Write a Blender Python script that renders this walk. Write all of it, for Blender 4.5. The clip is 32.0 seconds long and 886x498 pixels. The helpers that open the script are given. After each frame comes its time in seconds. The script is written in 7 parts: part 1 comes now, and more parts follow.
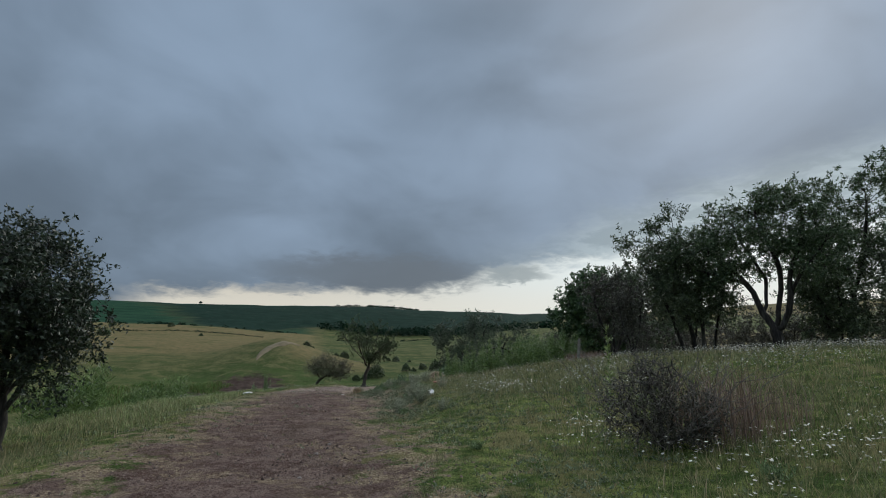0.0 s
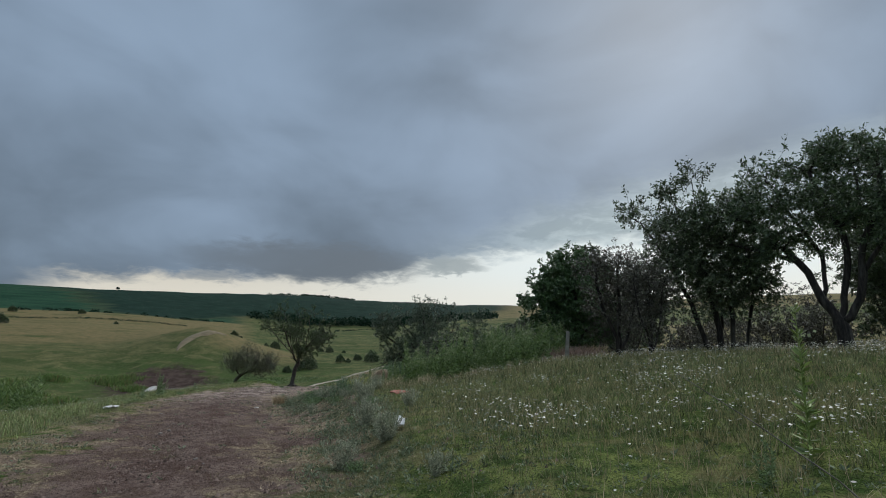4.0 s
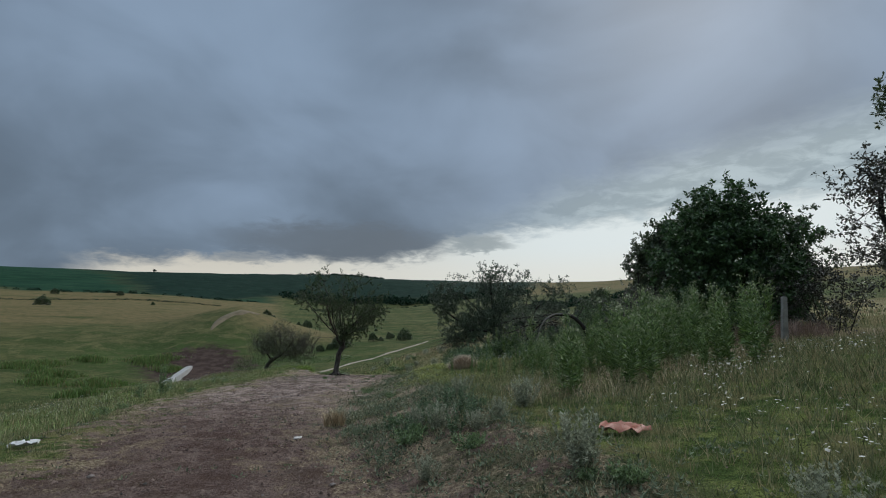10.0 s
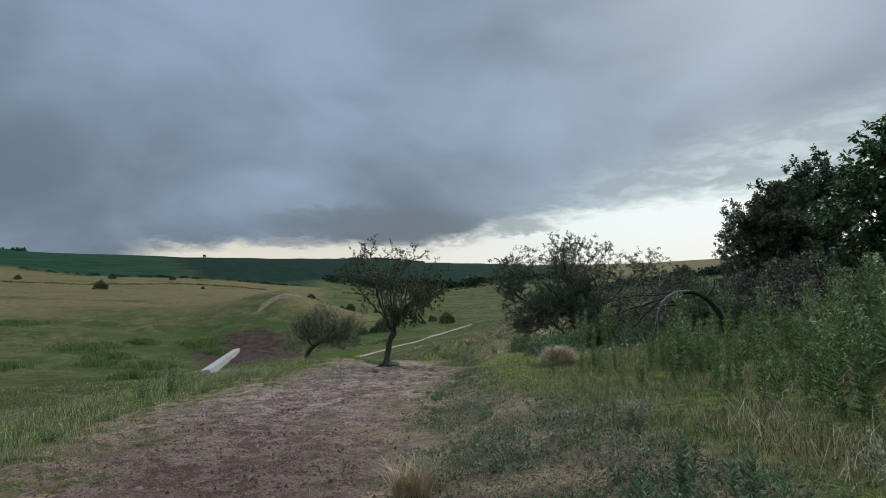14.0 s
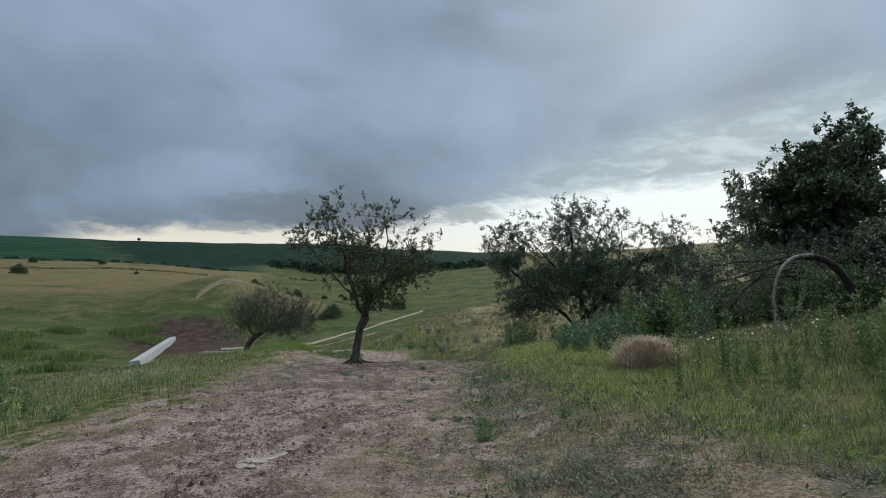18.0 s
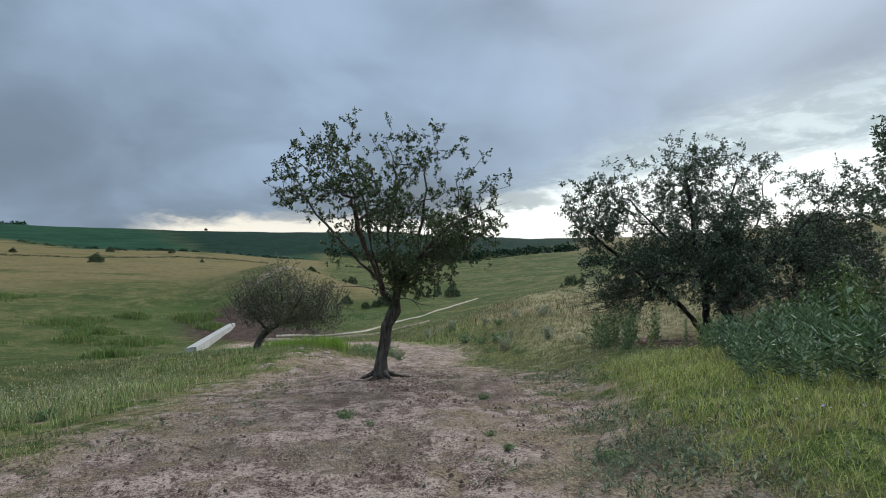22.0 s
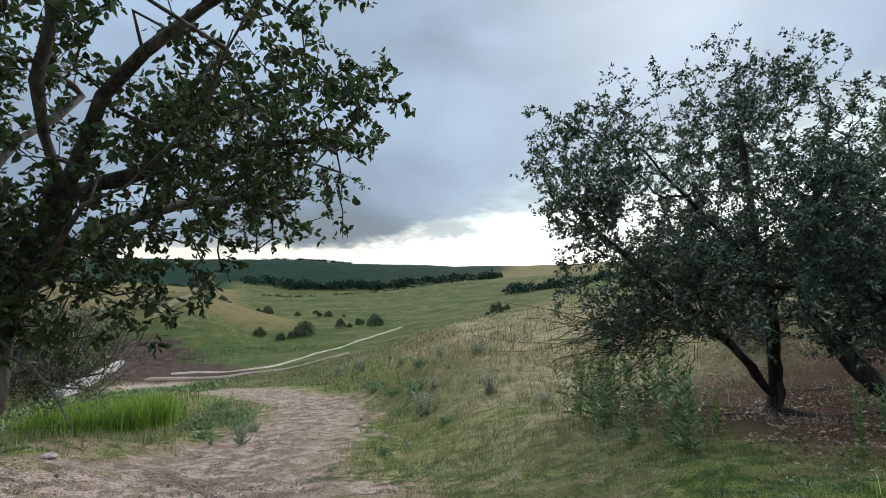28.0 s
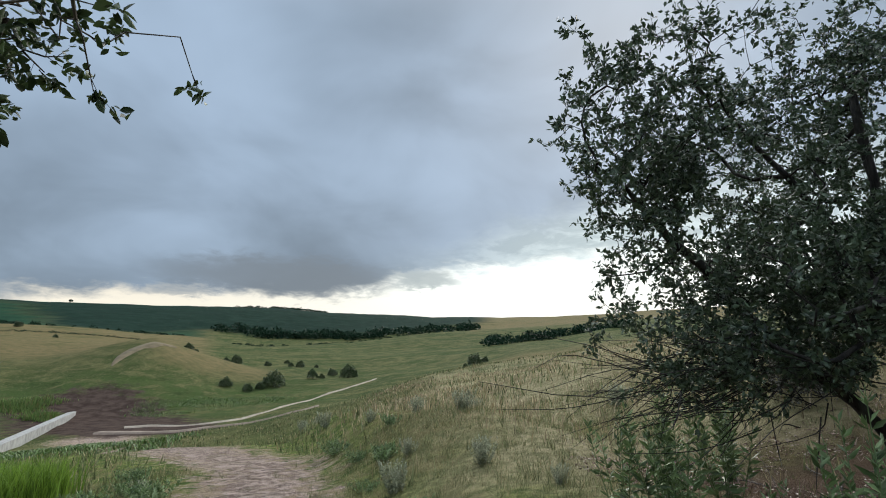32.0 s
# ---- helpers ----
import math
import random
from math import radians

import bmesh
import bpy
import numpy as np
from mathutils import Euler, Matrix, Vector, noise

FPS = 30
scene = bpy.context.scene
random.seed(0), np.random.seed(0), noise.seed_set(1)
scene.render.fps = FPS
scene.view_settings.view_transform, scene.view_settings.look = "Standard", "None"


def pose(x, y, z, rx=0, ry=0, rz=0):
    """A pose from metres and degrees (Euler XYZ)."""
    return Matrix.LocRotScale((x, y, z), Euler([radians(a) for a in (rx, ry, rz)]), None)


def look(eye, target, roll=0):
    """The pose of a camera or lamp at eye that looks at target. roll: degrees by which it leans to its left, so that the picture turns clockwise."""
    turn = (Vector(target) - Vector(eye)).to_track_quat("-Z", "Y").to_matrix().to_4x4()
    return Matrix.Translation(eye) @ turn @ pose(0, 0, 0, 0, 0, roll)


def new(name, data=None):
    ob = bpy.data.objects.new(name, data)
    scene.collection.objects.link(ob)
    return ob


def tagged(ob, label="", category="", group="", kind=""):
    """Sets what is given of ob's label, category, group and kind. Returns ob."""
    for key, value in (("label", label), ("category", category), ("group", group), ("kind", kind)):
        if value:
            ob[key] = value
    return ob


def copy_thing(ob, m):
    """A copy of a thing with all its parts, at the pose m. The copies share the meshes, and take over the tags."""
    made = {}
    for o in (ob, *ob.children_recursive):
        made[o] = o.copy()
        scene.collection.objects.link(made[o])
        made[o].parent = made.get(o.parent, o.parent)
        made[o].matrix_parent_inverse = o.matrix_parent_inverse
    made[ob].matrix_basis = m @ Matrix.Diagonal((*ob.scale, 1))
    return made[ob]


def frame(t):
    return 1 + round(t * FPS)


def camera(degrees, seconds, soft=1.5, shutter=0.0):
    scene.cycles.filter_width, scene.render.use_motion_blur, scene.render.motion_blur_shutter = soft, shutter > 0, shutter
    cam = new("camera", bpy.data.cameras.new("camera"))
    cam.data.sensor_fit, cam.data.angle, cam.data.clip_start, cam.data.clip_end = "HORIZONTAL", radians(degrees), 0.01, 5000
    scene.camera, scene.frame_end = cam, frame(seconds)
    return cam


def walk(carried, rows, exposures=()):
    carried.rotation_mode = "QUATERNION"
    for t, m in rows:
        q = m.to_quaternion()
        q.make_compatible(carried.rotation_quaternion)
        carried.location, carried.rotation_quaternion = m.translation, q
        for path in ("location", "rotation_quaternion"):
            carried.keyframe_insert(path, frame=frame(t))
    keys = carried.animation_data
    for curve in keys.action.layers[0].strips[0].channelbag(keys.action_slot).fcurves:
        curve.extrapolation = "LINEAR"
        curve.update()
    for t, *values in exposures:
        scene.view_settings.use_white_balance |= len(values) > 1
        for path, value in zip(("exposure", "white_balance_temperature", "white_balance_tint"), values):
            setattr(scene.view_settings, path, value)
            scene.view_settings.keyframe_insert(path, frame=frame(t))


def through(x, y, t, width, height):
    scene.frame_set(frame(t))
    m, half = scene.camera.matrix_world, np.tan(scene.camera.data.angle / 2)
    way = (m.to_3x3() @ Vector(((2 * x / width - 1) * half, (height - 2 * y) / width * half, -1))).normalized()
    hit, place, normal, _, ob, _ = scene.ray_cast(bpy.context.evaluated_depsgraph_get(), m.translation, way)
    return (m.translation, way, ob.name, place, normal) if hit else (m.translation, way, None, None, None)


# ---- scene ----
cam = camera(80.7, 32.0, 1.0)
PATH = [
    (0, (1.65, 5.301, 0.542), (1.515, 7.257, 0.936), 0.3),
    (0.5, (1.352, 5.886, 0.54), (1.195, 7.848, 0.892), 0.3),
    (1, (1.136, 6.51, 0.548), (1.019, 8.476, 0.898), 0.4),
    (1.5, (1.012, 7.19, 0.566), (1.147, 9.155, 0.914), 0.2),
    (2, (0.946, 7.912, 0.591), (1.113, 9.877, 0.925), 0.4),
    (2.5, (0.899, 8.65, 0.618), (1.052, 10.615, 0.955), 0.3),
    (3, (0.844, 9.379, 0.644), (0.977, 11.348, 0.964), 0.4),
    (3.5, (0.763, 10.079, 0.67), (0.887, 12.041, 1.036), 0.5),
    (5.5, (0.228, 12.6, 0.75), (0.265, 14.572, 1.079), 0.3),
    (6, (0.099, 13.175, 0.75), (0.239, 15.144, 1.07), 0.1),
    (6.5, (-0.043, 13.737, 0.742), (0.398, 15.667, 1.023), -0.1),
    (7, (-0.215, 14.296, 0.731), (0.305, 16.208, 1.001), -0.1),
    (7.5, (-0.413, 14.858, 0.718), (0.123, 16.767, 0.978), -0.2),
    (8, (-0.628, 15.426, 0.703), (-0.185, 17.359, 0.965), -0.1),
    (8.5, (-0.848, 16.001, 0.688), (-0.489, 17.95, 0.954), -0.1),
    (9, (-1.063, 16.578, 0.673), (-0.846, 18.544, 0.966), -0.1),
    (9.5, (-1.263, 17.149, 0.661), (-1.18, 19.123, 0.966), -0.1),
    (10, (-1.444, 17.706, 0.653), (-1.443, 19.686, 0.931), -0.0),
    (10.5, (-1.604, 18.243, 0.651), (-1.697, 20.222, 0.925), 0.1),
    (11, (-1.747, 18.768, 0.65), (-1.846, 20.748, 0.911), 0.1),
    (11.5, (-1.879, 19.288, 0.644), (-1.984, 21.269, 0.894), 0.0),
    (12, (-2.009, 19.809, 0.635), (-2.112, 21.792, 0.879), -0.0),
    (12.5, (-2.139, 20.341, 0.624), (-2.237, 22.326, 0.85), -0.1),
    (13, (-2.278, 20.885, 0.614), (-2.385, 22.871, 0.826), -0.0),
    (13.5, (-2.432, 21.44, 0.6), (-2.535, 23.427, 0.81), -0.1),
    (14, (-2.613, 22.008, 0.58), (-2.765, 23.99, 0.795), -0.1),
    (14.5, (-2.828, 22.593, 0.547), (-3.002, 24.574, 0.762), 0.1),
    (15, (-3.066, 23.201, 0.507), (-3.363, 25.167, 0.723), 0.2),
    (15.5, (-3.298, 23.821, 0.465), (-3.727, 25.761, 0.689), 0.3),
    (17.5, (-4.038, 26.327, 0.305), (-4.456, 28.276, 0.477), 0.2),
    (18, (-4.163, 26.962, 0.271), (-4.12, 28.954, 0.436), 0.0),
    (18.5, (-4.26, 27.576, 0.239), (-4.166, 29.572, 0.329), -0.1),
    (19, (-4.321, 28.166, 0.213), (-4.367, 30.165, 0.161), 0.2),
    (19.5, (-4.348, 28.76, 0.189), (-4.706, 30.726, 0.119), 0.2),
    (20, (-4.355, 29.399, 0.168), (-4.794, 31.35, 0.141), 0.5),
    (20.5, (-4.357, 30.098, 0.145), (-4.724, 32.064, 0.175), 0.3),
    (21, (-4.355, 30.833, 0.124), (-4.664, 32.807, 0.197), 0.3),
    (21.5, (-4.347, 31.563, 0.109), (-4.593, 33.544, 0.222), -0.0),
    (22, (-4.332, 32.281, 0.102), (-4.497, 34.271, 0.219), -0.1),
    (22.5, (-4.308, 32.994, 0.103), (-4.475, 34.98, 0.266), -0.1),
    (23, (-4.284, 33.702, 0.105), (-4.343, 35.693, 0.284), 0.1),
    (23.5, (-4.273, 34.404, 0.107), (-4.275, 36.396, 0.288), 0.6),
    (24, (-4.275, 35.089, 0.105), (-4.208, 37.077, 0.315), 0.1),
    (24.5, (-4.29, 35.748, 0.1), (-4.19, 37.732, 0.327), 0.6),
    (25, (-4.304, 36.358, 0.092), (-4.244, 38.344, 0.327), 0.1),
    (25.5, (-4.302, 36.935, 0.078), (-4.305, 38.922, 0.306), 0.0),
    (27.5, (-4.041, 38.983, -0.009), (-4.128, 40.968, 0.22), -0.7),
    (28, (-3.925, 39.428, -0.027), (-3.804, 41.412, 0.195), -0.7),
    (28.5, (-3.818, 39.844, -0.041), (-3.505, 41.804, 0.212), -0.1),
    (29, (-3.747, 40.238, -0.058), (-3.148, 42.122, 0.242), -0.3),
    (29.5, (-3.716, 40.617, -0.079), (-3.08, 42.488, 0.226), -0.4),
    (30, (-3.714, 40.98, -0.104), (-3.153, 42.87, 0.233), -0.4),
    (30.5, (-3.73, 41.327, -0.133), (-3.237, 43.23, 0.232), -0.2),
    (31, (-3.753, 41.658, -0.166), (-3.299, 43.571, 0.205), -0.6),
    (31.5, (-3.781, 41.975, -0.2), (-3.446, 43.907, 0.194), -0.4),
    (32, (-3.816, 42.28, -0.233), (-3.613, 44.227, 0.18), -0.0),
]
walk(cam, [(t, look(eye, target, roll)) for t, eye, target, roll in PATH],
     [(0, -0.05, 6300, 7), (1, 0.2, 6300, 7), (2, 0.1, 6300, 7), (6, -0.02, 6300, 7), (9, -0.05, 6200, 7), (10, -0.15, 6200, 7), (11, -0.08, 6200, 7), (13, 0.06, 6300, 7), (15.5, 0.2, 6300, 7), (18, 0.20, 6300, 7), (19, 0.41, 6300, 7), (20, 0.55, 6300, 7), (21, 0.56, 6300, 7), (22, 0.49, 6300, 7), (24, 0.57, 6300, 7), (28, 0.72, 6400, 7), (32, 0.52, 6500, 7)])

# ---- sky, sun, exposure ----
SUN_BEARING, SUN_HEIGHT = 28.0, 34.0


class Nodes:
    """Short way to write a node tree."""

    def __init__(self, tree):
        self.t = tree
        tree.nodes.clear()

    def put(self, kind, operation="", blend_type="", data_type="", sky_type="", attribute_name="", interpolation_type=""):
        n = self.t.nodes.new(kind)
        if data_type:
            n.data_type = data_type
        if operation:
            n.operation = operation
        if blend_type:
            n.blend_type = blend_type
        if sky_type:
            n.sky_type = sky_type
        if attribute_name:
            n.attribute_name = attribute_name
        if interpolation_type:
            n.interpolation_type = interpolation_type
        return n

    def link(self, out, into):
        self.t.links.new(out, into)

    def feed(self, socket, v):
        if isinstance(v, bpy.types.NodeSocket):
            self.t.links.new(v, socket)
        elif isinstance(v, (tuple, list)) and len(v) == 3 and socket.type == "RGBA":
            socket.default_value = (*v, 1)
        else:
            socket.default_value = v

    def math(self, op, a, b=0.0, c=0.0):
        n = self.put("ShaderNodeMath", operation=op)
        self.feed(n.inputs[0], a), self.feed(n.inputs[1], b), self.feed(n.inputs[2], c)
        return n.outputs[0]

    def mix(self, fac, a, b, blend="MIX"):
        n = self.put("ShaderNodeMix", data_type="RGBA", blend_type=blend)
        self.feed(n.inputs[0], fac), self.feed(n.inputs[6], a), self.feed(n.inputs[7], b)
        return n.outputs[2]

    def noise(self, vec, scale, detail=4.0, rough=0.55, distort=0.0):
        n = self.put("ShaderNodeTexNoise")
        self.feed(n.inputs["Vector"], vec)
        n.inputs["Scale"].default_value, n.inputs["Detail"].default_value = scale, detail
        n.inputs["Roughness"].default_value, n.inputs["Distortion"].default_value = rough, distort
        return n.outputs["Fac"]

    def ramp(self, v, lo, hi):
        n = self.put("ShaderNodeMapRange", interpolation_type="SMOOTHSTEP")
        self.feed(n.inputs[0], v)
        n.inputs[1].default_value, n.inputs[2].default_value = lo, hi
        return n.outputs[0]

    def xyz(self, vec):
        n = self.put("ShaderNodeSeparateXYZ")
        self.feed(n.inputs[0], vec)
        return n.outputs

    def vec(self, x, y, z):
        n = self.put("ShaderNodeCombineXYZ")
        for s, v in zip(n.inputs, (x, y, z)):
            self.feed(s, v)
        return n.outputs[0]


world = bpy.data.worlds.new("overcast_evening")
scene.world = world
world.use_nodes = True
W = Nodes(world.node_tree)
dirn = W.put("ShaderNodeTexCoord").outputs["Generated"]
dx, dy, dz = W.xyz(dirn)
elev = W.math("MULTIPLY", W.math("ARCSINE", dz), 57.2958)
bear = W.math("MULTIPLY", W.math("ARCTAN2", dx, dy), 57.2958)
sky = W.put("ShaderNodeTexSky", sky_type="NISHITA")
sky.sun_disc, sky.sun_elevation, sky.sun_rotation = False, radians(SUN_HEIGHT), radians(SUN_BEARING)
sky.dust_density, sky.ozone_density = 3.0, 2.0
# a layer of cloud: noise laid on a domed deck, billowing more than it streaks
deck = W.math("DIVIDE", 1.0, W.math("ADD", W.math("MAXIMUM", dz, 0.0), 0.42))
plane = W.vec(W.math("MULTIPLY", dx, deck), W.math("MULTIPLY", dy, deck), 3.7)
big = W.noise(plane, 1.15, 3.0, 0.5, 0.35)
mid = W.noise(plane, 3.0, 4.0, 0.5, 0.4)
mass = W.math("ADD", W.math("MULTIPLY", big, 0.62), W.math("MULTIPLY", mid, 0.38))
cloud = W.mix(W.ramp(mass, 0.34, 0.68), (0.150, 0.193, 0.252), (0.274, 0.350, 0.462))
# darker underside towards the left and low down
under = W.math("MULTIPLY", W.ramp(elev, 27.0, 9.0), W.ramp(bear, 34.0, -14.0))
cloud = W.mix(W.math("MULTIPLY", W.math("MULTIPLY", under, 0.80), W.ramp(mass, 0.86, 0.36)), cloud, (0.114, 0.145, 0.184))
# ragged coordinates near the horizon, where the cloud breaks up
rag = W.noise(W.vec(W.math("MULTIPLY", bear, 0.22), W.math("MULTIPLY", elev, 0.62), 5.0), 1.0, 5.0, 0.6, 0.4)
wisp = W.noise(W.vec(W.math("MULTIPLY", bear, 0.55), W.math("MULTIPLY", elev, 1.7), 9.0), 1.0, 4.0, 0.6, 0.5)
ragged = W.math("ADD", elev, W.math("ADD", W.math("MULTIPLY", W.math("SUBTRACT", rag, 0.5), 3.4), W.math("MULTIPLY", W.math("SUBTRACT", wisp, 0.5), 1.6)))


def profile(points):
    """A height in degrees over the bearing, eased between the given points."""
    n = W.put("ShaderNodeValToRGB")
    n.color_ramp.interpolation = "EASE"
    while len(n.color_ramp.elements) < len(points):
        n.color_ramp.elements.new(0.5)
    for el, (at, h) in zip(n.color_ramp.elements, points):
        el.position, el.color = (at + 60) / 120, (h / 20, h / 20, h / 20, 1)
    W.feed(n.inputs[0], W.math("DIVIDE", W.math("ADD", bear, 60.0), 120.0))
    return W.math("MULTIPLY", n.outputs[0], 20.0)


def puff(at, height, wide, tall):
    """A small cloud of its own, ragged at the rim."""
    u = W.math("DIVIDE", W.math("SUBTRACT", bear, at), wide)
    v = W.math("DIVIDE", W.math("SUBTRACT", ragged, height), tall)
    return W.ramp(W.math("ADD", W.math("MULTIPLY", u, u), W.math("MULTIPLY", v, v)), 1.7, 0.1)


# pale veil on the sun's side, over the clear strip along the horizon
sunside = W.ramp(bear, -8.0, 24.0)
veil_edge = profile([(-60, 4), (-8, 7), (4, 11.5), (15, 14.6), (28, 17.0), (44, 18.6), (60, 19)])
veil = W.math("MULTIPLY", W.ramp(W.math("SUBTRACT", veil_edge, ragged), -2.2, 3.0), sunside)
veiled = W.mix(W.math("MULTIPLY", veil, 0.88), cloud, W.mix(W.ramp(rag, 0.42, 0.62), (0.320, 0.385, 0.410), (0.480, 0.555, 0.575)))
edge = profile([(-60, 3.5), (-40, 4.4), (-32, 5.8), (-20, 6.6), (-4, 6.9), (1, 8.8), (8, 9.8), (22, 10.8), (40, 11.6), (60, 11.5)])
strip = W.math("MULTIPLY", W.ramp(W.math("SUBTRACT", edge, ragged), -1.0, 1.0), W.ramp(bear, -38.0, -31.0))
strip = W.math("MULTIPLY", strip, W.ramp(bear, 150.0, 80.0))
clear = W.mix(W.ramp(bear, -26.0, 16.0), (0.60, 0.55, 0.47), (0.76, 0.80, 0.79))
clear = W.mix(W.ramp(W.math("SUBTRACT", elev, 4.5), 0.0, 4.0), W.mix(0.5, clear, (0.80, 0.74, 0.64)), clear)
opened = W.mix(strip, veiled, clear)
opened = W.mix(W.math("MULTIPLY", puff(-11.5, 8.6, 11.5, 2.1), 0.85), opened, (0.128, 0.150, 0.178))
opened = W.mix(W.math("MULTIPLY", puff(4.2, 8.5, 3.6, 0.9), 0.8), opened, (0.250, 0.290, 0.310))
opened = W.mix(W.math("MULTIPLY", puff(-21.0, 6.7, 3.0, 0.75), 0.7), opened, (0.270, 0.285, 0.300))
# an overcast sky is lightest overhead
final = W.mix(W.ramp(elev, 34.0, 75.0), opened, (1.25, 1.33, 1.46))
hazed = W.mix(0.004, final, sky.outputs[0])
back = W.put("ShaderNodeBackground")
W.link(hazed, back.inputs[0])
back.inputs[1].default_value = 1.0
W.link(back.outputs[0], W.put("ShaderNodeOutputWorld").inputs[0])

sun = new("sun", bpy.data.lights.new("sun", "SUN"))
sun.data.energy, sun.data.angle, sun.data.color = 1.85, radians(50), (1.0, 0.95, 0.88)
b, e = radians(SUN_BEARING), radians(SUN_HEIGHT)
sun.matrix_world = look((0, 0, 0), (-math.sin(b) * math.cos(e), -math.cos(b) * math.cos(e), -math.sin(e)))
tagged(sun, "", "", "", "structure")

# ---- shape of the land ----
def smooth_table(xs, vs, lo, hi, step, sigma):
    """A table of vs over xs, rounded off by a bell of that width."""
    grid = np.arange(lo, hi + step, step)
    raw = np.interp(grid, xs, vs)
    k = int(3 * sigma / step) + 1
    bell = np.exp(-0.5 * (np.arange(-k, k + 1) * step / sigma) ** 2)
    bell /= bell.sum()
    return grid, np.convolve(np.pad(raw, k, mode="edge"), bell, "valid")


def step01(a, b, v):
    t = np.clip((v - a) / (b - a), 0, 1)
    return t * t * (3 - 2 * t)


def hash2(i, j, seed):
    h = np.sin(i * 127.1 + j * 311.7 + seed * 74.7) * 43758.5453
    return h - np.floor(h)


def vnoise(x, y, seed=0):
    """Smooth noise between -1 and 1 over the plane."""
    x, y = np.asarray(x, float), np.asarray(y, float)
    i, j = np.floor(x), np.floor(y)
    u, v = x - i, y - j
    u, v = u * u * (3 - 2 * u), v * v * (3 - 2 * v)
    a, b = hash2(i, j, seed), hash2(i + 1, j, seed)
    c, d = hash2(i, j + 1, seed), hash2(i + 1, j + 1, seed)
    return 2 * ((a * (1 - u) + b * u) * (1 - v) + (c * (1 - u) + d * u) * v) - 1


def fnoise(x, y, seed=0, octaves=4):
    out, amp, total = 0.0, 1.0, 0.0
    for k in range(octaves):
        out = out + amp * vnoise(x * 2**k, y * 2**k, seed + 11 * k)
        total += amp
        amp *= 0.5
    return out / total


# the trodden path: height and middle line, along y
PATH_Z = smooth_table([-40, 5, 12, 18, 22, 26, 32, 37, 42, 44, 47, 50, 57, 64, 71, 80, 110, 200],
                      [-1.2, -0.87, -0.70, -0.77, -0.85, -1.02, -1.33, -1.40, -1.72, -1.95, -2.3, -2.6, -3.3, -3.85, -4.45, -6.4, -10.0, -13], -60, 220, 0.5, 1.2)
PATH_X = smooth_table([-40, 5, 9, 13, 18, 21, 26, 30, 36, 42, 50, 60, 80, 200],
                      [3.5, 1.3, 0.7, 0.0, -1.5, -2.3, -4.0, -4.4, -4.4, -4.4, -5.2, -7.5, -13, -40], -60, 220, 0.5, 1.5)
# height of the land far off: bearing from the tree, and height at each of the distances below
FAR_R = (75, 110, 170, 250, 380, 560, 1050, 1900)
FAR_Z = {
    -180: (-2, -2, 0, 2, 6, 14, 40, 70), -75: (-10, -12, -11, -7, 6, 26, 78, 100), -45: (-11, -13, -11, -4, 9, 28, 84, 105),
    -31: (-10, -13.5, -15, -1, 11, 27, 90, 108), -22: (-9.5, -13, -14.6, 8, 6, 22, 88, 108), -13: (-8, -12.5, -13.5, -5.5, 2, 14, 90, 110),
    -4: (-5.5, -9.5, -11, -9, 3, 17, 88, 108), 5: (-1.6, -3.5, -6, -5, 7, 27, 80, 95), 15: (-0.2, 0.3, 2, 5, 13, 34, 76, 85),
    28: (2.6, 4, 6, 11, 22, 40, 84, 95), 60: (3.5, 5, 8, 14, 24, 40, 80, 95), 180: (-2, -2, 0, 2, 6, 14, 40, 70),
}
FAR_O = (-4.0, 36.0)


def far_height(x, y):
    dx, dy = x - FAR_O[0], y - FAR_O[1]
    r, b = np.hypot(dx, dy), np.degrees(np.arctan2(dx, dy))
    lr, rings = np.log(np.clip(r, 40, 4000)), np.log(np.array(FAR_R))
    names = np.array(sorted(FAR_Z), float)
    table = np.array([FAR_Z[int(n)] for n in names], float)
    k = np.clip(np.searchsorted(names, b) - 1, 0, len(names) - 2)
    s = (b - names[k]) / (names[k + 1] - names[k])
    s = s * s * (3 - 2 * s) * 0.15 + s * 0.85
    m = np.clip(np.searchsorted(rings, lr) - 1, 0, len(rings) - 2)
    t = np.clip((lr - rings[m]) / (rings[m + 1] - rings[m]), 0, 1)
    t = t * t * (3 - 2 * t) * 0.5 + t * 0.5
    lo = table[k, m] * (1 - s) + table[k + 1, m] * s
    hi = table[k, m + 1] * (1 - s) + table[k + 1, m + 1] * s
    return lo * (1 - t) + hi * t


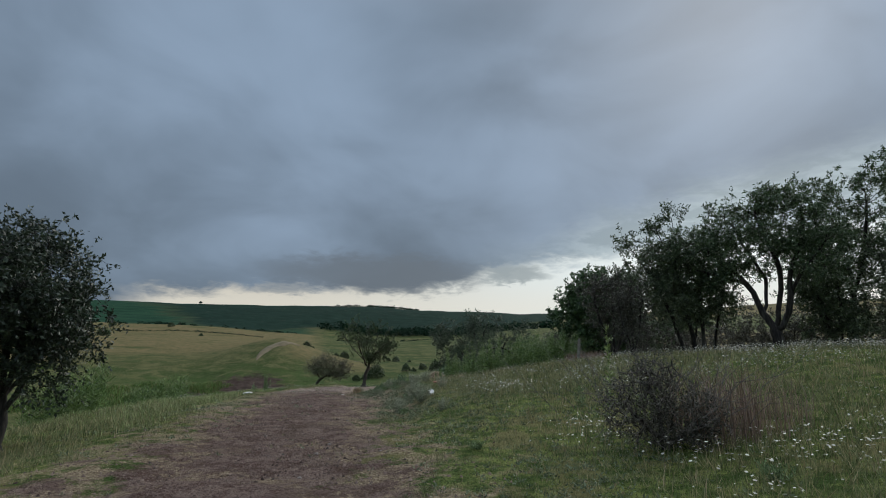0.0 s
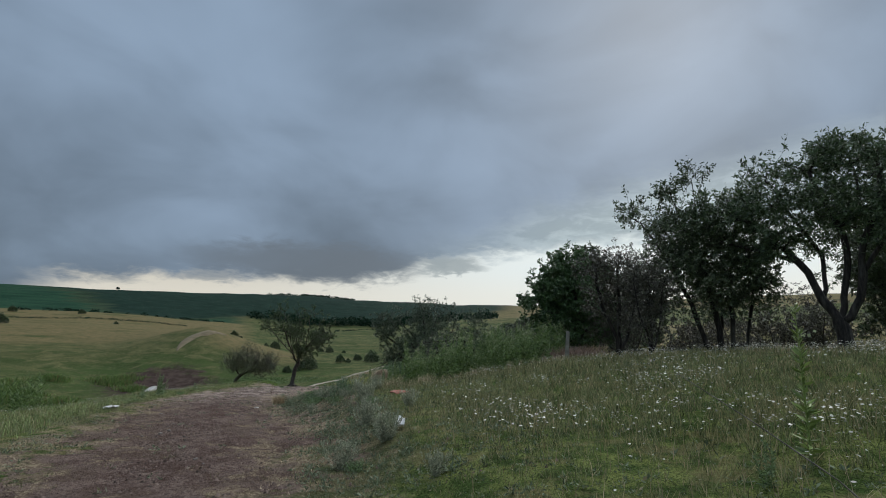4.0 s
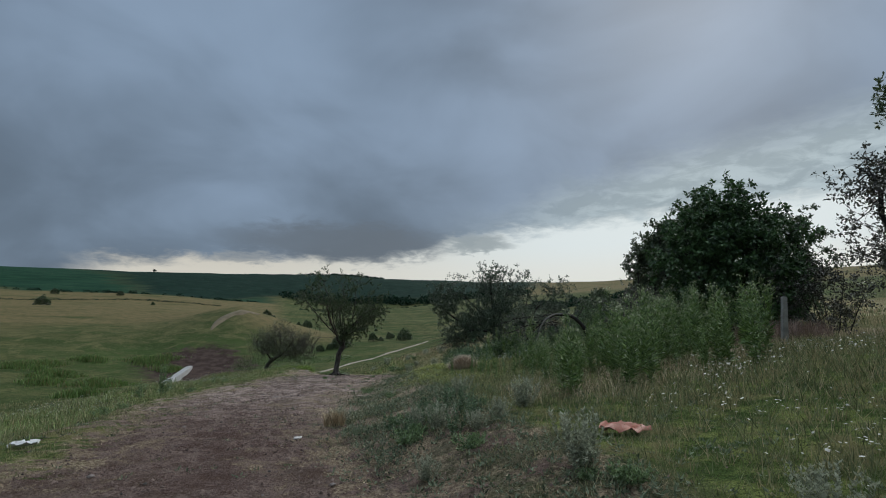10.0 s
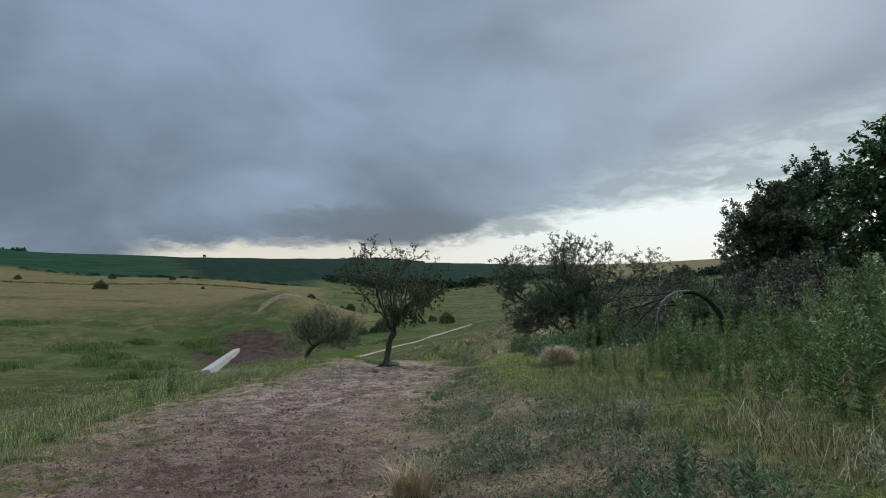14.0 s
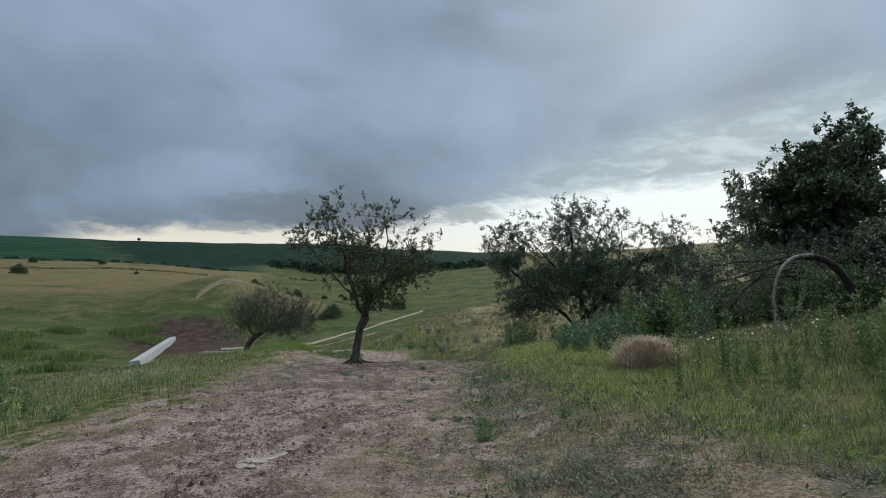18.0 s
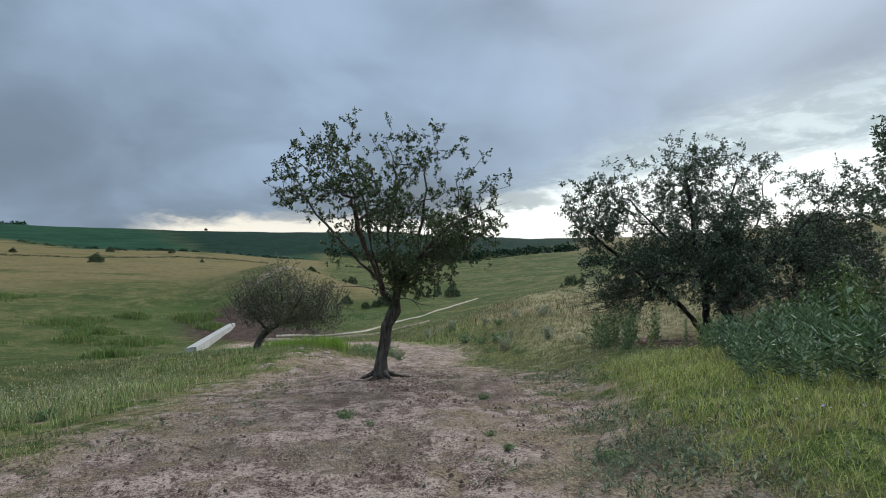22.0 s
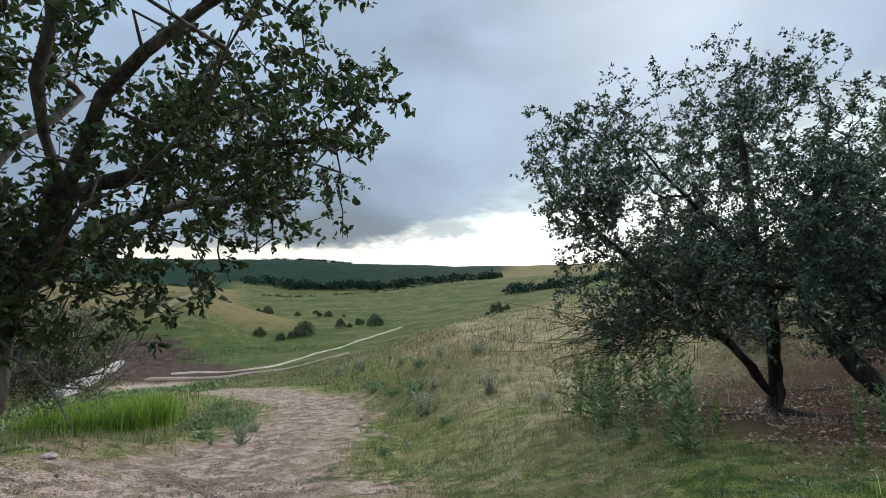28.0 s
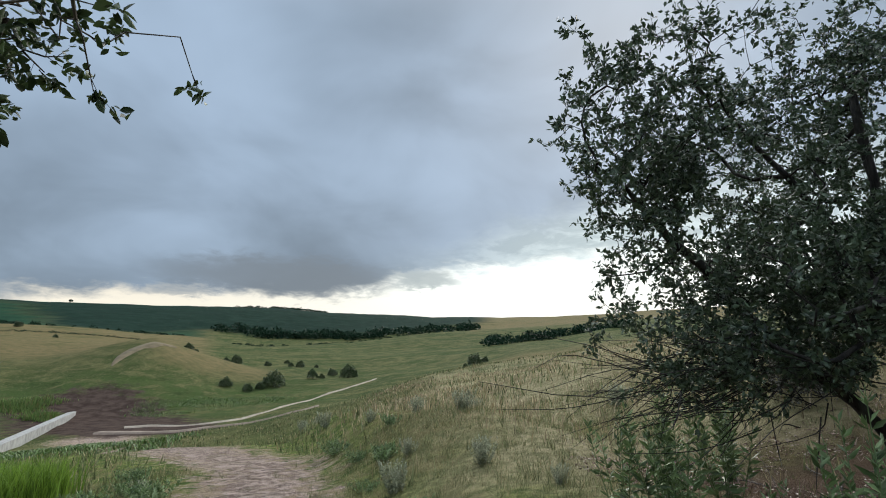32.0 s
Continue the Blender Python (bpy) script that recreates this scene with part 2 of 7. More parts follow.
def near_height(x, y):
    base = np.interp(y, *PATH_Z)
    u = x - np.interp(y, *PATH_X)
    ahead = step01(36, 46, y)
    # the meadow on the one side rises, beyond the tree it dips to a hollow and climbs a bank
    right = 0.4 * step01(0.9, 2.6, u) * (0.1 + 0.9 * step01(11.5, 18, y)) + 0.95 * step01(2, 11, u) + 0.035 * np.clip(u - 9, 0, 60)
    hollow = 0.55 * step01(1.0, 4, u) * (1 - 0.4 * step01(4.5, 7, u)) + 1.9 * step01(6.5, 15, u) + 0.05 * np.clip(u - 14, 0, 60)
    hollow = hollow + 0.25 * step01(4, 6, u) + 1.0 * step01(50, 58, y) * step01(1.5, 5, u)
    rise = right * (1 - ahead) + hollow * ahead
    crest = 6.2 + 2.0 * step01(28, 44, y)
    fall = -0.32 * step01(3.0, crest, -u) - 0.30 * np.clip(-u - crest, 0, 26) * step01(0, 3.5, -u - crest)
    shoulder = 0.5 * step01(43, 47, y) * (1 - step01(48.5, 51.5, y)) * step01(2.5, 5, -u) * (1 - step01(8, 11, -u))
    dip = 0.35 * np.exp(-((x + 13.0) ** 2 + (y - 55.0) ** 2) / 9.0)
    return base + rise + fall + shoulder - dip


def rough_height(x, y):
    ahead = np.clip(y - FAR_O[1], 0, None)
    w = step01(38, 85, np.hypot(x - FAR_O[0], ahead))
    return near_height(x, y) * (1 - w) + far_height(x, y) * w


DIRT = [(3.0, -40, 2.0), (0.6, 2, 1.8), (-1.1, 12.4, 1.75), (-2.2, 16, 1.65), (-2.7, 19.3, 1.9), (-3.4, 21.6, 1.95), (-4.6, 25, 1.75), (-5.4, 28, 1.9),
        (-6.4, 32, 2.5), (-6.0, 36.5, 2.3), (-5.7, 40, 2.75), (-6.2, 43, 2.8), (-6.8, 46, 2.2), (-6.9, 49, 1.6), (-6.4, 54, 1.3), (-7.6, 60, 1.6),
        (-12.5, 68, 1.9), (-19, 79, 1.5), (-27, 92, 0.6), (-40, 118, 0.7), (-52, 140, 6)]

# broken, half-overgrown ground beside the path
SIDE = [(-0.3, 17, 0.7), (-0.9, 20, 1.0), (-1.85, 24, 1.0), (-2.5, 28, 1.0), (-3.3, 33, 0.9), (-3.6, 38, 0.7)]


def along(x, y, line):
    """How deep a place lies in a band along a line of (x, y, half width): 1 on the middle, 0.5 on the rim, 0 at twice the width."""
    best = np.full(np.shape(x), 0.0)
    for (ax, ay, aw), (bx, by, bw) in zip(line, line[1:]):
        ex, ey = bx - ax, by - ay
        t = np.clip(((x - ax) * ex + (y - ay) * ey) / (ex * ex + ey * ey), 0, 1)
        d = np.hypot(x - ax - t * ex, y - ay - t * ey)
        best = np.maximum(best, np.clip(1 - d / (2 * (aw + t * (bw - aw))), 0, 1))
    return best


def land(x, y):
    """Height of the ground, with the humps and clods of the bare soil."""
    x, y = np.asarray(x, float), np.asarray(y, float)
    r = np.hypot(x - FAR_O[0], y - FAR_O[1])
    z = rough_height(x, y)
    near = 1 - step01(25, 70, r)
    bare = step01(0.4, 0.62, along(x, y, DIRT) + 0.25 * fnoise(x / 0.8, y / 0.8, 31)) * near
    z = z + 0.05 * fnoise(x / 2.1, y / 2.1, 3) * near + 0.35 * fnoise(x / 9, y / 9, 5) * step01(30, 70, r)
    z = z + bare * (0.05 * fnoise(x / 0.55, y / 0.55, 41, 3) - 0.03) + (1 - bare) * near * 0.04 * fnoise(x / 0.5, y / 0.5, 47, 2)
    z = z + 2.2 * fnoise(x / 45, y / 45, 9) * step01(80, 200, r) + 6 * fnoise(x / 260, y / 260, 13) * step01(300, 700, r)
    return z

# ---- materials ----
def material(name):
    m = bpy.data.materials.new(name)
    m.use_nodes = True
    n = Nodes(m.node_tree)
    out, bsdf = n.put("ShaderNodeOutputMaterial"), n.put("ShaderNodeBsdfPrincipled")
    n.link(bsdf.outputs[0], out.inputs[0])
    return m, n, bsdf, out


def leafy(name, dark, light, other=None, share=0.3, through=0.16, rough=0.38, clump=0.0, gloss=0.5):
    """Leaves or blades: each island its own tint, a little light through them."""
    m, n, p, out = material(name)
    rnd = n.put("ShaderNodeNewGeometry").outputs["Random Per Island"]
    col = n.mix(n.math("POWER", rnd, 1.3), tuple(c * 0.62 for c in dark), tuple(c * 1.28 for c in light))
    pos = n.put("ShaderNodeTexCoord").outputs["Object"]
    col = n.mix(n.ramp(n.noise(pos, 0.9, 3.0), 0.35, 0.7), col, n.mix(0.5, col, light))
    if other:
        col = n.mix(n.math("MULTIPLY", n.ramp(n.noise(pos, 0.5, 4.0), 0.45, 0.62), 0.9), col, other) if share < 0 else n.mix(n.math("LESS_THAN", n.math("FRACT", n.math("MULTIPLY", rnd, 37.7)), share), col, other)
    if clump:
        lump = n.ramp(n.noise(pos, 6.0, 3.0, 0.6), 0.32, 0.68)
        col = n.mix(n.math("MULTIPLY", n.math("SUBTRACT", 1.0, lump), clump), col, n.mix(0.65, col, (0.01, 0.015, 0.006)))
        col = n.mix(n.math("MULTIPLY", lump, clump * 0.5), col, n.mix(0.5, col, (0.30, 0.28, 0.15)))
    n.link(col, p.inputs["Base Color"])
    p.inputs["Roughness"].default_value = rough
    p.inputs["Specular IOR Level"].default_value = gloss
    tr, mx = n.put("ShaderNodeBsdfTranslucent"), n.put("ShaderNodeMixShader")
    n.link(col, tr.inputs[0])
    mx.inputs[0].default_value = through
    n.link(p.outputs[0], mx.inputs[1]), n.link(tr.outputs[0], mx.inputs[2]), n.link(mx.outputs[0], out.inputs[0])
    return m


def rocky(name, a, b, scale=6.0, rough=0.85, bump=0.3, metal=0.0, fine=60.0):
    """A plain solid surface with two scales of mottling and a fine relief."""
    m, n, p, out = material(name)
    pos = n.put("ShaderNodeTexCoord").outputs["Object"]
    v, w = n.noise(pos, scale, 5.0), n.noise(pos, fine, 3.0)
    col = n.mix(n.ramp(v, 0.3, 0.7), a, b)
    col = n.mix(n.math("MULTIPLY", n.ramp(w, 0.45, 0.8), 0.35), col, n.mix(0.5, col, (0.02, 0.02, 0.02)))
    n.link(col, p.inputs["Base Color"])
    p.inputs["Roughness"].default_value, p.inputs["Metallic"].default_value = rough, metal
    bm = n.put("ShaderNodeBump")
    bm.inputs["Strength"].default_value, bm.inputs["Distance"].default_value = bump, 0.02
    n.link(n.math("ADD", v, n.math("MULTIPLY", w, 0.5)), bm.inputs["Height"])
    n.link(bm.outputs[0], p.inputs["Normal"])
    return m


def barky(name, a, b, stretch=0.18):
    """Furrowed bark that runs up the stem."""
    m, n, p, out = material(name)
    x, y, z = n.xyz(n.put("ShaderNodeTexCoord").outputs["Object"])
    pos = n.vec(x, y, n.math("MULTIPLY", z, stretch))
    v, w = n.noise(pos, 22.0, 5.0, 0.65), n.noise(pos, 5.0, 4.0)
    col = n.mix(n.ramp(v, 0.35, 0.68), a, b)
    col = n.mix(n.math("MULTIPLY", n.ramp(w, 0.5, 0.75), 0.5), col, n.mix(0.5, b, (0.3, 0.3, 0.27)))
    n.link(col, p.inputs["Base Color"])
    p.inputs["Roughness"].default_value = 0.9
    bm = n.put("ShaderNodeBump")
    bm.inputs["Strength"].default_value, bm.inputs["Distance"].default_value = 0.8, 0.02
    n.link(v, bm.inputs["Height"]), n.link(bm.outputs[0], p.inputs["Normal"])
    return m


def ground_material():
    m, n, p, out = material("ground")
    pos = n.put("ShaderNodeTexCoord").outputs["Object"]

    def share(name):
        a = n.put("ShaderNodeAttribute", attribute_name=name)
        return a.outputs["Fac"]

    fine, mid, wide, huge = n.noise(pos, 28.0, 4.0, 0.7), n.noise(pos, 3.2, 5.0, 0.6), n.noise(pos, 0.35, 5.0, 0.6), n.noise(pos, 0.03, 5.0, 0.6)
    x, y, z = n.xyz(pos)
    streak = n.noise(n.vec(n.math("MULTIPLY", x, 0.018), n.math("MULTIPLY", y, 0.05), n.math("MULTIPLY", z, 0.35)), 1.0, 6.0, 0.62)
    # meadow: green under, straw above
    grass = n.mix(n.ramp(mid, 0.40, 0.62), (0.075, 0.120, 0.032), (0.235, 0.275, 0.085))
    grass = n.mix(n.math("MULTIPLY", n.ramp(n.noise(pos, 45.0, 3.0, 0.7), 0.48, 0.62), 0.8), grass, (0.022, 0.034, 0.012))
    grass = n.mix(n.math("MULTIPLY", n.ramp(n.noise(pos, 1.1, 6.0, 0.68), 0.50, 0.60), 0.7), grass, (0.225, 0.195, 0.095))
    meadow = n.mix(n.ramp(streak, 0.36, 0.66), (0.048, 0.074, 0.024), (0.128, 0.124, 0.055))
    meadow = n.mix(n.math("MULTIPLY", n.ramp(n.noise(pos, 0.09, 5.0, 0.6), 0.48, 0.60), 0.6), meadow, (0.036, 0.060, 0.018))
    meadow = n.mix(n.math("MULTIPLY", n.ramp(wide, 0.5, 0.72), 0.35), meadow, (0.045, 0.066, 0.026))
    meadow = n.mix(n.math("MULTIPLY", n.ramp(n.noise(pos, 0.28, 6.0, 0.72), 0.50, 0.60), 0.6), meadow, (0.030, 0.050, 0.016))
    meadow = n.mix(n.math("MULTIPLY", n.ramp(n.noise(pos, 0.13, 6.0, 0.7, 0.5), 0.52, 0.62), 0.5), meadow, (0.190, 0.170, 0.082))
    meadow = n.mix(n.math("MULTIPLY", n.ramp(n.noise(pos, 2.2, 7.0, 0.75), 0.50, 0.57), 0.55), meadow, (0.030, 0.046, 0.016))
    meadow = n.mix(n.math("MULTIPLY", n.ramp(n.noise(pos, 1.5, 7.0, 0.75, 0.4), 0.54, 0.62), 0.5), meadow, (0.200, 0.205, 0.095))
    col = n.mix(share("far"), grass, meadow)
    gold = n.mix(n.ramp(wide, 0.35, 0.7), (0.176, 0.138, 0.070), (0.115, 0.108, 0.050))
    col = n.mix(n.math("MULTIPLY", share("gold"), n.ramp(n.math("ADD", streak, n.math("MULTIPLY", huge, 0.3)), 0.40, 0.66)), col, gold)
    lush = n.mix(n.ramp(mid, 0.3, 0.7), (0.030, 0.058, 0.018), (0.075, 0.115, 0.035))
    col = n.mix(n.math("MULTIPLY", n.math("MULTIPLY", share("lush"), 0.7), n.ramp(n.noise(pos, 0.16, 6.0, 0.7), 0.42, 0.58)), col, lush)
    crop = n.mix(n.ramp(streak, 0.40, 0.60), (0.012, 0.042, 0.024), (0.021, 0.060, 0.033))
    col = n.mix(share("crop"), col, crop)
    wood = n.mix(n.ramp(n.noise(pos, 0.06, 6.0, 0.75), 0.35, 0.65), (0.006, 0.021, 0.015), (0.014, 0.036, 0.025))
    col = n.mix(share("wood"), col, wood)
    # litter and crumbled soil between low plants
    crumbs = n.mix(n.ramp(n.noise(pos, 7.0, 6.0, 0.75), 0.42, 0.58), (0.070, 0.060, 0.044), (0.190, 0.160, 0.118))
    crumbs = n.mix(n.math("MULTIPLY", n.ramp(n.noise(pos, 38.0, 4.0, 0.75), 0.52, 0.57), 0.85), crumbs, (0.36, 0.31, 0.23))
    crumbs = n.mix(n.math("MULTIPLY", n.ramp(n.noise(pos, 24.0, 4.0, 0.75), 0.54, 0.60), 0.7), crumbs, (0.060, 0.080, 0.042))
    crumbs = n.mix(n.ramp(y, 23.0, 29.0), n.mix(0.40, crumbs, (0.046, 0.052, 0.026)), n.mix(0.06, crumbs, (0.34, 0.29, 0.22)))
    col = n.mix(share("side"), col, crumbs)
    # trodden soil with a broken rim
    rim = n.math("ADD", share("dirt"), n.math("MULTIPLY", n.math("SUBTRACT", n.noise(pos, 1.6, 8.0, 0.75), 0.5), 2.1))
    bare = n.ramp(rim, 0.36, 0.60)
    soil = n.mix(n.ramp(mid, 0.45, 0.56), (0.150, 0.100, 0.084), (0.520, 0.400, 0.340))
    soil = n.mix(n.math("MULTIPLY", n.ramp(n.noise(pos, 9.0, 7.0, 0.8), 0.50, 0.59), 0.75), soil, (0.48, 0.40, 0.355))
    # dark soil and droppings, with the small shadows between clods put into the colour
    soil = n.mix(n.math("MULTIPLY", n.ramp(fine, 0.51, 0.56), 0.75), soil, (0.055, 0.040, 0.034))
    soil = n.mix(n.math("MULTIPLY", n.ramp(n.noise(pos, 5.5, 6.0, 0.75, 0.6), 0.545, 0.600), 0.45), soil, (0.060, 0.042, 0.035))
    soil = n.mix(n.math("MULTIPLY", n.ramp(n.noise(pos, 60.0, 3.0, 0.7), 0.53, 0.58), 0.75), soil, (0.60, 0.50, 0.44))
    soil = n.mix(n.math("MULTIPLY", n.ramp(n.noise(pos, 0.9, 4.0), 0.52, 0.62), 0.45), soil, (0.19, 0.165, 0.115))
    soil = n.mix(n.math("MULTIPLY", n.ramp(n.noise(pos, 0.7, 7.0, 0.7, 0.8), 0.52, 0.60), 0.5), soil, (0.115, 0.082, 0.068))
    damp = n.math("MULTIPLY", n.ramp(y, 34.0, 25.0), 0.95)
    soil = n.mix(damp, soil, n.mix(0.70, soil, (0.088, 0.053, 0.043)))
    col = n.mix(bare, col, soil)
    straw = n.math("MULTIPLY", n.math("MULTIPLY", n.ramp(rim, 0.22, 0.40), n.ramp(rim, 0.86, 0.62)), n.ramp(n.noise(pos, 1.5, 7.0, 0.75), 0.46, 0.56))
    col = n.mix(n.math("MULTIPLY", straw, 0.8), col, n.mix(n.ramp(fine, 0.42, 0.58), (0.17, 0.125, 0.085), (0.44, 0.36, 0.245)))
    pale = n.mix(n.ramp(mid, 0.35, 0.65), (0.200, 0.192, 0.100), (0.380, 0.335, 0.200))
    col = n.mix(n.math("MULTIPLY", n.math("MULTIPLY", share("pale"), n.ramp(wide, 0.30, 0.60)), n.math("SUBTRACT", 1.0, bare)), col, pale)
    rubble = n.mix(n.ramp(wide, 0.3, 0.7), (0.080, 0.050, 0.037), (0.130, 0.088, 0.060))
    col = n.mix(n.math("MULTIPLY", share("litter"), n.ramp(mid, 0.08, 0.42)), col, rubble)
    mud = n.mix(n.ramp(n.noise(pos, 0.4, 5.0, 0.65), 0.35, 0.65), (0.042, 0.029, 0.025), (0.085, 0.062, 0.052))
    col = n.mix(n.ramp(n.math("ADD", share("mud"), n.math("MULTIPLY", n.math("SUBTRACT", wide, 0.5), 0.7)), 0.4, 0.62), col, mud)
    n.link(col, p.inputs["Base Color"])
    p.inputs["Roughness"].default_value, p.inputs["Specular IOR Level"].default_value = 1.0, 0.04
    bm = n.put("ShaderNodeBump")
    bm.inputs["Strength"].default_value, bm.inputs["Distance"].default_value = 1.0, 0.11
    n.link(n.math("ADD", n.math("ADD", mid, n.math("MULTIPLY", fine, 0.7)), n.math("MULTIPLY", n.noise(pos, 9.0, 4.0, 0.7), 0.7)), bm.inputs["Height"])
    n.link(bm.outputs[0], p.inputs["Normal"])
    return m


GROUND = ground_material()
BARK = barky("bark_grey_brown", (0.022, 0.019, 0.017), (0.120, 0.104, 0.088))
BARK_DARK = barky("bark_dark", (0.010, 0.009, 0.009), (0.045, 0.038, 0.034))
BARK_PALE = barky("bark_bleached", (0.10, 0.095, 0.085), (0.30, 0.28, 0.25))
TWIG_DEAD = barky("dead_twig", (0.07, 0.06, 0.055), (0.20, 0.18, 0.165))
LEAF_FRUIT = leafy("fruit_tree_leaf", (0.028, 0.052, 0.021), (0.082, 0.122, 0.047), rough=0.38, through=0.18, gloss=0.28)
LEAF_DARK = leafy("dark_leaf", (0.042, 0.068, 0.036), (0.124, 0.164, 0.088))
LEAF_LEAN = leafy("leaning_tree_leaf", (0.032, 0.058, 0.036), (0.102, 0.146, 0.086), rough=0.36, through=0.16)
LEAF_SHRUB = leafy("shrub_leaf", (0.040, 0.085, 0.030), (0.105, 0.175, 0.058))
LEAF_ROAD = leafy("roadside_leaf", (0.018, 0.032, 0.022), (0.052, 0.074, 0.044))
LEAF_BLUE = leafy("blue_green_leaf", (0.056, 0.112, 0.054), (0.160, 0.250, 0.126))
LEAF_WALNUT = leafy("walnut_leaf", (0.028, 0.070, 0.026), (0.085, 0.156, 0.056))
LEAF_PLUM = leafy("plum_leaf", (0.042, 0.044, 0.036), (0.104, 0.102, 0.076))
LEAF_ACACIA = leafy("acacia_leaf", (0.040, 0.078, 0.038), (0.115, 0.168, 0.080))
LEAF_GREY = leafy("grey_willow_leaf", (0.046, 0.062, 0.030), (0.110, 0.132, 0.066), (0.11, 0.095, 0.07), 0.2)
LEAF_WORM = leafy("wormwood_leaf", (0.22, 0.245, 0.165), (0.44, 0.465, 0.35), through=0.35, gloss=0.1)
GRASS_WET = leafy("wet_grass", (0.050, 0.108, 0.022), (0.125, 0.205, 0.050))
LEAF_THISTLE = leafy("thistle_leaf", (0.080, 0.142, 0.058), (0.220, 0.315, 0.135))
LEAF_PALE = leafy("pale_thistle_leaf", (0.130, 0.210, 0.050), (0.280, 0.370, 0.110))
LEAF_WOODS = leafy("far_wood_leaf", (0.018, 0.046, 0.028), (0.026, 0.056, 0.034), gloss=0.05)
LEAF_VALLEY = leafy("valley_leaf", (0.036, 0.066, 0.030), (0.080, 0.118, 0.052))
LEAF_WEED = leafy("weed_leaf", (0.058, 0.118, 0.032), (0.190, 0.290, 0.084))
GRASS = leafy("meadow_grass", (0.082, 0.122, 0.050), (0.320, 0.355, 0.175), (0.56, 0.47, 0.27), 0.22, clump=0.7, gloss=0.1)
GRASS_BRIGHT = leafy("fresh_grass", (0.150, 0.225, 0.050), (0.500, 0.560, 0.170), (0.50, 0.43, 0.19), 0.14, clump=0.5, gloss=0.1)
GRASS_DRY = leafy("dry_grass", (0.29, 0.225, 0.14), (0.56, 0.455, 0.30), gloss=0.1)
STRAW_RED = leafy("reddish_straw", (0.16, 0.105, 0.080), (0.32, 0.225, 0.175))
STRAW_PINK = leafy("pinkish_straw", (0.42, 0.35, 0.26), (0.68, 0.58, 0.46), through=0.55, gloss=0.05)
MAT_LEAF = leafy("grey_green_mat", (0.080, 0.112, 0.066), (0.240, 0.290, 0.185), (0.34, 0.29, 0.18), 0.12, gloss=0.15)
UMBEL = leafy("pale_green_umbel", (0.22, 0.28, 0.13), (0.40, 0.45, 0.26))
GRASS_LUSH = leafy("lush_sedge", (0.085, 0.170, 0.024), (0.220, 0.340, 0.055), through=0.4, gloss=0.15)
SEDGE_DARK = leafy("dark_sedge", (0.075, 0.140, 0.040), (0.160, 0.240, 0.075), (0.20, 0.18, 0.08), 0.15, through=0.4, gloss=0.1)
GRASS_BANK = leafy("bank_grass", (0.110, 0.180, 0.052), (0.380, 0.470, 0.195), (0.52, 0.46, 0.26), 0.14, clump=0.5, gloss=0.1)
PETAL = leafy("white_flower", (0.38, 0.38, 0.33), (0.62, 0.62, 0.55), through=0.2)
PETAL_BLUE = leafy("blue_flower", (0.14, 0.14, 0.38), (0.26, 0.26, 0.55), through=0.2)
SOIL_CLOD = leafy("soil_clod", (0.046, 0.031, 0.026), (0.19, 0.142, 0.120), through=0.0, rough=0.95, gloss=0.1)
DUNG = rocky("dry_dropping", (0.025, 0.020, 0.018), (0.05, 0.042, 0.036), 30.0, 0.9, 0.3)
CHALK = rocky("chalk_stone", (0.50, 0.48, 0.45), (0.68, 0.66, 0.62), 9.0, 0.9, 0.5)
STONE = rocky("field_stone", (0.15, 0.125, 0.11), (0.30, 0.26, 0.235), 12.0, 0.9, 0.5)
CONCRETE = rocky("weathered_concrete", (0.30, 0.30, 0.295), (0.46, 0.46, 0.45), 0.8, 0.9, 0.4, fine=8.0)
CONCRETE_POST = rocky("old_post", (0.22, 0.215, 0.20), (0.36, 0.35, 0.33), 5.0, 0.9, 0.5)
PLASTIC_WHITE = rocky("white_plastic", (0.70, 0.70, 0.70), (0.82, 0.82, 0.81), 8.0, 0.4, 0.2)
PLASTIC_RED = rocky("orange_plastic", (0.30, 0.09, 0.055), (0.42, 0.15, 0.095), 8.0, 0.45, 0.3)
FRUIT = rocky("ripening_plum", (0.16, 0.05, 0.04), (0.26, 0.12, 0.06), 20.0, 0.4, 0.05)

# ---- building helpers ----
def raw_mesh(name, verts, faces, mat=None, smooth=False):
    """A mesh from arrays: verts (n, 3), faces (m, 3) or (m, 4)."""
    verts, faces = np.asarray(verts, np.float32), np.asarray(faces, np.int32)
    me = bpy.data.meshes.new(name)
    k = faces.shape[1]
    me.vertices.add(len(verts))
    me.vertices.foreach_set("co", verts.ravel())
    me.loops.add(faces.size)
    me.loops.foreach_set("vertex_index", faces.ravel())
    me.polygons.add(len(faces))
    me.polygons.foreach_set("loop_start", np.arange(0, faces.size, k, dtype=np.int32))
    if smooth:
        me.polygons.foreach_set("use_smooth", np.ones(len(faces), bool))
    me.update(calc_edges=True)
    me.validate()
    if mat:
        me.materials.append(mat)
    return me


def thing(name, label, category, x, y, z=None, group="", kind=""):
    """An Empty on the ground, to hold a thing's parts."""
    ob = new(name)
    ob.location = (x, y, float(land(x, y)) if z is None else z)
    return tagged(ob, label, category, group, kind)


def part_np(name, verts, faces, mat, parent, label="", smooth=False):
    ob = new(name, raw_mesh(name, verts, faces, mat, smooth))
    ob.parent = parent
    return tagged(ob, label)


def part(name, bm, mat, parent, label="", smooth=False):
    me = bpy.data.meshes.new(name)
    for f in bm.faces:
        f.smooth = smooth
    bm.to_mesh(me)
    bm.free()
    me.materials.append(mat)
    ob = new(name, me)
    ob.parent = parent
    return tagged(ob, label)


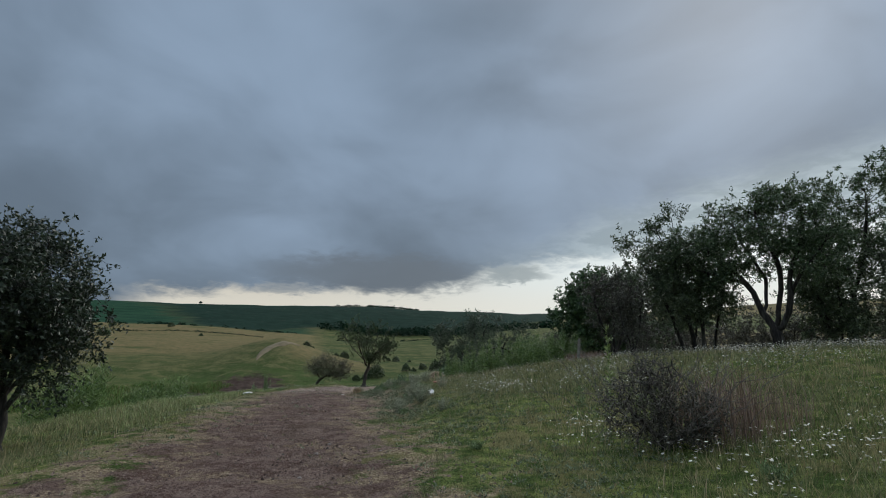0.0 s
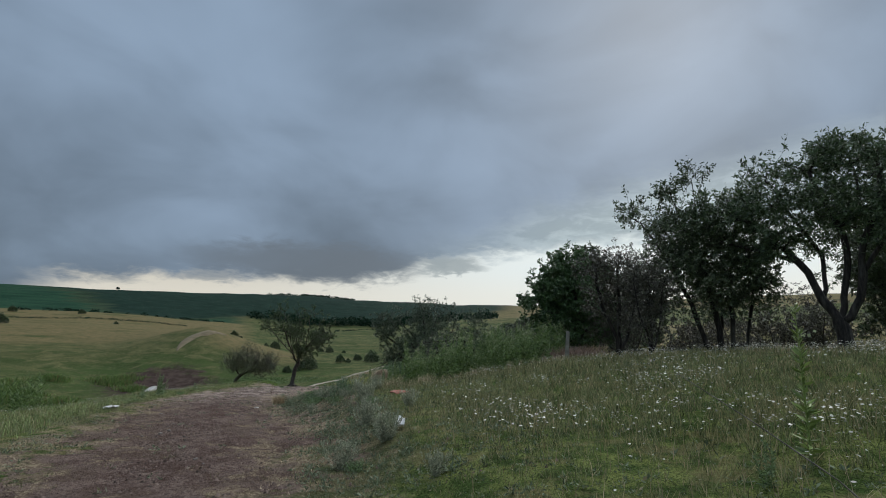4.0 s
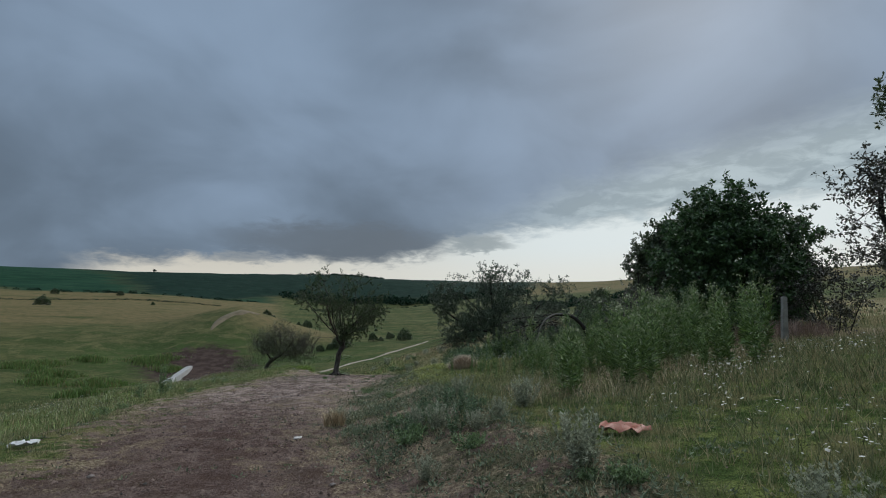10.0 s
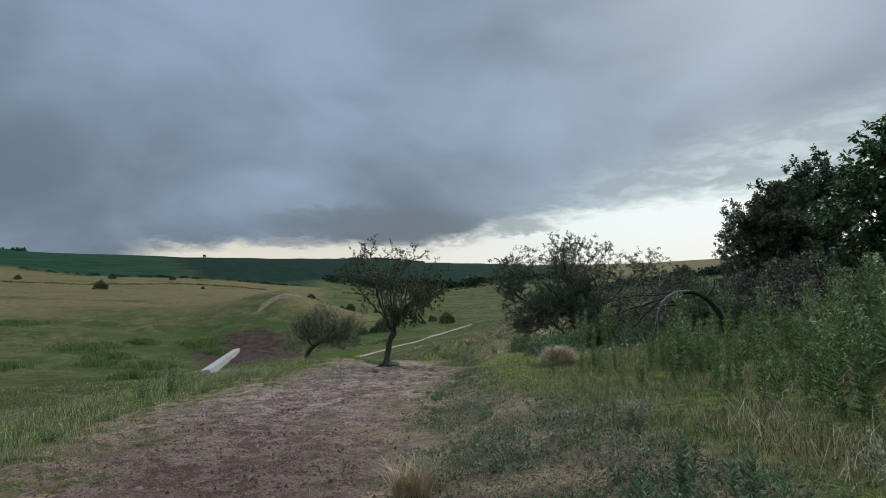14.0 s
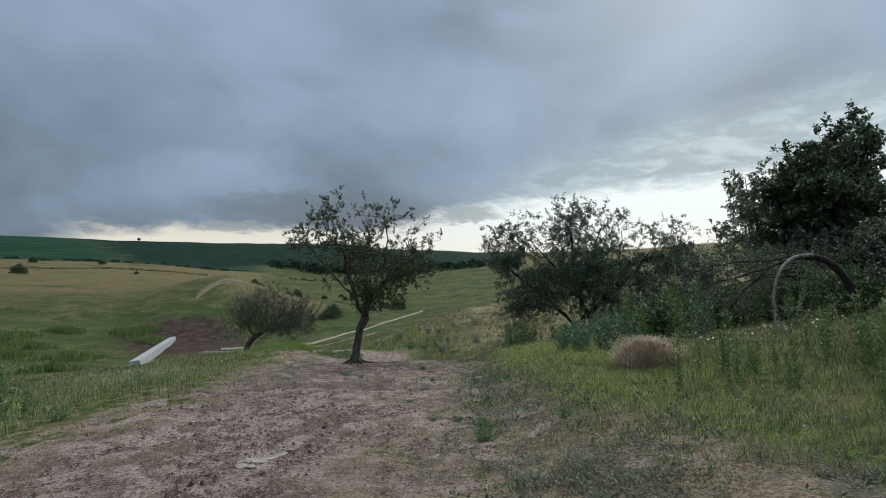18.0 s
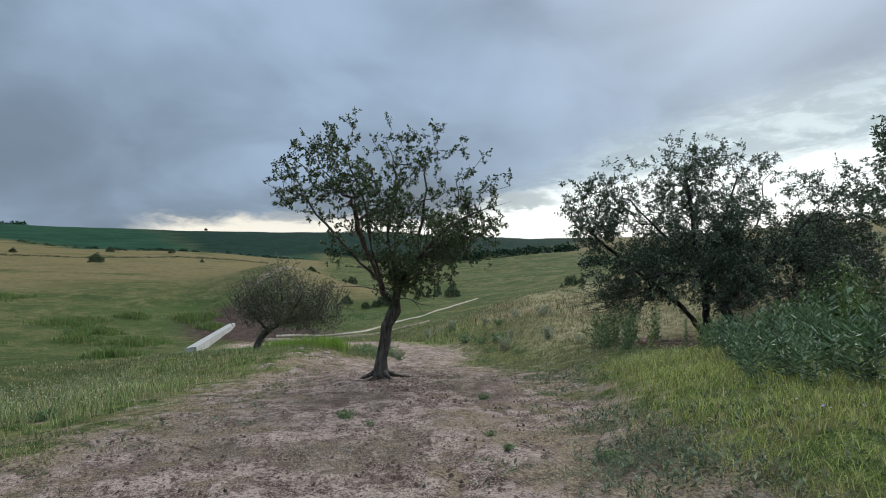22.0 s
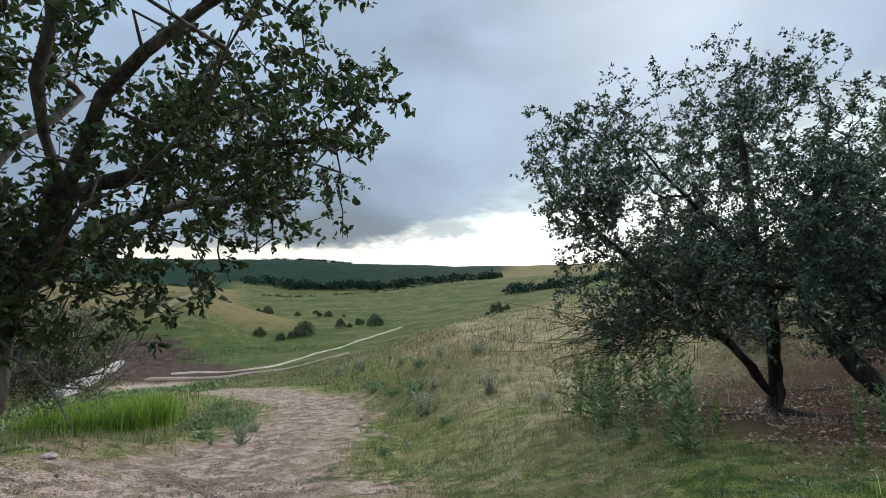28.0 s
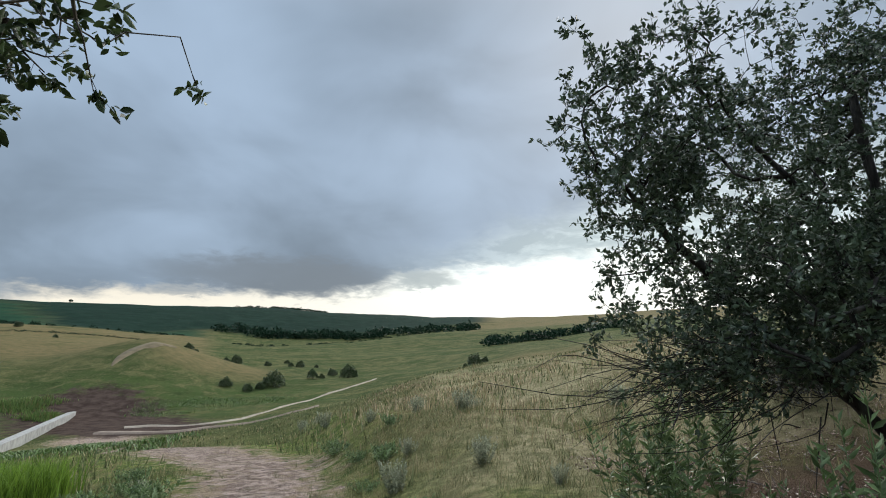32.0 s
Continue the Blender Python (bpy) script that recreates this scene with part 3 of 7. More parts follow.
def solo(name, verts, faces, mat, label, category, kind="", smooth=False, loc=(0, 0, 0), group=""):
    ob = new(name, raw_mesh(name, verts, faces, mat, smooth))
    ob.location = loc
    return tagged(ob, label, category, group, kind)


def join(pieces):
    """Vertices and faces of several (verts, faces) in one pair of arrays."""
    vs, fs, n = [], [], 0
    for v, f in pieces:
        if len(v):
            vs.append(v), fs.append(np.asarray(f) + n)
            n += len(v)
    return np.concatenate(vs), np.concatenate(fs)


def tube(points, radii, sides):
    """A tapering tube along a line, as triangles."""
    p, r = np.asarray(points, float), np.asarray(radii, float)
    t = np.gradient(p, axis=0)
    t /= np.linalg.norm(t, axis=1, keepdims=True) + 1e-9
    ref = np.array([0.83, 0.42, 0.36]) if abs(t[0] @ np.array([0.83, 0.42, 0.36])) < 0.8 else np.array([-0.4, 0.8, 0.2])
    a = np.cross(t, ref)
    a /= np.linalg.norm(a, axis=1, keepdims=True) + 1e-9
    b = np.cross(t, a)
    ang = np.arange(sides) * 2 * np.pi / sides
    ring = a[:, None] * np.cos(ang)[None, :, None] + b[:, None] * np.sin(ang)[None, :, None]
    v = (p[:, None] + ring * r[:, None, None]).reshape(-1, 3)
    m = len(p)
    i, j = np.meshgrid(np.arange(m - 1), np.arange(sides), indexing="ij")
    k = (j + 1) % sides
    q = np.stack([i * sides + j, i * sides + k, (i + 1) * sides + k, (i + 1) * sides + j], -1).reshape(-1, 4)
    return v, np.concatenate([q[:, [0, 1, 2]], q[:, [0, 2, 3]]])


def spline(points, n):
    """n points along a smooth line through the given ones."""
    p = np.asarray(points, float)
    if len(p) == 2:
        return p[0] + np.linspace(0, 1, n)[:, None] * (p[1] - p[0])
    q = np.concatenate([[2 * p[0] - p[1]], p, [2 * p[-1] - p[-2]]])
    s = np.linspace(0, len(p) - 1 - 1e-6, n)
    i, u = s.astype(int), (s % 1)[:, None]
    a, b, c, d = q[i], q[i + 1], q[i + 2], q[i + 3]
    return 0.5 * (2 * b + (c - a) * u + (2 * a - 5 * b + 4 * c - d) * u**2 + (3 * b - a - 3 * c + d) * u**3)


def grow(seed, stems, lobes, count, gap=0.22, wander=0.14, lift=0.15, bunch=1):
    """A skeleton: given stems, and twigs that reach for points inside the lobes (x, y, z, rx, ry, rz, share).
    Returns places, parents and the ends of twigs."""
    rng = np.random.default_rng(seed)
    pos, par = np.zeros((60000, 3)), np.full(60000, -1)
    n = 0
    for s, line in enumerate(stems):
        line = np.asarray(line, float)
        length = np.linalg.norm(np.diff(line, axis=0), axis=1).sum()
        pts = spline(line, max(3, int(length / gap)))
        pts[1:-1] += rng.normal(0, 0.018, pts[1:-1].shape)
        last = -1
        if s:
            last = int(np.argmin(np.linalg.norm(pos[:n] - pts[0], axis=1)))
            pts = pts[1:]
        for q in pts:
            pos[n], par[n] = q, last
            last = n
            n += 1
    share = np.array([l[6] if len(l) > 6 else l[3] * l[4] * l[5] for l in lobes])
    pick = rng.choice(len(lobes), count, p=share / share.sum())
    way = rng.normal(size=(count, 3))
    way *= rng.uniform(0.02, 1, (count, 1)) ** 0.4 / np.linalg.norm(way, axis=1, keepdims=True)
    heart = np.array([lobes[k][:3] for k in pick]) + way * np.array([lobes[k][3:6] for k in pick])
    aim = heart[rng.integers(0, max(1, count // bunch), count)] + rng.normal(0, 0.17, (count, 3)) if bunch > 1 else heart
    near = np.array([np.linalg.norm(pos[:n] - a, axis=1).min() for a in aim])
    tips = []
    for k in np.argsort(near):
        a = aim[k]
        d = np.linalg.norm(pos[:n] - a, axis=1) + 0.35 * np.clip(pos[:n, 2] - a[2], 0, None)
        i = int(np.argmin(d))
        p0 = pos[i]
        span = np.linalg.norm(a - p0)
        if span < 0.06:
            tips.append(i)
            continue
        back = p0 - pos[par[i]] if par[i] >= 0 else np.array([0, 0, 1.0])
        back = back / (np.linalg.norm(back) + 1e-9)
        m = max(2, int(span / gap))
        t = np.linspace(0, 1, m + 1)[1:, None]
        c1 = p0 + back * span * 0.35 + np.array([0, 0, lift * span * 0.3])
        c2 = a - (a - p0) * 0.3 + np.array([0, 0, lift * span * 0.4])
        pts = (1 - t) ** 3 * p0 + 3 * (1 - t) ** 2 * t * c1 + 3 * (1 - t) * t**2 * c2 + t**3 * a
        pts[:-1] += rng.normal(0, wander * gap, pts[:-1].shape)
        last = i
        for q in pts:
            pos[n], par[n] = q, last
            last = n
            n += 1
        tips.append(last)
    return pos[:n].copy(), par[:n].copy(), np.array(tips)


def skeleton_mesh(pos, par, tip=0.005, power=0.5, thick=0.02, base=None, flare=0.0):
    """Tubes along a skeleton: ((stout verts, faces), (thin verts, faces)) and the thickness at each place."""
    n = len(pos)
    kids = [[] for _ in range(n)]
    for i in range(1, n):
        if par[i] >= 0:
            kids[par[i]].append(i)
    load = np.zeros(n)
    for i in range(n - 1, -1, -1):
        load[i] = max(1.0, sum(load[k] for k in kids[i]))
    rad = tip * load**power
    if base:
        rad = np.where(rad > tip * 2, tip * 2 + (rad - tip * 2) * (base - tip * 2) / (rad[0] - tip * 2), rad)
    if flare:
        rad = rad * (1 + flare * np.exp(-np.clip(pos[:, 2] - pos[0, 2], 0, 9) / 0.12) * (load > load[0] * 0.6))
    stout, thin, todo = [], [], [(0, -1)]
    while todo:
        i, up = todo.pop()
        chain = [] if up < 0 else [up]
        while True:
            chain.append(i)
            if not kids[i]:
                break
            order = sorted(kids[i], key=lambda k: -load[k])
            todo.extend((k, i) for k in order[1:])
            i = order[0]
        if len(chain) < 2:
            continue
        r = rad[chain].copy()
        if up >= 0:
            r[0] = min(rad[up], r[1] * 1.15)
        r[-1] *= 0.5
        big = r[min(1, len(r) - 1)]
        (stout if big > thick else thin).append(tube(pos[chain], r, 12 if big > 0.06 else 6 if big > 0.02 else 4 if big > 0.008 else 3))
    return stout, thin, rad


def leaf_fan(rng, at, way, length, width, fold=0.25, rounded=False):
    """Leaves as folded four-cornered blades with a waist: at (n, 3), way (n, 3), sizes (n,)."""
    n = len(at)
    way = way / (np.linalg.norm(way, axis=1, keepdims=True) + 1e-9)
    side = np.cross(way, rng.normal(size=(n, 3)))
    side /= np.linalg.norm(side, axis=1, keepdims=True) + 1e-9
    up = np.cross(side, way)
    l, w = length[:, None], width[:, None]
    a, tip = at, at + way * l
    if rounded:
        rows = [a, a + way * l * 0.3 + side * w * 0.5 + up * w * fold, a + way * l * 0.7 + side * w * 0.42 + up * w * fold * 0.6, tip - up * w * 0.1,
                a + way * l * 0.7 - side * w * 0.42 + up * w * fold * 0.6, a + way * l * 0.3 - side * w * 0.5 + up * w * fold]
        i = np.arange(n)[:, None] * 6
        return np.stack(rows, 1).reshape(-1, 3), np.concatenate([i + [0, 1, 2], i + [0, 2, 3], i + [0, 3, 4], i + [0, 4, 5]])
    m1 = at + way * l * 0.45
    p1, p2 = m1 + side * w * 0.5 + up * w * fold, m1 - side * w * 0.5 + up * w * fold
    v = np.stack([a, p1, tip, p2], 1).reshape(-1, 3)
    i = np.arange(n)[:, None] * 4
    return v, np.concatenate([i + [0, 1, 2], i + [0, 2, 3]])


def leaves_on(seed, pos, par, tips, per, length, spread, droop=0.2, reach=3, ratio=0.5, rounded=False, spray=0.17, shoots=3):
    """Leaves in sprays: short side shoots at the end of each twig, each with leaves along it. Returns the leaves and the shoots."""
    rng = np.random.default_rng(seed)
    t = np.repeat(np.asarray(tips), shoots)
    up = np.where(par[t] >= 0, par[t], t)
    lead = pos[t] - pos[up]
    lead /= np.linalg.norm(lead, axis=1, keepdims=True) + 1e-9
    way = lead + rng.normal(0, 0.62, lead.shape) + (0, 0, 0.22)
    way /= np.linalg.norm(way, axis=1, keepdims=True)
    foot = pos[t] + (pos[up] - pos[t]) * rng.uniform(0, 1, (len(t), 1)) ** 1.5 * min(1.0, reach / 2)
    long = spray * rng.uniform(0.5, 1.3, len(t))
    side = np.cross(way, (0.31, 0.62, 0.72))
    other = np.cross(way, side)
    thick = 0.0022 + 0.01 * length
    ring = [foot + side * thick, foot - side * thick * 0.5 + other * thick * 0.8, foot - side * thick * 0.5 - other * thick * 0.8, foot + way * long[:, None]]
    i = np.arange(len(t))[:, None] * 4
    twigs = np.stack(ring, 1).reshape(-1, 3), np.concatenate([i + [0, 1, 3], i + [1, 2, 3], i + [2, 0, 3]])
    k = np.repeat(np.arange(len(t)), max(1, round(per / shoots)))
    u = rng.uniform(0.02, 1, (len(k), 1)) ** 0.7
    at = foot[k] + way[k] * long[k, None] * u + rng.normal(0, spread * 0.25, (len(k), 3))
    turn = rng.normal(size=(len(k), 3))
    turn /= np.linalg.norm(turn, axis=1, keepdims=True)
    out = way[k] * 0.55 + turn * 0.85 - np.array([0, 0, droop * 0.7])
    s = length * rng.uniform(0.6, 1.25, len(k))
    return leaf_fan(rng, at, out, s, s * ratio, rounded=rounded), twigs


def build_tree(name, label, x, y, stems, lobes, count, per, bark, leaf, seed, leaf_len=0.07, spread=0.05, tip=0.0045, base=None, group="",
               droop=0.2, reach=3, ratio=0.5, gap=0.22, wander=0.14, lift=0.15, flare=0.35, z=None, category="tree", power=0.5, bare=0.0, bunch=4, rounded=False, spray=0.17, shoots=3, knots=0.0):
    """A tree or shrub as trunk, branches and crown on one Empty."""
    ob = thing(name, label, category, x, y, z, group)
    pos, par, tips = grow(seed, stems, lobes, count, gap, wander, lift, bunch)
    stout, thin, rad = skeleton_mesh(pos, par, tip, power, 0.022, base, flare)
    if stout:
        v, f = join(stout)
        v = v + knots * np.column_stack([fnoise(v[:, 0] * 17 + v[:, 2] * 3, v[:, 1] * 17, 7, 2), fnoise(v[:, 1] * 17 + v[:, 2] * 3, v[:, 0] * 17, 8, 2), 0 * v[:, 0]])
        part_np("trunk", v, f, bark, ob, smooth=True)
    keep = tips[int(len(tips) * bare):] if bare else tips
    if per:
        fan, twigs = leaves_on(seed + 1, pos, par, keep, per, leaf_len, spread, droop, reach, ratio, rounded, spray, shoots)
        thin.append(twigs)
        tagged(part_np("crown", *fan, leaf, ob), kind="stuff")
    if thin:
        tagged(part_np("branchwork", *join(thin), bark, ob), kind="stuff")
    return ob


def blades(seed, xy, height, width, lean=0.35, root=None, segments=2):
    """Grass: a bent blade at each place, three triangles each."""
    rng = np.random.default_rng(seed)
    n = len(xy)
    z = land(xy[:, 0], xy[:, 1]) if root is None else root
    foot = np.column_stack([xy, z - 0.01])
    a = rng.uniform(0, 2 * np.pi, n)
    out = np.column_stack([np.cos(a), np.sin(a), np.zeros(n)])
    side = np.column_stack([-np.sin(a), np.cos(a), np.zeros(n)])
    h, w = height[:, None], width[:, None]
    bend = (lean * rng.uniform(0.2, 1.3, n))[:, None] * h
    m = foot + out * bend * 0.35 + np.array([0, 0, 1]) * h * 0.55
    tip = foot + out * bend + np.array([0, 0, 1]) * h * (1 - 0.25 * lean)
    v = np.stack([foot - side * w, foot + side * w, m + side * w * 0.8, m - side * w * 0.8, tip], 1).reshape(-1, 3)
    i = np.arange(n)[:, None] * 5
    return v, np.concatenate([i + [0, 1, 2], i + [0, 2, 3], i + [3, 2, 4]])


def spikes(seed, xy, height, width, lean=0.8):
    """Short turf: one narrow leaning triangle at each place."""
    rng = np.random.default_rng(seed)
    n = len(xy)
    a, b = rng.uniform(0, 2 * np.pi, n), rng.uniform(0, 2 * np.pi, n)
    foot = np.column_stack([xy, land(xy[:, 0], xy[:, 1]) - 0.008])
    side = np.column_stack([np.cos(a), np.sin(a), np.zeros(n)]) * width[:, None]
    bend = lean * rng.uniform(0.1, 1.2, n) * height
    tip = foot + np.column_stack([np.cos(b) * bend, np.sin(b) * bend, height])
    return np.stack([foot - side, foot + side, tip], 1).reshape(-1, 3), np.arange(3 * n).reshape(-1, 3)


def scatter(seed, x0, x1, y0, y1, n):
    rng = np.random.default_rng(seed)
    return np.column_stack([rng.uniform(x0, x1, n), rng.uniform(y0, y1, n)])


def chance(seed, p):
    return np.random.default_rng(seed).uniform(0, 1, len(p)) < p


# ---- the ground: one sheet out to the horizon ----
MUD = [(-84, 194, 16), (-64, 168, 18), (-50, 154, 13), (-42, 150, 6)]


def axis(lo, hi, near_lo, near_hi, step, ratio):
    mid = np.arange(near_lo, near_hi + step, step)
    out, d, v = [], step, mid[-1]
    while v < hi:
        d *= ratio
        v += d
        out.append(v)
    back, d, v = [], step, near_lo
    while v > lo:
        d *= ratio
        v -= d
        back.append(v)
    return np.concatenate([back[::-1], mid, out])


def cover(x, y):
    """What covers the ground at a place, by name; gold also holds the spur's lit flank."""
    dx, dy = x - FAR_O[0], y - FAR_O[1]
    r, b = np.hypot(dx, dy), np.degrees(np.arctan2(dx, dy))
    wob = fnoise(x / 60, y / 60, 21)
    far = step01(34, 75, r)
    field_edge = np.interp(b, (-60, -45, -38, -30, -20), (770, 690, 515, 520, 560)) + 10 * wob
    crop = step01(-6, 6, r - field_edge) * (1 - step01(-20, -17, b))
    wood_edge = np.interp(b, (-42, -36, -34, -32, -30, -27, -21.5, -18, -8, 0, 12), (1900, 1250, 940, 750, 545, 525, 585, 660, 640, 640, 745)) + 14 * wob
    wood = step01(-14, 14, r - wood_edge) * (1 - step01(9, 12, b)) * step01(-44, -40, b)
    gold = np.where(b < -18, step01(200, 300, r) * (1 - crop), 0.0) + np.where(b > 9, step01(480, 560, r), 0.0)
    # the spur's flank: its sunlit side put into the colour as gold
    gold = gold + 0.9 * step01(-23, -20, b) * (1 - step01(-13, -10, b)) * step01(205, 222, r) * (1 - step01(262, 285, r))
    gold = gold + 0.9 * step01(48, 60, y) * (1 - step01(75, 130, r)) * step01(-5, 6, b) + 0.8 * step01(52, 70, y) * (1 - step01(150, 230, r)) * step01(2, 12, b)
    gold = gold + 0.9 * step01(7, 15, x + 4 * fnoise(x / 3, y / 3, 23)) * step01(24, 31, y) * (1 - step01(120, 200, r)) * (y < 44 + 2 * x)
    lush = (1 - step01(-0.16, 0.2, np.abs(r - 120 + 25 * wob) / 200)) * (b < -5) + 1.0 * (step01(-42, -36, b) * (1 - step01(-8, -4, b))) * (1 - step01(16, 32, np.abs(r - 180)))
    return {"far": far, "crop": crop * (1 - wood), "wood": wood, "gold": np.clip(gold, 0, 1), "lush": np.clip(lush * far, 0, 1),
            "dirt": np.maximum(along(x, y, DIRT), 0.41 * step01(0, 0.7, along(x, y, SIDE))), "mud": along(x, y, MUD), "side": (0.45 + 0.47 * step01(19, 24, y)) * step01(0.2, 0.42, along(x, y, SIDE) + 0.12 * fnoise(x / 0.9, y / 0.9, 37)), "pale": step01(43, 50, y) * step01(-5, -1, x - 0.06 * (y - 50)) * (1 - step01(60, 110, r)),
            "litter": step01(42, 44.5, y) * (1 - step01(49, 54, y)) * step01(-0.9, 0.6, x) * (1 - step01(12, 18, x))}


def build_ground():
    xs, ys = axis(-3200, 3200, -9.5, 2.0, 0.108, 1.055), axis(-700, 4200, 11.0, 46.0, 0.108, 1.055)
    gx, gy = np.meshgrid(xs, ys)
    x, y = gx.ravel(), gy.ravel()
    names = cover(x, y)
    z = land(x, y)
    # hoof prints and crumbs in the trodden soil
    trod = step01(0.42, 0.6, names["dirt"] + 0.2 * fnoise(x / 0.8, y / 0.8, 31)) * (1 - step01(30, 45, np.hypot(x - FAR_O[0], y - FAR_O[1])))
    z = z + trod * (0.022 * fnoise(x / 0.17, y / 0.17, 97, 2) - 0.036 * step01(0.25, 0.5, fnoise(x / 0.3, y / 0.3, 99, 2)) + 0.03 * fnoise(x / 0.9 + 0.4 * y, y / 2.6, 101, 2))
    nx, ny = len(xs), len(ys)
    i = (np.arange(ny - 1)[:, None] * nx + np.arange(nx - 1)[None]).ravel()
    me = raw_mesh("ground", np.column_stack([x, y, z]), np.stack([i, i + 1, i + nx + 1, i + nx], 1), GROUND, True)
    for key, v in names.items():
        me.attributes.new(key, "FLOAT", "POINT").data.foreach_set("value", v.astype(np.float32))
    return tagged(new("ground", me), "rolling grassland with a bare trodden path", "ground", "", "structure")


build_ground()

# ---- trees ----
def fruit_tree():
    stems = [
        [(0, 0, 0), (0.06, 0, 0.5), (0.13, 0, 0.95), (0.33, 0, 1.42)],
        [(0.33, 0, 1.42), (0.12, -0.1, 1.85), (-0.05, -0.1, 2.6), (-0.15, 0, 3.6), (-0.7, 0.2, 4.7)],
        [(0.33, 0, 1.42), (0.45, 0.1, 1.95), (0.9, 0.1, 2.5), (1.5, 0, 3.0), (2.3, 0, 3.45), (3.0, -0.1, 3.6)],
        [(0.33, 0, 1.42), (0.42, -0.05, 2.2), (0.35, -0.1, 3.0), (0.55, -0.2, 3.9), (0.5, -0.2, 4.5)],
        [(0.1, -0.1, 1.9), (-0.4, -0.3, 2.5), (-1.0, -0.4, 3.1), (-1.7, -0.2, 3.8)],
        [(0.42, -0.05, 2.1), (0.3, 0.7, 2.9), (0.4, 1.4, 3.5)],
        [(0.1, -0.1, 1.9), (0.0, -0.8, 2.7), (0.0, -1.5, 3.4)],
        [(0.9, 0.1, 2.5), (1.1, 0.2, 3.5), (1.15, 0.3, 4.6)],
        [(0.45, 0.1, 1.95), (0.85, 0.8, 2.55), (1.4, 2.0, 2.95), (1.9, 2.35, 3.0)],
        [(0.9, 0.1, 2.5), (1.5, 0.6, 2.85), (2.3, 0.9, 3.05)],
        [(0.45, 0.1, 1.95), (1.2, -0.3, 2.3), (1.9, -0.5, 2.6), (2.8, -1.0, 3.1)],
    ]
    # leaf clumps seen from the path, with gaps of sky between them
    lobes = [(-1.8, 0, 3.75, 0.55, 0.55, 0.42), (-1.15, 0.1, 4.65, 0.5, 0.45, 0.4), (-0.75, 0.2, 5.15, 0.26, 0.3, 0.3), (-2.35, 0, 3.9, 0.25, 0.25, 0.15), (-2.0, 0.1, 4.65, 0.32, 0.3, 0.15),
             (-0.2, 0, 4.1, 0.42, 0.5, 0.36), (0.4, -0.2, 4.55, 0.4, 0.45, 0.42), (1.35, 0.3, 4.8, 0.42, 0.45, 0.35), (1.0, -0.3, 4.3, 0.45, 0.5, 0.35), (2.1, 0.1, 4.3, 0.24, 0.3, 0.3),
             (1.9, 0, 3.7, 0.55, 0.6, 0.42), (2.95, 0, 3.75, 0.22, 0.3, 0.25), (2.0, -0.2, 2.9, 0.4, 0.45, 0.25), (0.65, 0, 3.4, 0.6, 0.65, 0.4), (-0.6, -0.3, 3.4, 0.48, 0.55, 0.36),
             (-0.75, -0.2, 2.8, 0.34, 0.4, 0.2), (0.3, 0, 2.4, 0.75, 0.7, 0.34, 0.32), (1.2, 0.1, 2.6, 0.6, 0.6, 0.34, 0.2), (0.65, 0, 2.1, 0.6, 0.5, 0.25, 0.16),
             (0, -1.4, 3.6, 0.7, 0.6, 0.5), (0.3, 1.5, 3.6, 0.8, 0.6, 0.5), (0.95, -0.9, 3.2, 0.65, 0.6, 0.5), (2.7, -1.0, 3.1, 0.36, 0.35, 0.28), (-0.9, -1.1, 4.1, 0.5, 0.5, 0.35),
             (1.75, 2.3, 3.15, 0.36, 0.35, 0.26, 0.12), (1.3, 2.6, 3.05, 0.32, 0.3, 0.26, 0.1), (1.1, 2.2, 3.3, 0.55, 0.5, 0.36, 0.16), (1.5, 1.7, 3.25, 0.45, 0.5, 0.32, 0.12),
             (2.3, 0.9, 3.1, 0.4, 0.4, 0.28, 0.1), (1.75, 0.9, 3.15, 0.45, 0.5, 0.32, 0.09), (2.35, 0.15, 2.75, 0.3, 0.3, 0.2, 0.05), (1.75, 0.3, 2.42, 0.42, 0.45, 0.16, 0.06)]

    def toward(a, b, c):
        """The crown leans over the path."""
        lean = -0.85 * float(step01(1.6, 3.6, np.array(c)))
        return a * (0.72 if a < 0 else 0.82), b + lean, 0.35 + (c - 0.35) * 0.88

    ob = build_tree("fruit_tree", "old leaning fruit tree with sparse dark leaves beside the path", -6.36, 42.23, [[toward(*p) for p in line] for line in stems], [(*toward(a, b, c), p * 0.95, q, r * 0.95, *more) for a, b, c, p, q, r, *more in lobes], 1100, 30, BARK, LEAF_FRUIT, 5, bunch=6, rounded=True, ratio=0.5, spray=0.13, shoots=3,
                    leaf_len=0.049, spread=0.04, tip=0.0040, base=0.108, wander=0.22, flare=0.45, knots=0.035)
    # ripening fruit in the lower crown
    rng = np.random.default_rng(9)
    for k in range(14):
        bm = bmesh.new()
        bmesh.ops.create_icosphere(bm, subdivisions=2, radius=0.013)
        a, b, c, p, q, r = lobes[(6, 13, 16, 17, 19)[k % 5]][:6]
        t = toward(a + rng.uniform(-0.5, 0.5) * p, b + rng.uniform(-0.5, 0.5) * q, c - 0.1 * r)
        bm.transform(Matrix.Translation(t) @ Matrix.Diagonal((1, 1, 1.15, 1)))
        part("plum", bm, FRUIT, ob, "ripening reddish plum", True)
        part_np("fruit_stalk", *tube([(t[0], t[1], t[2] + 0.02), (t[0] + 0.01, t[1], t[2] + 0.06), (t[0] + 0.03, t[1], t[2] + 0.12)], [0.0016, 0.0016, 0.0018], 4), BARK, ob)
    # roots that run out over the trodden soil
    rng = np.random.default_rng(8)
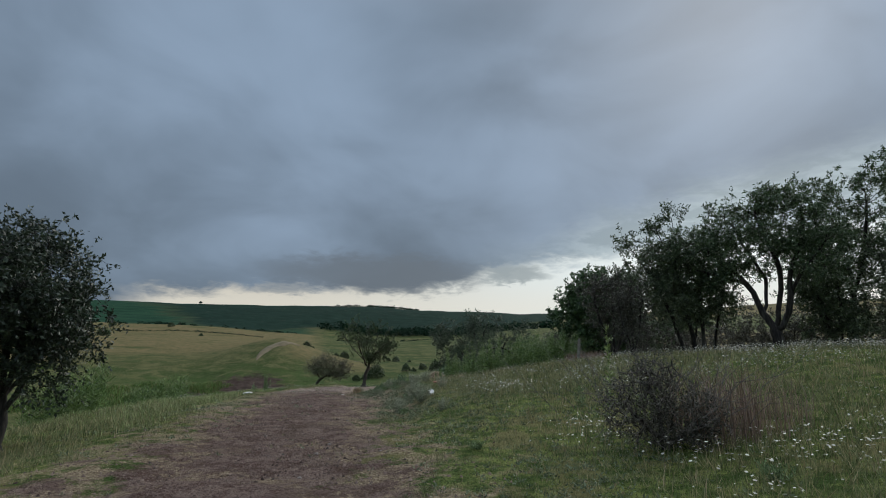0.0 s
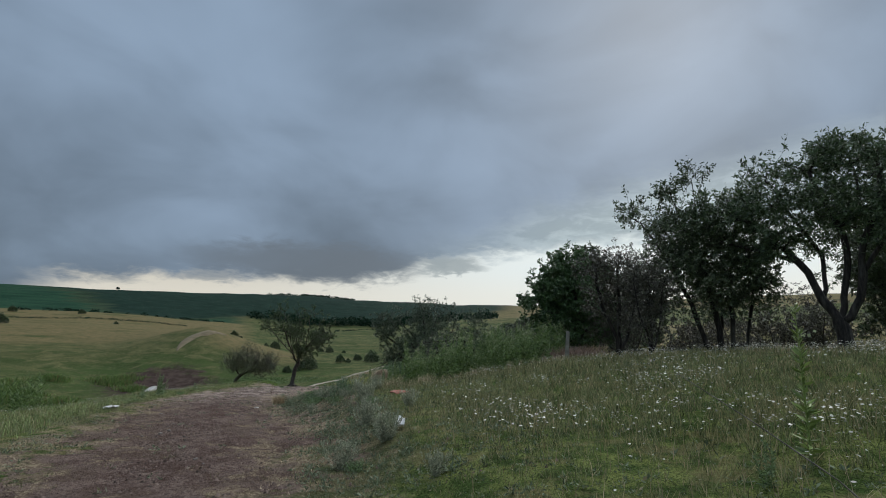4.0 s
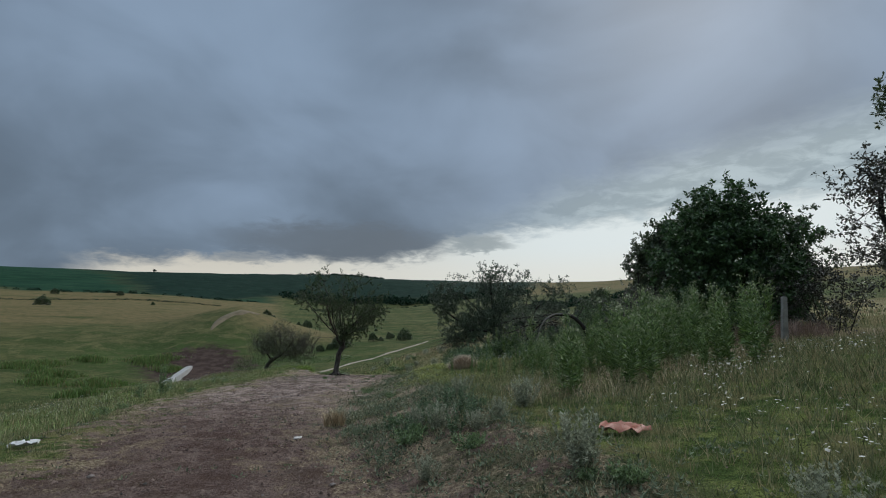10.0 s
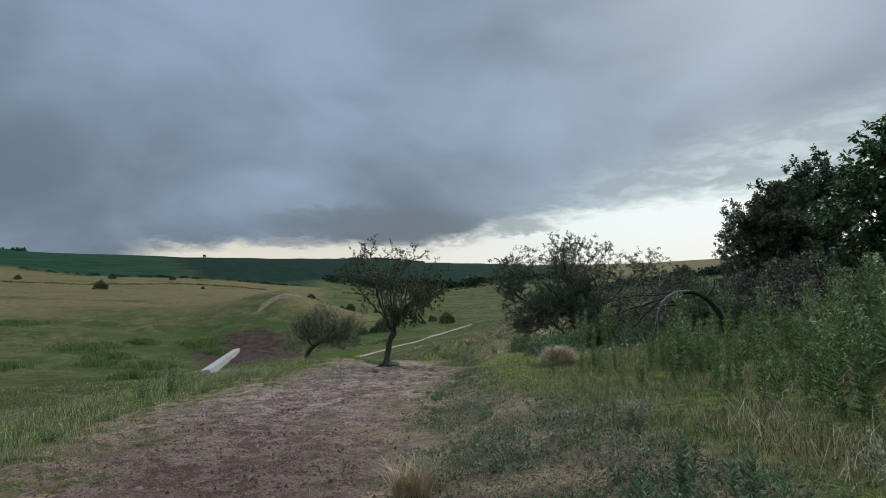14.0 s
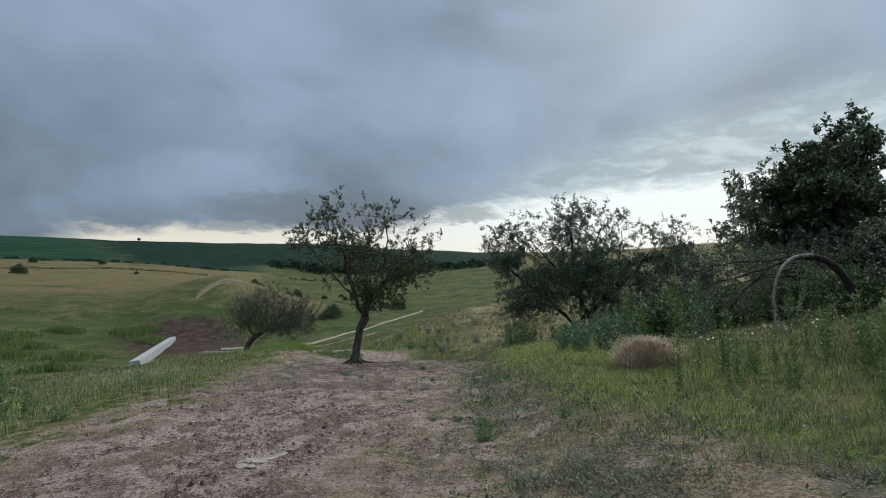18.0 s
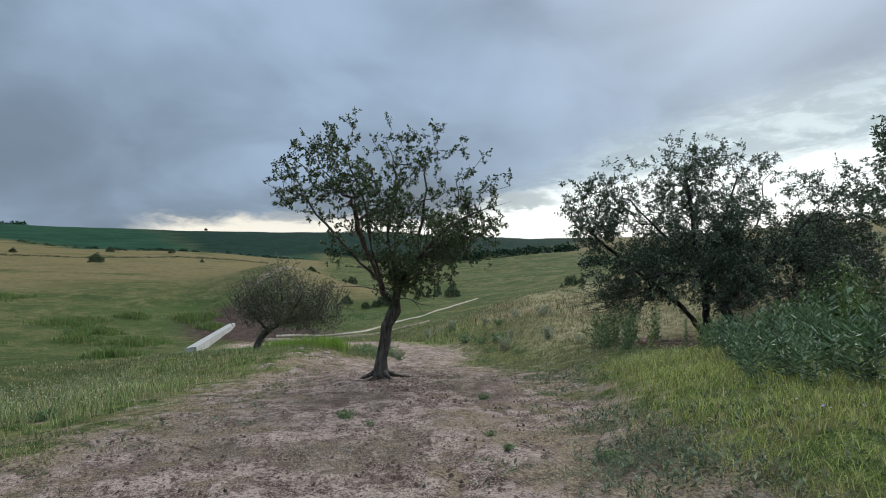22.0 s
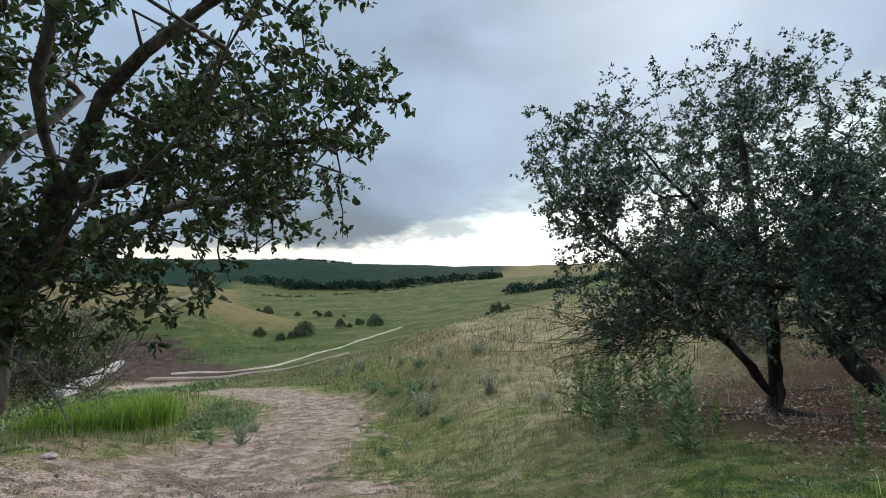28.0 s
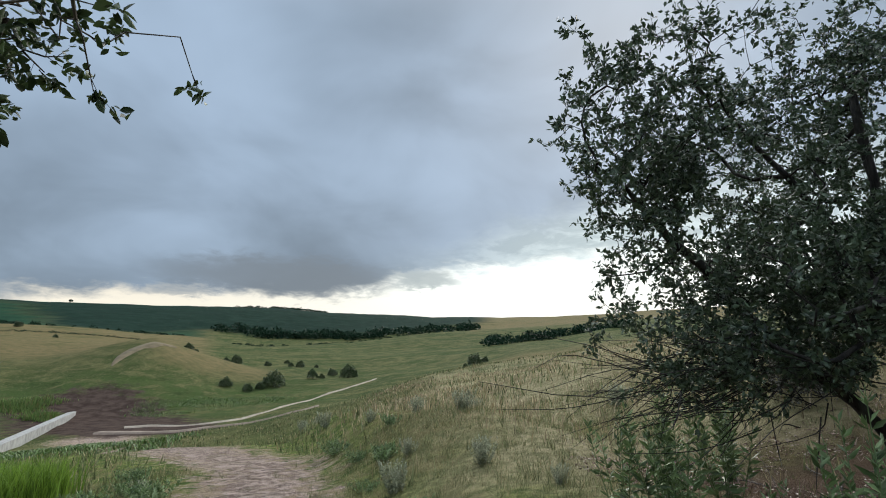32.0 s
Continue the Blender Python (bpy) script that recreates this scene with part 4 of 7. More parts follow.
    for a in (200, 250, 320, 20, 75, 140):
        c, s = math.cos(radians(a)), math.sin(radians(a))
        l = rng.uniform(0.35, 0.7)
        pts = spline([(0.08 * c, 0.08 * s, 0.14), (0.25 * c, 0.25 * s, 0.045), (l * c, l * s, -0.02)], 6)
        part_np("root", *tube(pts, np.linspace(0.06, 0.015, 6), 6), BARK, ob, smooth=True)
    # dead snags below the fork, stripped of bark
    for line in ([(0.3, -0.05, 1.5), (0.55, -0.15, 1.52), (0.75, -0.2, 1.38), (0.85, -0.2, 1.2)], [(0.2, -0.1, 1.6), (-0.3, -0.5, 1.75), (-0.9, -0.9, 1.7), (-1.5, -1.1, 1.45)],
                 [(0.6, -0.15, 1.5), (0.8, -0.3, 1.42), (1.0, -0.35, 1.4)]):
        p = spline(line, 8)
        part_np("dead_branch", *tube(p, np.linspace(0.012, 0.003, 8), 5), TWIG_DEAD, ob, "bleached dead branch")
    return ob


def leaning_tree():
    stems = [
        [(0, 0, 0), (0.05, 0, 0.8), (-0.02, -0.1, 1.6), (-0.3, -0.3, 2.8), (-0.5, -0.4, 4.4)],
        [(-0.05, 0, 0.25), (-0.35, 0.05, 0.8), (-0.9, 0.15, 1.35), (-1.8, 0.1, 2.1), (-3.2, -0.4, 3.2)],
        [(0.5, -2.35, -0.05), (0.2, -2.0, 0.45), (-0.1, -1.65, 1.0), (-0.4, -1.3, 1.75), (0.0, -1.1, 3.0), (0.6, -0.9, 4.6)],
        [(-0.3, -1.6, 1.1), (0.6, -1.5, 1.9), (1.6, -1.2, 2.7), (2.4, -1.2, 3.7)],
        [(-0.02, -0.1, 1.6), (0.8, 0.2, 2.4), (1.6, 0.2, 3.4), (1.7, 0.0, 4.6)],
        [(-0.1, -0.2, 2.1), (-1.1, -0.4, 3.0), (-2.0, -0.5, 3.9)],
        [(-0.02, 0, 1.5), (0.1, 0.9, 2.4), (0, 1.4, 3.3)],
        [(-0.2, -1.3, 1.7), (-1.2, -1.6, 2.0), (-2.2, -1.4, 1.8)],
    ]
    lobes = [(-3.2, -0.7, 3.7, 0.75, 0.8, 0.55), (-2.4, -0.5, 4.0, 1.1, 1.2, 0.9), (-2.6, -0.6, 3.1, 0.7, 0.8, 0.6), (-0.4, -0.4, 4.7, 1.3, 1.4, 0.85), (1.3, -0.6, 4.5, 1.0, 1.2, 0.85),
             (2.4, -1.0, 3.7, 0.9, 1.1, 0.9), (-1.9, -0.2, 2.2, 1.5, 1.5, 0.75), (0.0, -1.3, 2.8, 1.6, 1.2, 1.0), (2.0, -0.6, 2.5, 1.4, 1.3, 0.85),
             (0, 1.0, 3.4, 1.7, 1.1, 1.2), (-0.3, -0.4, 3.6, 1.8, 1.4, 0.9), (-0.9, -1.0, 1.6, 1.3, 0.9, 0.45), (-2.0, -0.3, 1.5, 1.2, 1.0, 0.4), (1.2, -0.6, 1.9, 1.2, 1.0, 0.5), (2.6, -0.4, 1.9, 0.9, 1.0, 0.6), (-3.8, -0.85, 3.75, 0.35, 0.4, 0.3, 0.12), (0.2, 0.9, 2.2, 1.9, 0.9, 0.7, 1.6), (-1.2, 0.6, 2.7, 1.3, 0.9, 0.8, 1.0), (0.9, -1.2, 2.5, 1.2, 0.7, 0.7, 0.8), (-2.1, -0.6, 1.7, 1.0, 0.8, 0.5, 0.7), (-3.0, -0.7, 3.2, 0.8, 0.8, 0.7, 0.9), (-0.2, -1.9, 1.7, 1.3, 0.7, 0.7, 1.4), (1.7, -1.4, 1.5, 1.1, 0.8, 0.7, 1.2), (-1.0, -1.4, 2.4, 1.4, 0.8, 0.8, 1.2), (3.2, -0.8, 3.4, 1.0, 1.0, 0.9, 1.0), (3.6, -0.4, 2.4, 1.0, 1.0, 0.8, 0.9), (2.9, -0.6, 4.3, 0.8, 0.9, 0.6, 0.5), (-0.3, -0.4, 5.2, 1.0, 1.0, 0.5, 0.5)]
    ob = build_tree("leaning_tree", "spreading dark-leaved tree with leaning trunks in a hollow", 1.73, 47.47, stems, [(a * 1.02, b * 1.02, 0.08 + c * 0.99, p * 1.04, q * 1.02, r * 1.02, *more) for a, b, c, p, q, r, *more in lobes], 2900, 42, BARK_DARK, LEAF_LEAN, 21, bunch=4, spray=0.2, shoots=4,
                    leaf_len=0.066, spread=0.05, tip=0.0032, base=0.17, knots=0.03, wander=0.2, flare=0.3)
    rng = np.random.default_rng(23)
    for k in range(120):
        a = np.array([-2.0, -0.2, 1.35]) + rng.normal(0, 0.35, 3) * (1.2, 1.2, 0.5)
        b = a + np.array([rng.uniform(-1.7, -0.3), rng.uniform(-0.7, 0.6), rng.uniform(-0.7, 0.3)])
        p = spline([a, (a + b) / 2 + rng.normal(0, 0.12, 3), b], 7)
        part_np("dead_branch", *tube(p, np.linspace(0.007, 0.002, 7), 4), BARK_DARK, ob, "bare dead twig")
    return ob


def grey_bush():
    stems = [[(0, 0, 0), (0.08, 0, 0.4), (0.45, 0, 0.8), (1.0, 0, 1.0)], [(0.3, 0, 0.7), (0.1, -0.2, 1.2), (-0.4, -0.3, 1.8)], [(0.5, 0, 0.85), (1.2, 0.3, 1.2), (2.1, 0.3, 1.6)],
             [(0.5, 0, 0.85), (0.7, 0.3, 1.5), (0.6, 0.4, 2.3)], [(0.8, 0, 0.95), (1.4, -0.4, 1.5), (1.8, -0.6, 2.2)], [(1.0, 0, 1.0), (1.8, 0, 1.1), (2.6, 0, 1.2)]]
    lobes = [(0.9, 0, 1.75, 1.5, 1.3, 0.8), (2.1, 0, 1.5, 0.9, 1.1, 0.7), (-0.1, -0.2, 1.6, 0.8, 1.0, 0.6), (0.9, 0, 2.2, 1.2, 1.0, 0.5), (1.4, -0.3, 1.1, 1.4, 1.0, 0.4)]
    ob = build_tree("grey_bush", "grey-green bush leaning from a bleached bent trunk on the bank", -11.75, 48.75, stems, lobes, 1000, 21, BARK, LEAF_GREY, 31, spray=0.34,
                      leaf_len=0.06, spread=0.06, tip=0.004, base=0.11, wander=0.12, lift=0.7, flare=0.3, category="bush", ratio=0.35, bunch=3)
    rng = np.random.default_rng(35)
    spikes = []
    for k in range(260):
        a = np.array([rng.uniform(-0.7, 2.7), rng.uniform(-0.9, 0.9), rng.uniform(0.9, 1.7)])
        d = np.array([(a[0] - 0.9) * 0.25, a[1] * 0.25, rng.uniform(0.45, 0.95)]) + rng.normal(0, 0.12, 3)
        spikes.append(tube(spline([a, a + d * 0.5 + rng.normal(0, 0.04, 3), a + d], 5), np.linspace(0.009, 0.002, 5), 3))
    tagged(part_np("twig_fringe", *join(spikes), BARK, ob, "grey-brown bare twigs standing out of the crown"), kind="stuff")
    return ob


def round_tree(name, label, x, y, height, width, bark, leaf, seed, count, per, leaf_len, clear=0.25, group="", lift=0.3, stems_n=3, ratio=0.5, lobes_n=9, spread=0.06, base=0.12, droop=0.2, flat=0.5, category="tree"):
    """A broad tree: several stems from the foot and a crown of uneven lobes."""
    rng = np.random.default_rng(seed)
    stems = []
    for k in range(stems_n):
        a = 2 * np.pi * k / stems_n + rng.uniform(-0.5, 0.5)
        r = width * rng.uniform(0.12, 0.3)
        c, s = math.cos(a), math.sin(a)
        start = (0, 0, 0) if k == 0 else (0.02 * c, 0.02 * s, height * rng.uniform(0.02, clear * 0.7))
        stems.append([start, (r * 0.4 * c, r * 0.4 * s, height * clear), (r * c, r * s, height * 0.55), (r * 1.3 * c, r * 1.3 * s, height * 0.85)])
    lobes = []
    for k in range(lobes_n):
        a = rng.uniform(0, 2 * np.pi)
        h = clear + (1 - clear) * (k + 0.5) / lobes_n * 0.9
        out = width * 0.5 * math.sin(math.pi * min(1, max(0.12, (h - clear * 0.6) / (1.12 - clear * 0.6)))) ** 0.6 * rng.uniform(0.35, 0.62)
        s = width * rng.uniform(0.17, 0.26)
        lobes.append((out * math.cos(a), out * math.sin(a), h * height, s * 1.15, s * 1.15, s * (0.6 + flat * 0.6)))
    lobes.append((0, 0, height * 0.6, width * 0.28, width * 0.28, height * 0.24))
    return build_tree(name, label, x, y, stems, lobes, count, per, bark, leaf, seed + 500, leaf_len=leaf_len, spread=spread, tip=0.0045, base=base, group=group,
                      lift=lift, ratio=ratio, droop=droop, gap=min(0.4, 0.12 * height + 0.04), category=category, spray=min(0.24, 0.11 * height))


fruit_tree()
leaning_tree()
grey_bush()
build_tree("roadside_tree", "small dense dark tree beside the path", -6.0, 13.45,
           [[(0, 0, 0), (0.02, 0, 0.8), (-0.1, 0, 2.0), (-0.3, 0, 3.5)], [(0.02, 0, 0.5), (0.35, 0.1, 1.5), (0.7, 0.1, 2.6)], [(0, 0, 0.7), (0.3, 0, 2.0), (0.35, 0, 3.5)], [(0, 0, 0.6), (-0.7, 0, 1.6), (-1.2, 0, 2.8)], [(0, 0, 0.8), (0.2, -0.7, 2.0), (0.3, -1.0, 3.0)], [(0, 0, 0.8), (0.1, 0.8, 2.0), (0.1, 1.0, 3.1)]],
           [(0.55, 0, 2.3, 0.65, 0.8, 0.6), (0.3, 0, 3.1, 0.7, 0.8, 0.55), (-0.4, 0, 3.3, 0.7, 0.8, 0.5), (0.7, 0.1, 1.7, 0.5, 0.7, 0.45), (-0.9, 0, 2.3, 0.8, 0.9, 0.8), (0.2, 0, 2.0, 0.9, 1.0, 0.7), (0.5, -0.7, 2.5, 0.7, 0.6, 0.7), (0.95, 0, 2.6, 0.3, 0.4, 0.35), (0.5, 0, 1.35, 0.5, 0.6, 0.3)],
           1250, 30, BARK_DARK, LEAF_ROAD, 40, leaf_len=0.075, spread=0.05, lift=0.9, base=0.12, spray=0.32)
WALNUT_LOBES = [(0.0, 0, 3.3, 2.0, 2.0, 1.4), (-1.5, 0, 2.3, 1.1, 1.4, 1.2), (1.4, -0.2, 3.0, 1.2, 1.3, 1.3), (-0.3, 0, 4.4, 1.0, 1.1, 0.55), (0.1, 0, 4.95, 0.7, 0.8, 0.5), (0, -1.2, 1.5, 2.0, 0.9, 1.0), (0.9, 0.3, 4.2, 0.7, 0.8, 0.5), (-1.7, 0.3, 3.3, 0.7, 0.8, 0.7)]
build_tree("walnut_tree", "full round walnut tree with large green leaves", 8.15, 35.0,
           [[(0, 0, 0), (0, 0, 0.9), (0.1, 0, 2.2), (0, 0, 3.8)], [(0, 0, 0.6), (-0.8, 0, 1.6), (-1.4, 0, 2.8)], [(0, 0, 0.7), (0.8, -0.1, 1.8), (1.4, -0.2, 3.0)], [(0, 0, 1.0), (0, -0.7, 1.8), (0.1, -1.1, 2.8)]],
           WALNUT_LOBES, 1250, 27, BARK_DARK, LEAF_WALNUT, 51, leaf_len=0.15, spread=0.1, base=0.16, droop=0.6, gap=0.28)
PLUM_STEMS = [[(0, 0, 0), (-0.1, 0, 0.6), (-0.45, 0, 1.6), (-0.7, 0, 2.9)], [(0, 0, 0.05), (0.1, 0.1, 1.2), (0.1, 0.1, 3.2)], [(0, 0, 0.1), (0.4, -0.1, 1.1), (0.8, -0.1, 2.8)], [(0.05, 0, 0.5), (0.2, 0.5, 1.6), (0.2, 0.8, 2.7)]]
PLUM_LOBES = [(-0.55, 0, 2.7, 0.5, 0.6, 0.75), (0.1, 0.1, 2.9, 0.5, 0.6, 0.6), (0.7, 0, 2.5, 0.55, 0.6, 0.75), (0.1, 0.3, 1.9, 0.95, 0.9, 0.6), (0, 0, 1.3, 0.8, 0.7, 0.4)]
build_tree("plum_tree", "thin dark plum tree with upright twigs", 6.95, 26.75, PLUM_STEMS, PLUM_LOBES, 620, 17, BARK_DARK, LEAF_PLUM, 61, leaf_len=0.075, lift=0.8, wander=0.1, base=0.1, spray=0.22)
build_tree("plum_tree", "small dark plum tree beside the larger one", 7.25, 25.2, [[(a * 0.6, b * 0.6, c * 0.76) for a, b, c in line] for line in PLUM_STEMS],
           [(a * 0.6, b * 0.6, c * 0.76, p * 0.62, q * 0.62, r * 0.75) for a, b, c, p, q, r in PLUM_LOBES], 320, 17, BARK_DARK, LEAF_PLUM, 63, leaf_len=0.07, lift=0.8, wander=0.1, base=0.06, spray=0.2)


def turned(points, bearing):
    """Places given as (across, away, up, ...) for a look along that bearing."""
    c, n = math.cos(radians(bearing)), math.sin(radians(bearing))
    return [(a * c + d * n, -a * n + d * c, *rest) for a, d, *rest in points]


def dense_acacia():
    stems = [[(0, 0, 0), (-0.1, 0, 1.2), (-0.4, 0, 2.8), (-0.9, 0.1, 4.4), (-1.3, 0.1, 5.5)], [(0.3, 0.1, 0), (0.35, 0, 1.3), (0.4, 0, 2.6), (0.7, 0.1, 4.2)], [(-0.35, -0.1, 0), (-0.7, 0, 1.3), (-1.3, 0, 2.8), (-2.2, 0, 4.4)],
             [(0.6, 0.2, 0), (0.8, 0.3, 1.4), (1.1, 0.3, 2.8)], [(0.05, 0, 0.6), (0.0, 0.6, 1.9), (0.1, 0.9, 3.4)], [(-0.5, 0, 3.0), (-0.4, -0.1, 4.4), (-0.5, 0, 5.6)]]
    lobes = [(-1.4, 0, 5.3, 0.65, 0.7, 0.45), (-2.45, 0, 4.75, 0.5, 0.55, 0.3), (-0.55, 0.1, 5.65, 0.42, 0.5, 0.3), (-1.6, 0, 4.2, 0.8, 0.9, 0.55), (-0.6, 0, 3.8, 1.15, 1.1, 0.75), (0.4, 0, 3.7, 1.0, 1.0, 0.85),
             (-0.8, 0, 2.6, 1.35, 1.2, 0.8), (0.55, 0, 2.4, 1.15, 1.1, 0.9), (-0.1, 0, 1.5, 1.1, 1.0, 0.5), (1.0, -0.2, 4.35, 0.55, 0.6, 0.45), (-1.5, 0, 3.1, 0.6, 0.8, 0.5), (0.9, 0.2, 1.6, 0.7, 0.7, 0.5)]
    build_tree("acacia_tree", "tall dark acacia with dense foliage down to the ground", 9.9, 26.2, [turned(line, 42) for line in stems], turned(lobes, 42), 1600, 21, BARK_DARK, LEAF_DARK, 71, leaf_len=0.11, base=0.15, gap=0.28, spray=0.3, ratio=0.42)


def umbrella_acacia():
    stems = [[(0, 0, 0), (-0.05, 0, 0.7), (-0.35, 0, 1.5), (-0.9, 0, 2.9), (-1.9, 0, 4.2), (-2.8, 0, 4.9)], [(-0.1, 0, 0.8), (0.1, 0.1, 1.8), (0.2, 0.1, 3.4), (-0.2, 0.2, 4.8), (-0.4, 0.2, 5.7)],
             [(0, 0, 0.75), (0.45, 0, 1.7), (0.55, 0, 3.0), (1.0, 0.1, 4.3), (1.1, 0.1, 5.6)], [(-0.35, 0, 1.5), (-0.4, 0.4, 3.0), (-1.1, 0.5, 4.6), (-1.3, 0.4, 5.5)], [(0.5, 0, 2.4), (1.2, -0.1, 3.4), (1.8, 0, 4.2)], [(-0.9, 0, 2.9), (-1.8, -0.2, 3.3), (-2.5, -0.2, 3.6)]]
    lobes = [(-2.7, 0, 5.0, 0.85, 0.9, 0.28), (-1.2, 0.2, 5.75, 1.05, 1.0, 0.32), (0.3, 0, 6.05, 0.95, 0.9, 0.32), (1.2, 0, 5.5, 0.8, 0.9, 0.34), (-1.6, -0.3, 4.45, 1.1, 0.9, 0.32), (-0.2, 0, 4.85, 1.05, 1.0, 0.36),
             (0.6, 0.1, 4.1, 0.85, 0.9, 0.34), (-2.8, 0, 4.05, 0.65, 0.7, 0.28), (-0.9, 0, 3.5, 1.05, 0.9, 0.34), (1.6, 0, 4.4, 0.75, 0.8, 0.34), (-2.2, 0, 3.15, 0.6, 0.7, 0.28), (1.3, 0.2, 3.3, 0.8, 0.8, 0.4)]
    build_tree("acacia_tree", "forked acacia with a layered umbrella crown", 11.6, 23.6, [[(a, b, c * 0.86) for a, b, c in turned(line, 52)] for line in stems], [(a, b, c * 0.86, *r) for a, b, c, *r in turned(lobes, 52)], 1250, 24, BARK_DARK, LEAF_ACACIA, 81, leaf_len=0.12, base=0.17, gap=0.28, spray=0.32, ratio=0.34, group="acacias along the meadow")


dense_acacia()
umbrella_acacia()
for x, y, h, w, s in [(14.2, 24.6, 3.4, 3.4, 121), (16.2, 23.4, 4.0, 3.8, 122), (18.6, 23.2, 4.0, 4.0, 123)]:
    round_tree("young_acacia", "dark young acacia filling the gap under the tall ones", x, y, h, w, BARK_DARK, LEAF_DARK, s, 520, 26, 0.12, 0.12, "acacias along the meadow", stems_n=4, spread=0.07, base=0.08, ratio=0.4, category="tree")
ACACIA = [(16.2, 27.0, 7.2, 5.4, 82), (19.8, 24.0, 7.4, 5.4, 85), (24.0, 27.0, 6.6, 5.5, 87), (17.2, 22.6, 7.0, 5.2, 88)]
for x, y, h, w, s in ACACIA:
    round_tree("acacia_tree", "tall acacia with feathery open crown at the edge of the meadow", x, y, h, w * 1.2, BARK_DARK, LEAF_ACACIA, s, 850, 26, 0.13, 0.34, "acacias along the meadow", stems_n=4, spread=0.07, flat=-0.2, base=0.15, ratio=0.34, lobes_n=18)
for x, y, h, w, s in [(15.5, 57.5, 7.6, 5.4, 91), (10.0, 43.0, 1.9, 3.0, 92), (12.0, 39.5, 2.4, 3.6, 93), (12.8, 47.0, 5.0, 4.6, 95), (15.0, 43.0, 5.0, 5.0, 96), (9.5, 54.0, 1.9, 3.2, 97), (10.6, 57.0, 2.6, 2.6, 99), (11.8, 50.6, 5.4, 4.4, 98)]:
    round_tree("thicket_tree", "dark leafy tree in the thicket behind the hollow", x, y, h, w, BARK_DARK, LEAF_DARK, s, 600, 21, 0.16, 0.12, "thicket behind the hollow", stems_n=4, spread=0.08)
for x, y, h, w, s in [(1.1, 39.2, 0.85, 1.3, 106), (3.2, 40.6, 1.1, 2.0, 101), (5.2, 38.2, 1.0, 2.0, 102), (2.2, 42.6, 1.1, 1.9, 103), (3.6, 44.2, 1.3, 2.2, 104), (4.8, 42.2, 1.3, 2.2, 105), (4.6, 39.6, 1.7, 2.8, 107), (5.8, 41.2, 1.9, 3.0, 108)]:
    round_tree("green_shrub", "low fresh-green leafy shrub at the thicket's edge", x, y, h * 0.8, w * 0.8, BARK, LEAF_SHRUB, s, 380, 26, 0.065, 0.08, "shrubs at the thicket", stems_n=5, base=0.03, spread=0.06, category="shrub")


for x, y, h, w, s in [(10.6, 29.4, 1.0, 2.8, 132), (13.2, 28.4, 1.3, 2.8, 133), (14.6, 28.4, 1.8, 3.0, 134), (17.2, 26.6, 1.6, 3.2, 135), (20.4, 26.6, 2.0, 3.4, 136), (9.6, 32.6, 2.2, 3.0, 137), (6.6, 38.4, 1.9, 3.0, 139), (7.6, 43.5, 1.8, 3.2, 141), (5.2, 36.6, 1.2, 2.0, 142), (15.0, 33.5, 2.8, 3.4, 143), (18.0, 32.6, 3.2, 3.6, 144), (21.5, 31.5, 3.0, 3.8, 145), (13.0, 32.0, 2.2, 3.0, 146), (24.5, 30.5, 3.2, 4.0, 147), (6.2, 49.6, 1.5, 2.8, 148), (8.2, 51.5, 1.9, 3.2, 149), (5.2, 52.6, 1.1, 2.4, 150)]:
    round_tree("undergrowth_shrub", "dark twiggy undergrowth shrub below the trees", x, y, h, w, BARK_DARK, LEAF_PLUM, s, 260, 24, 0.075, 0.05, "undergrowth below the trees", stems_n=5, base=0.03, spread=0.09, category="shrub")


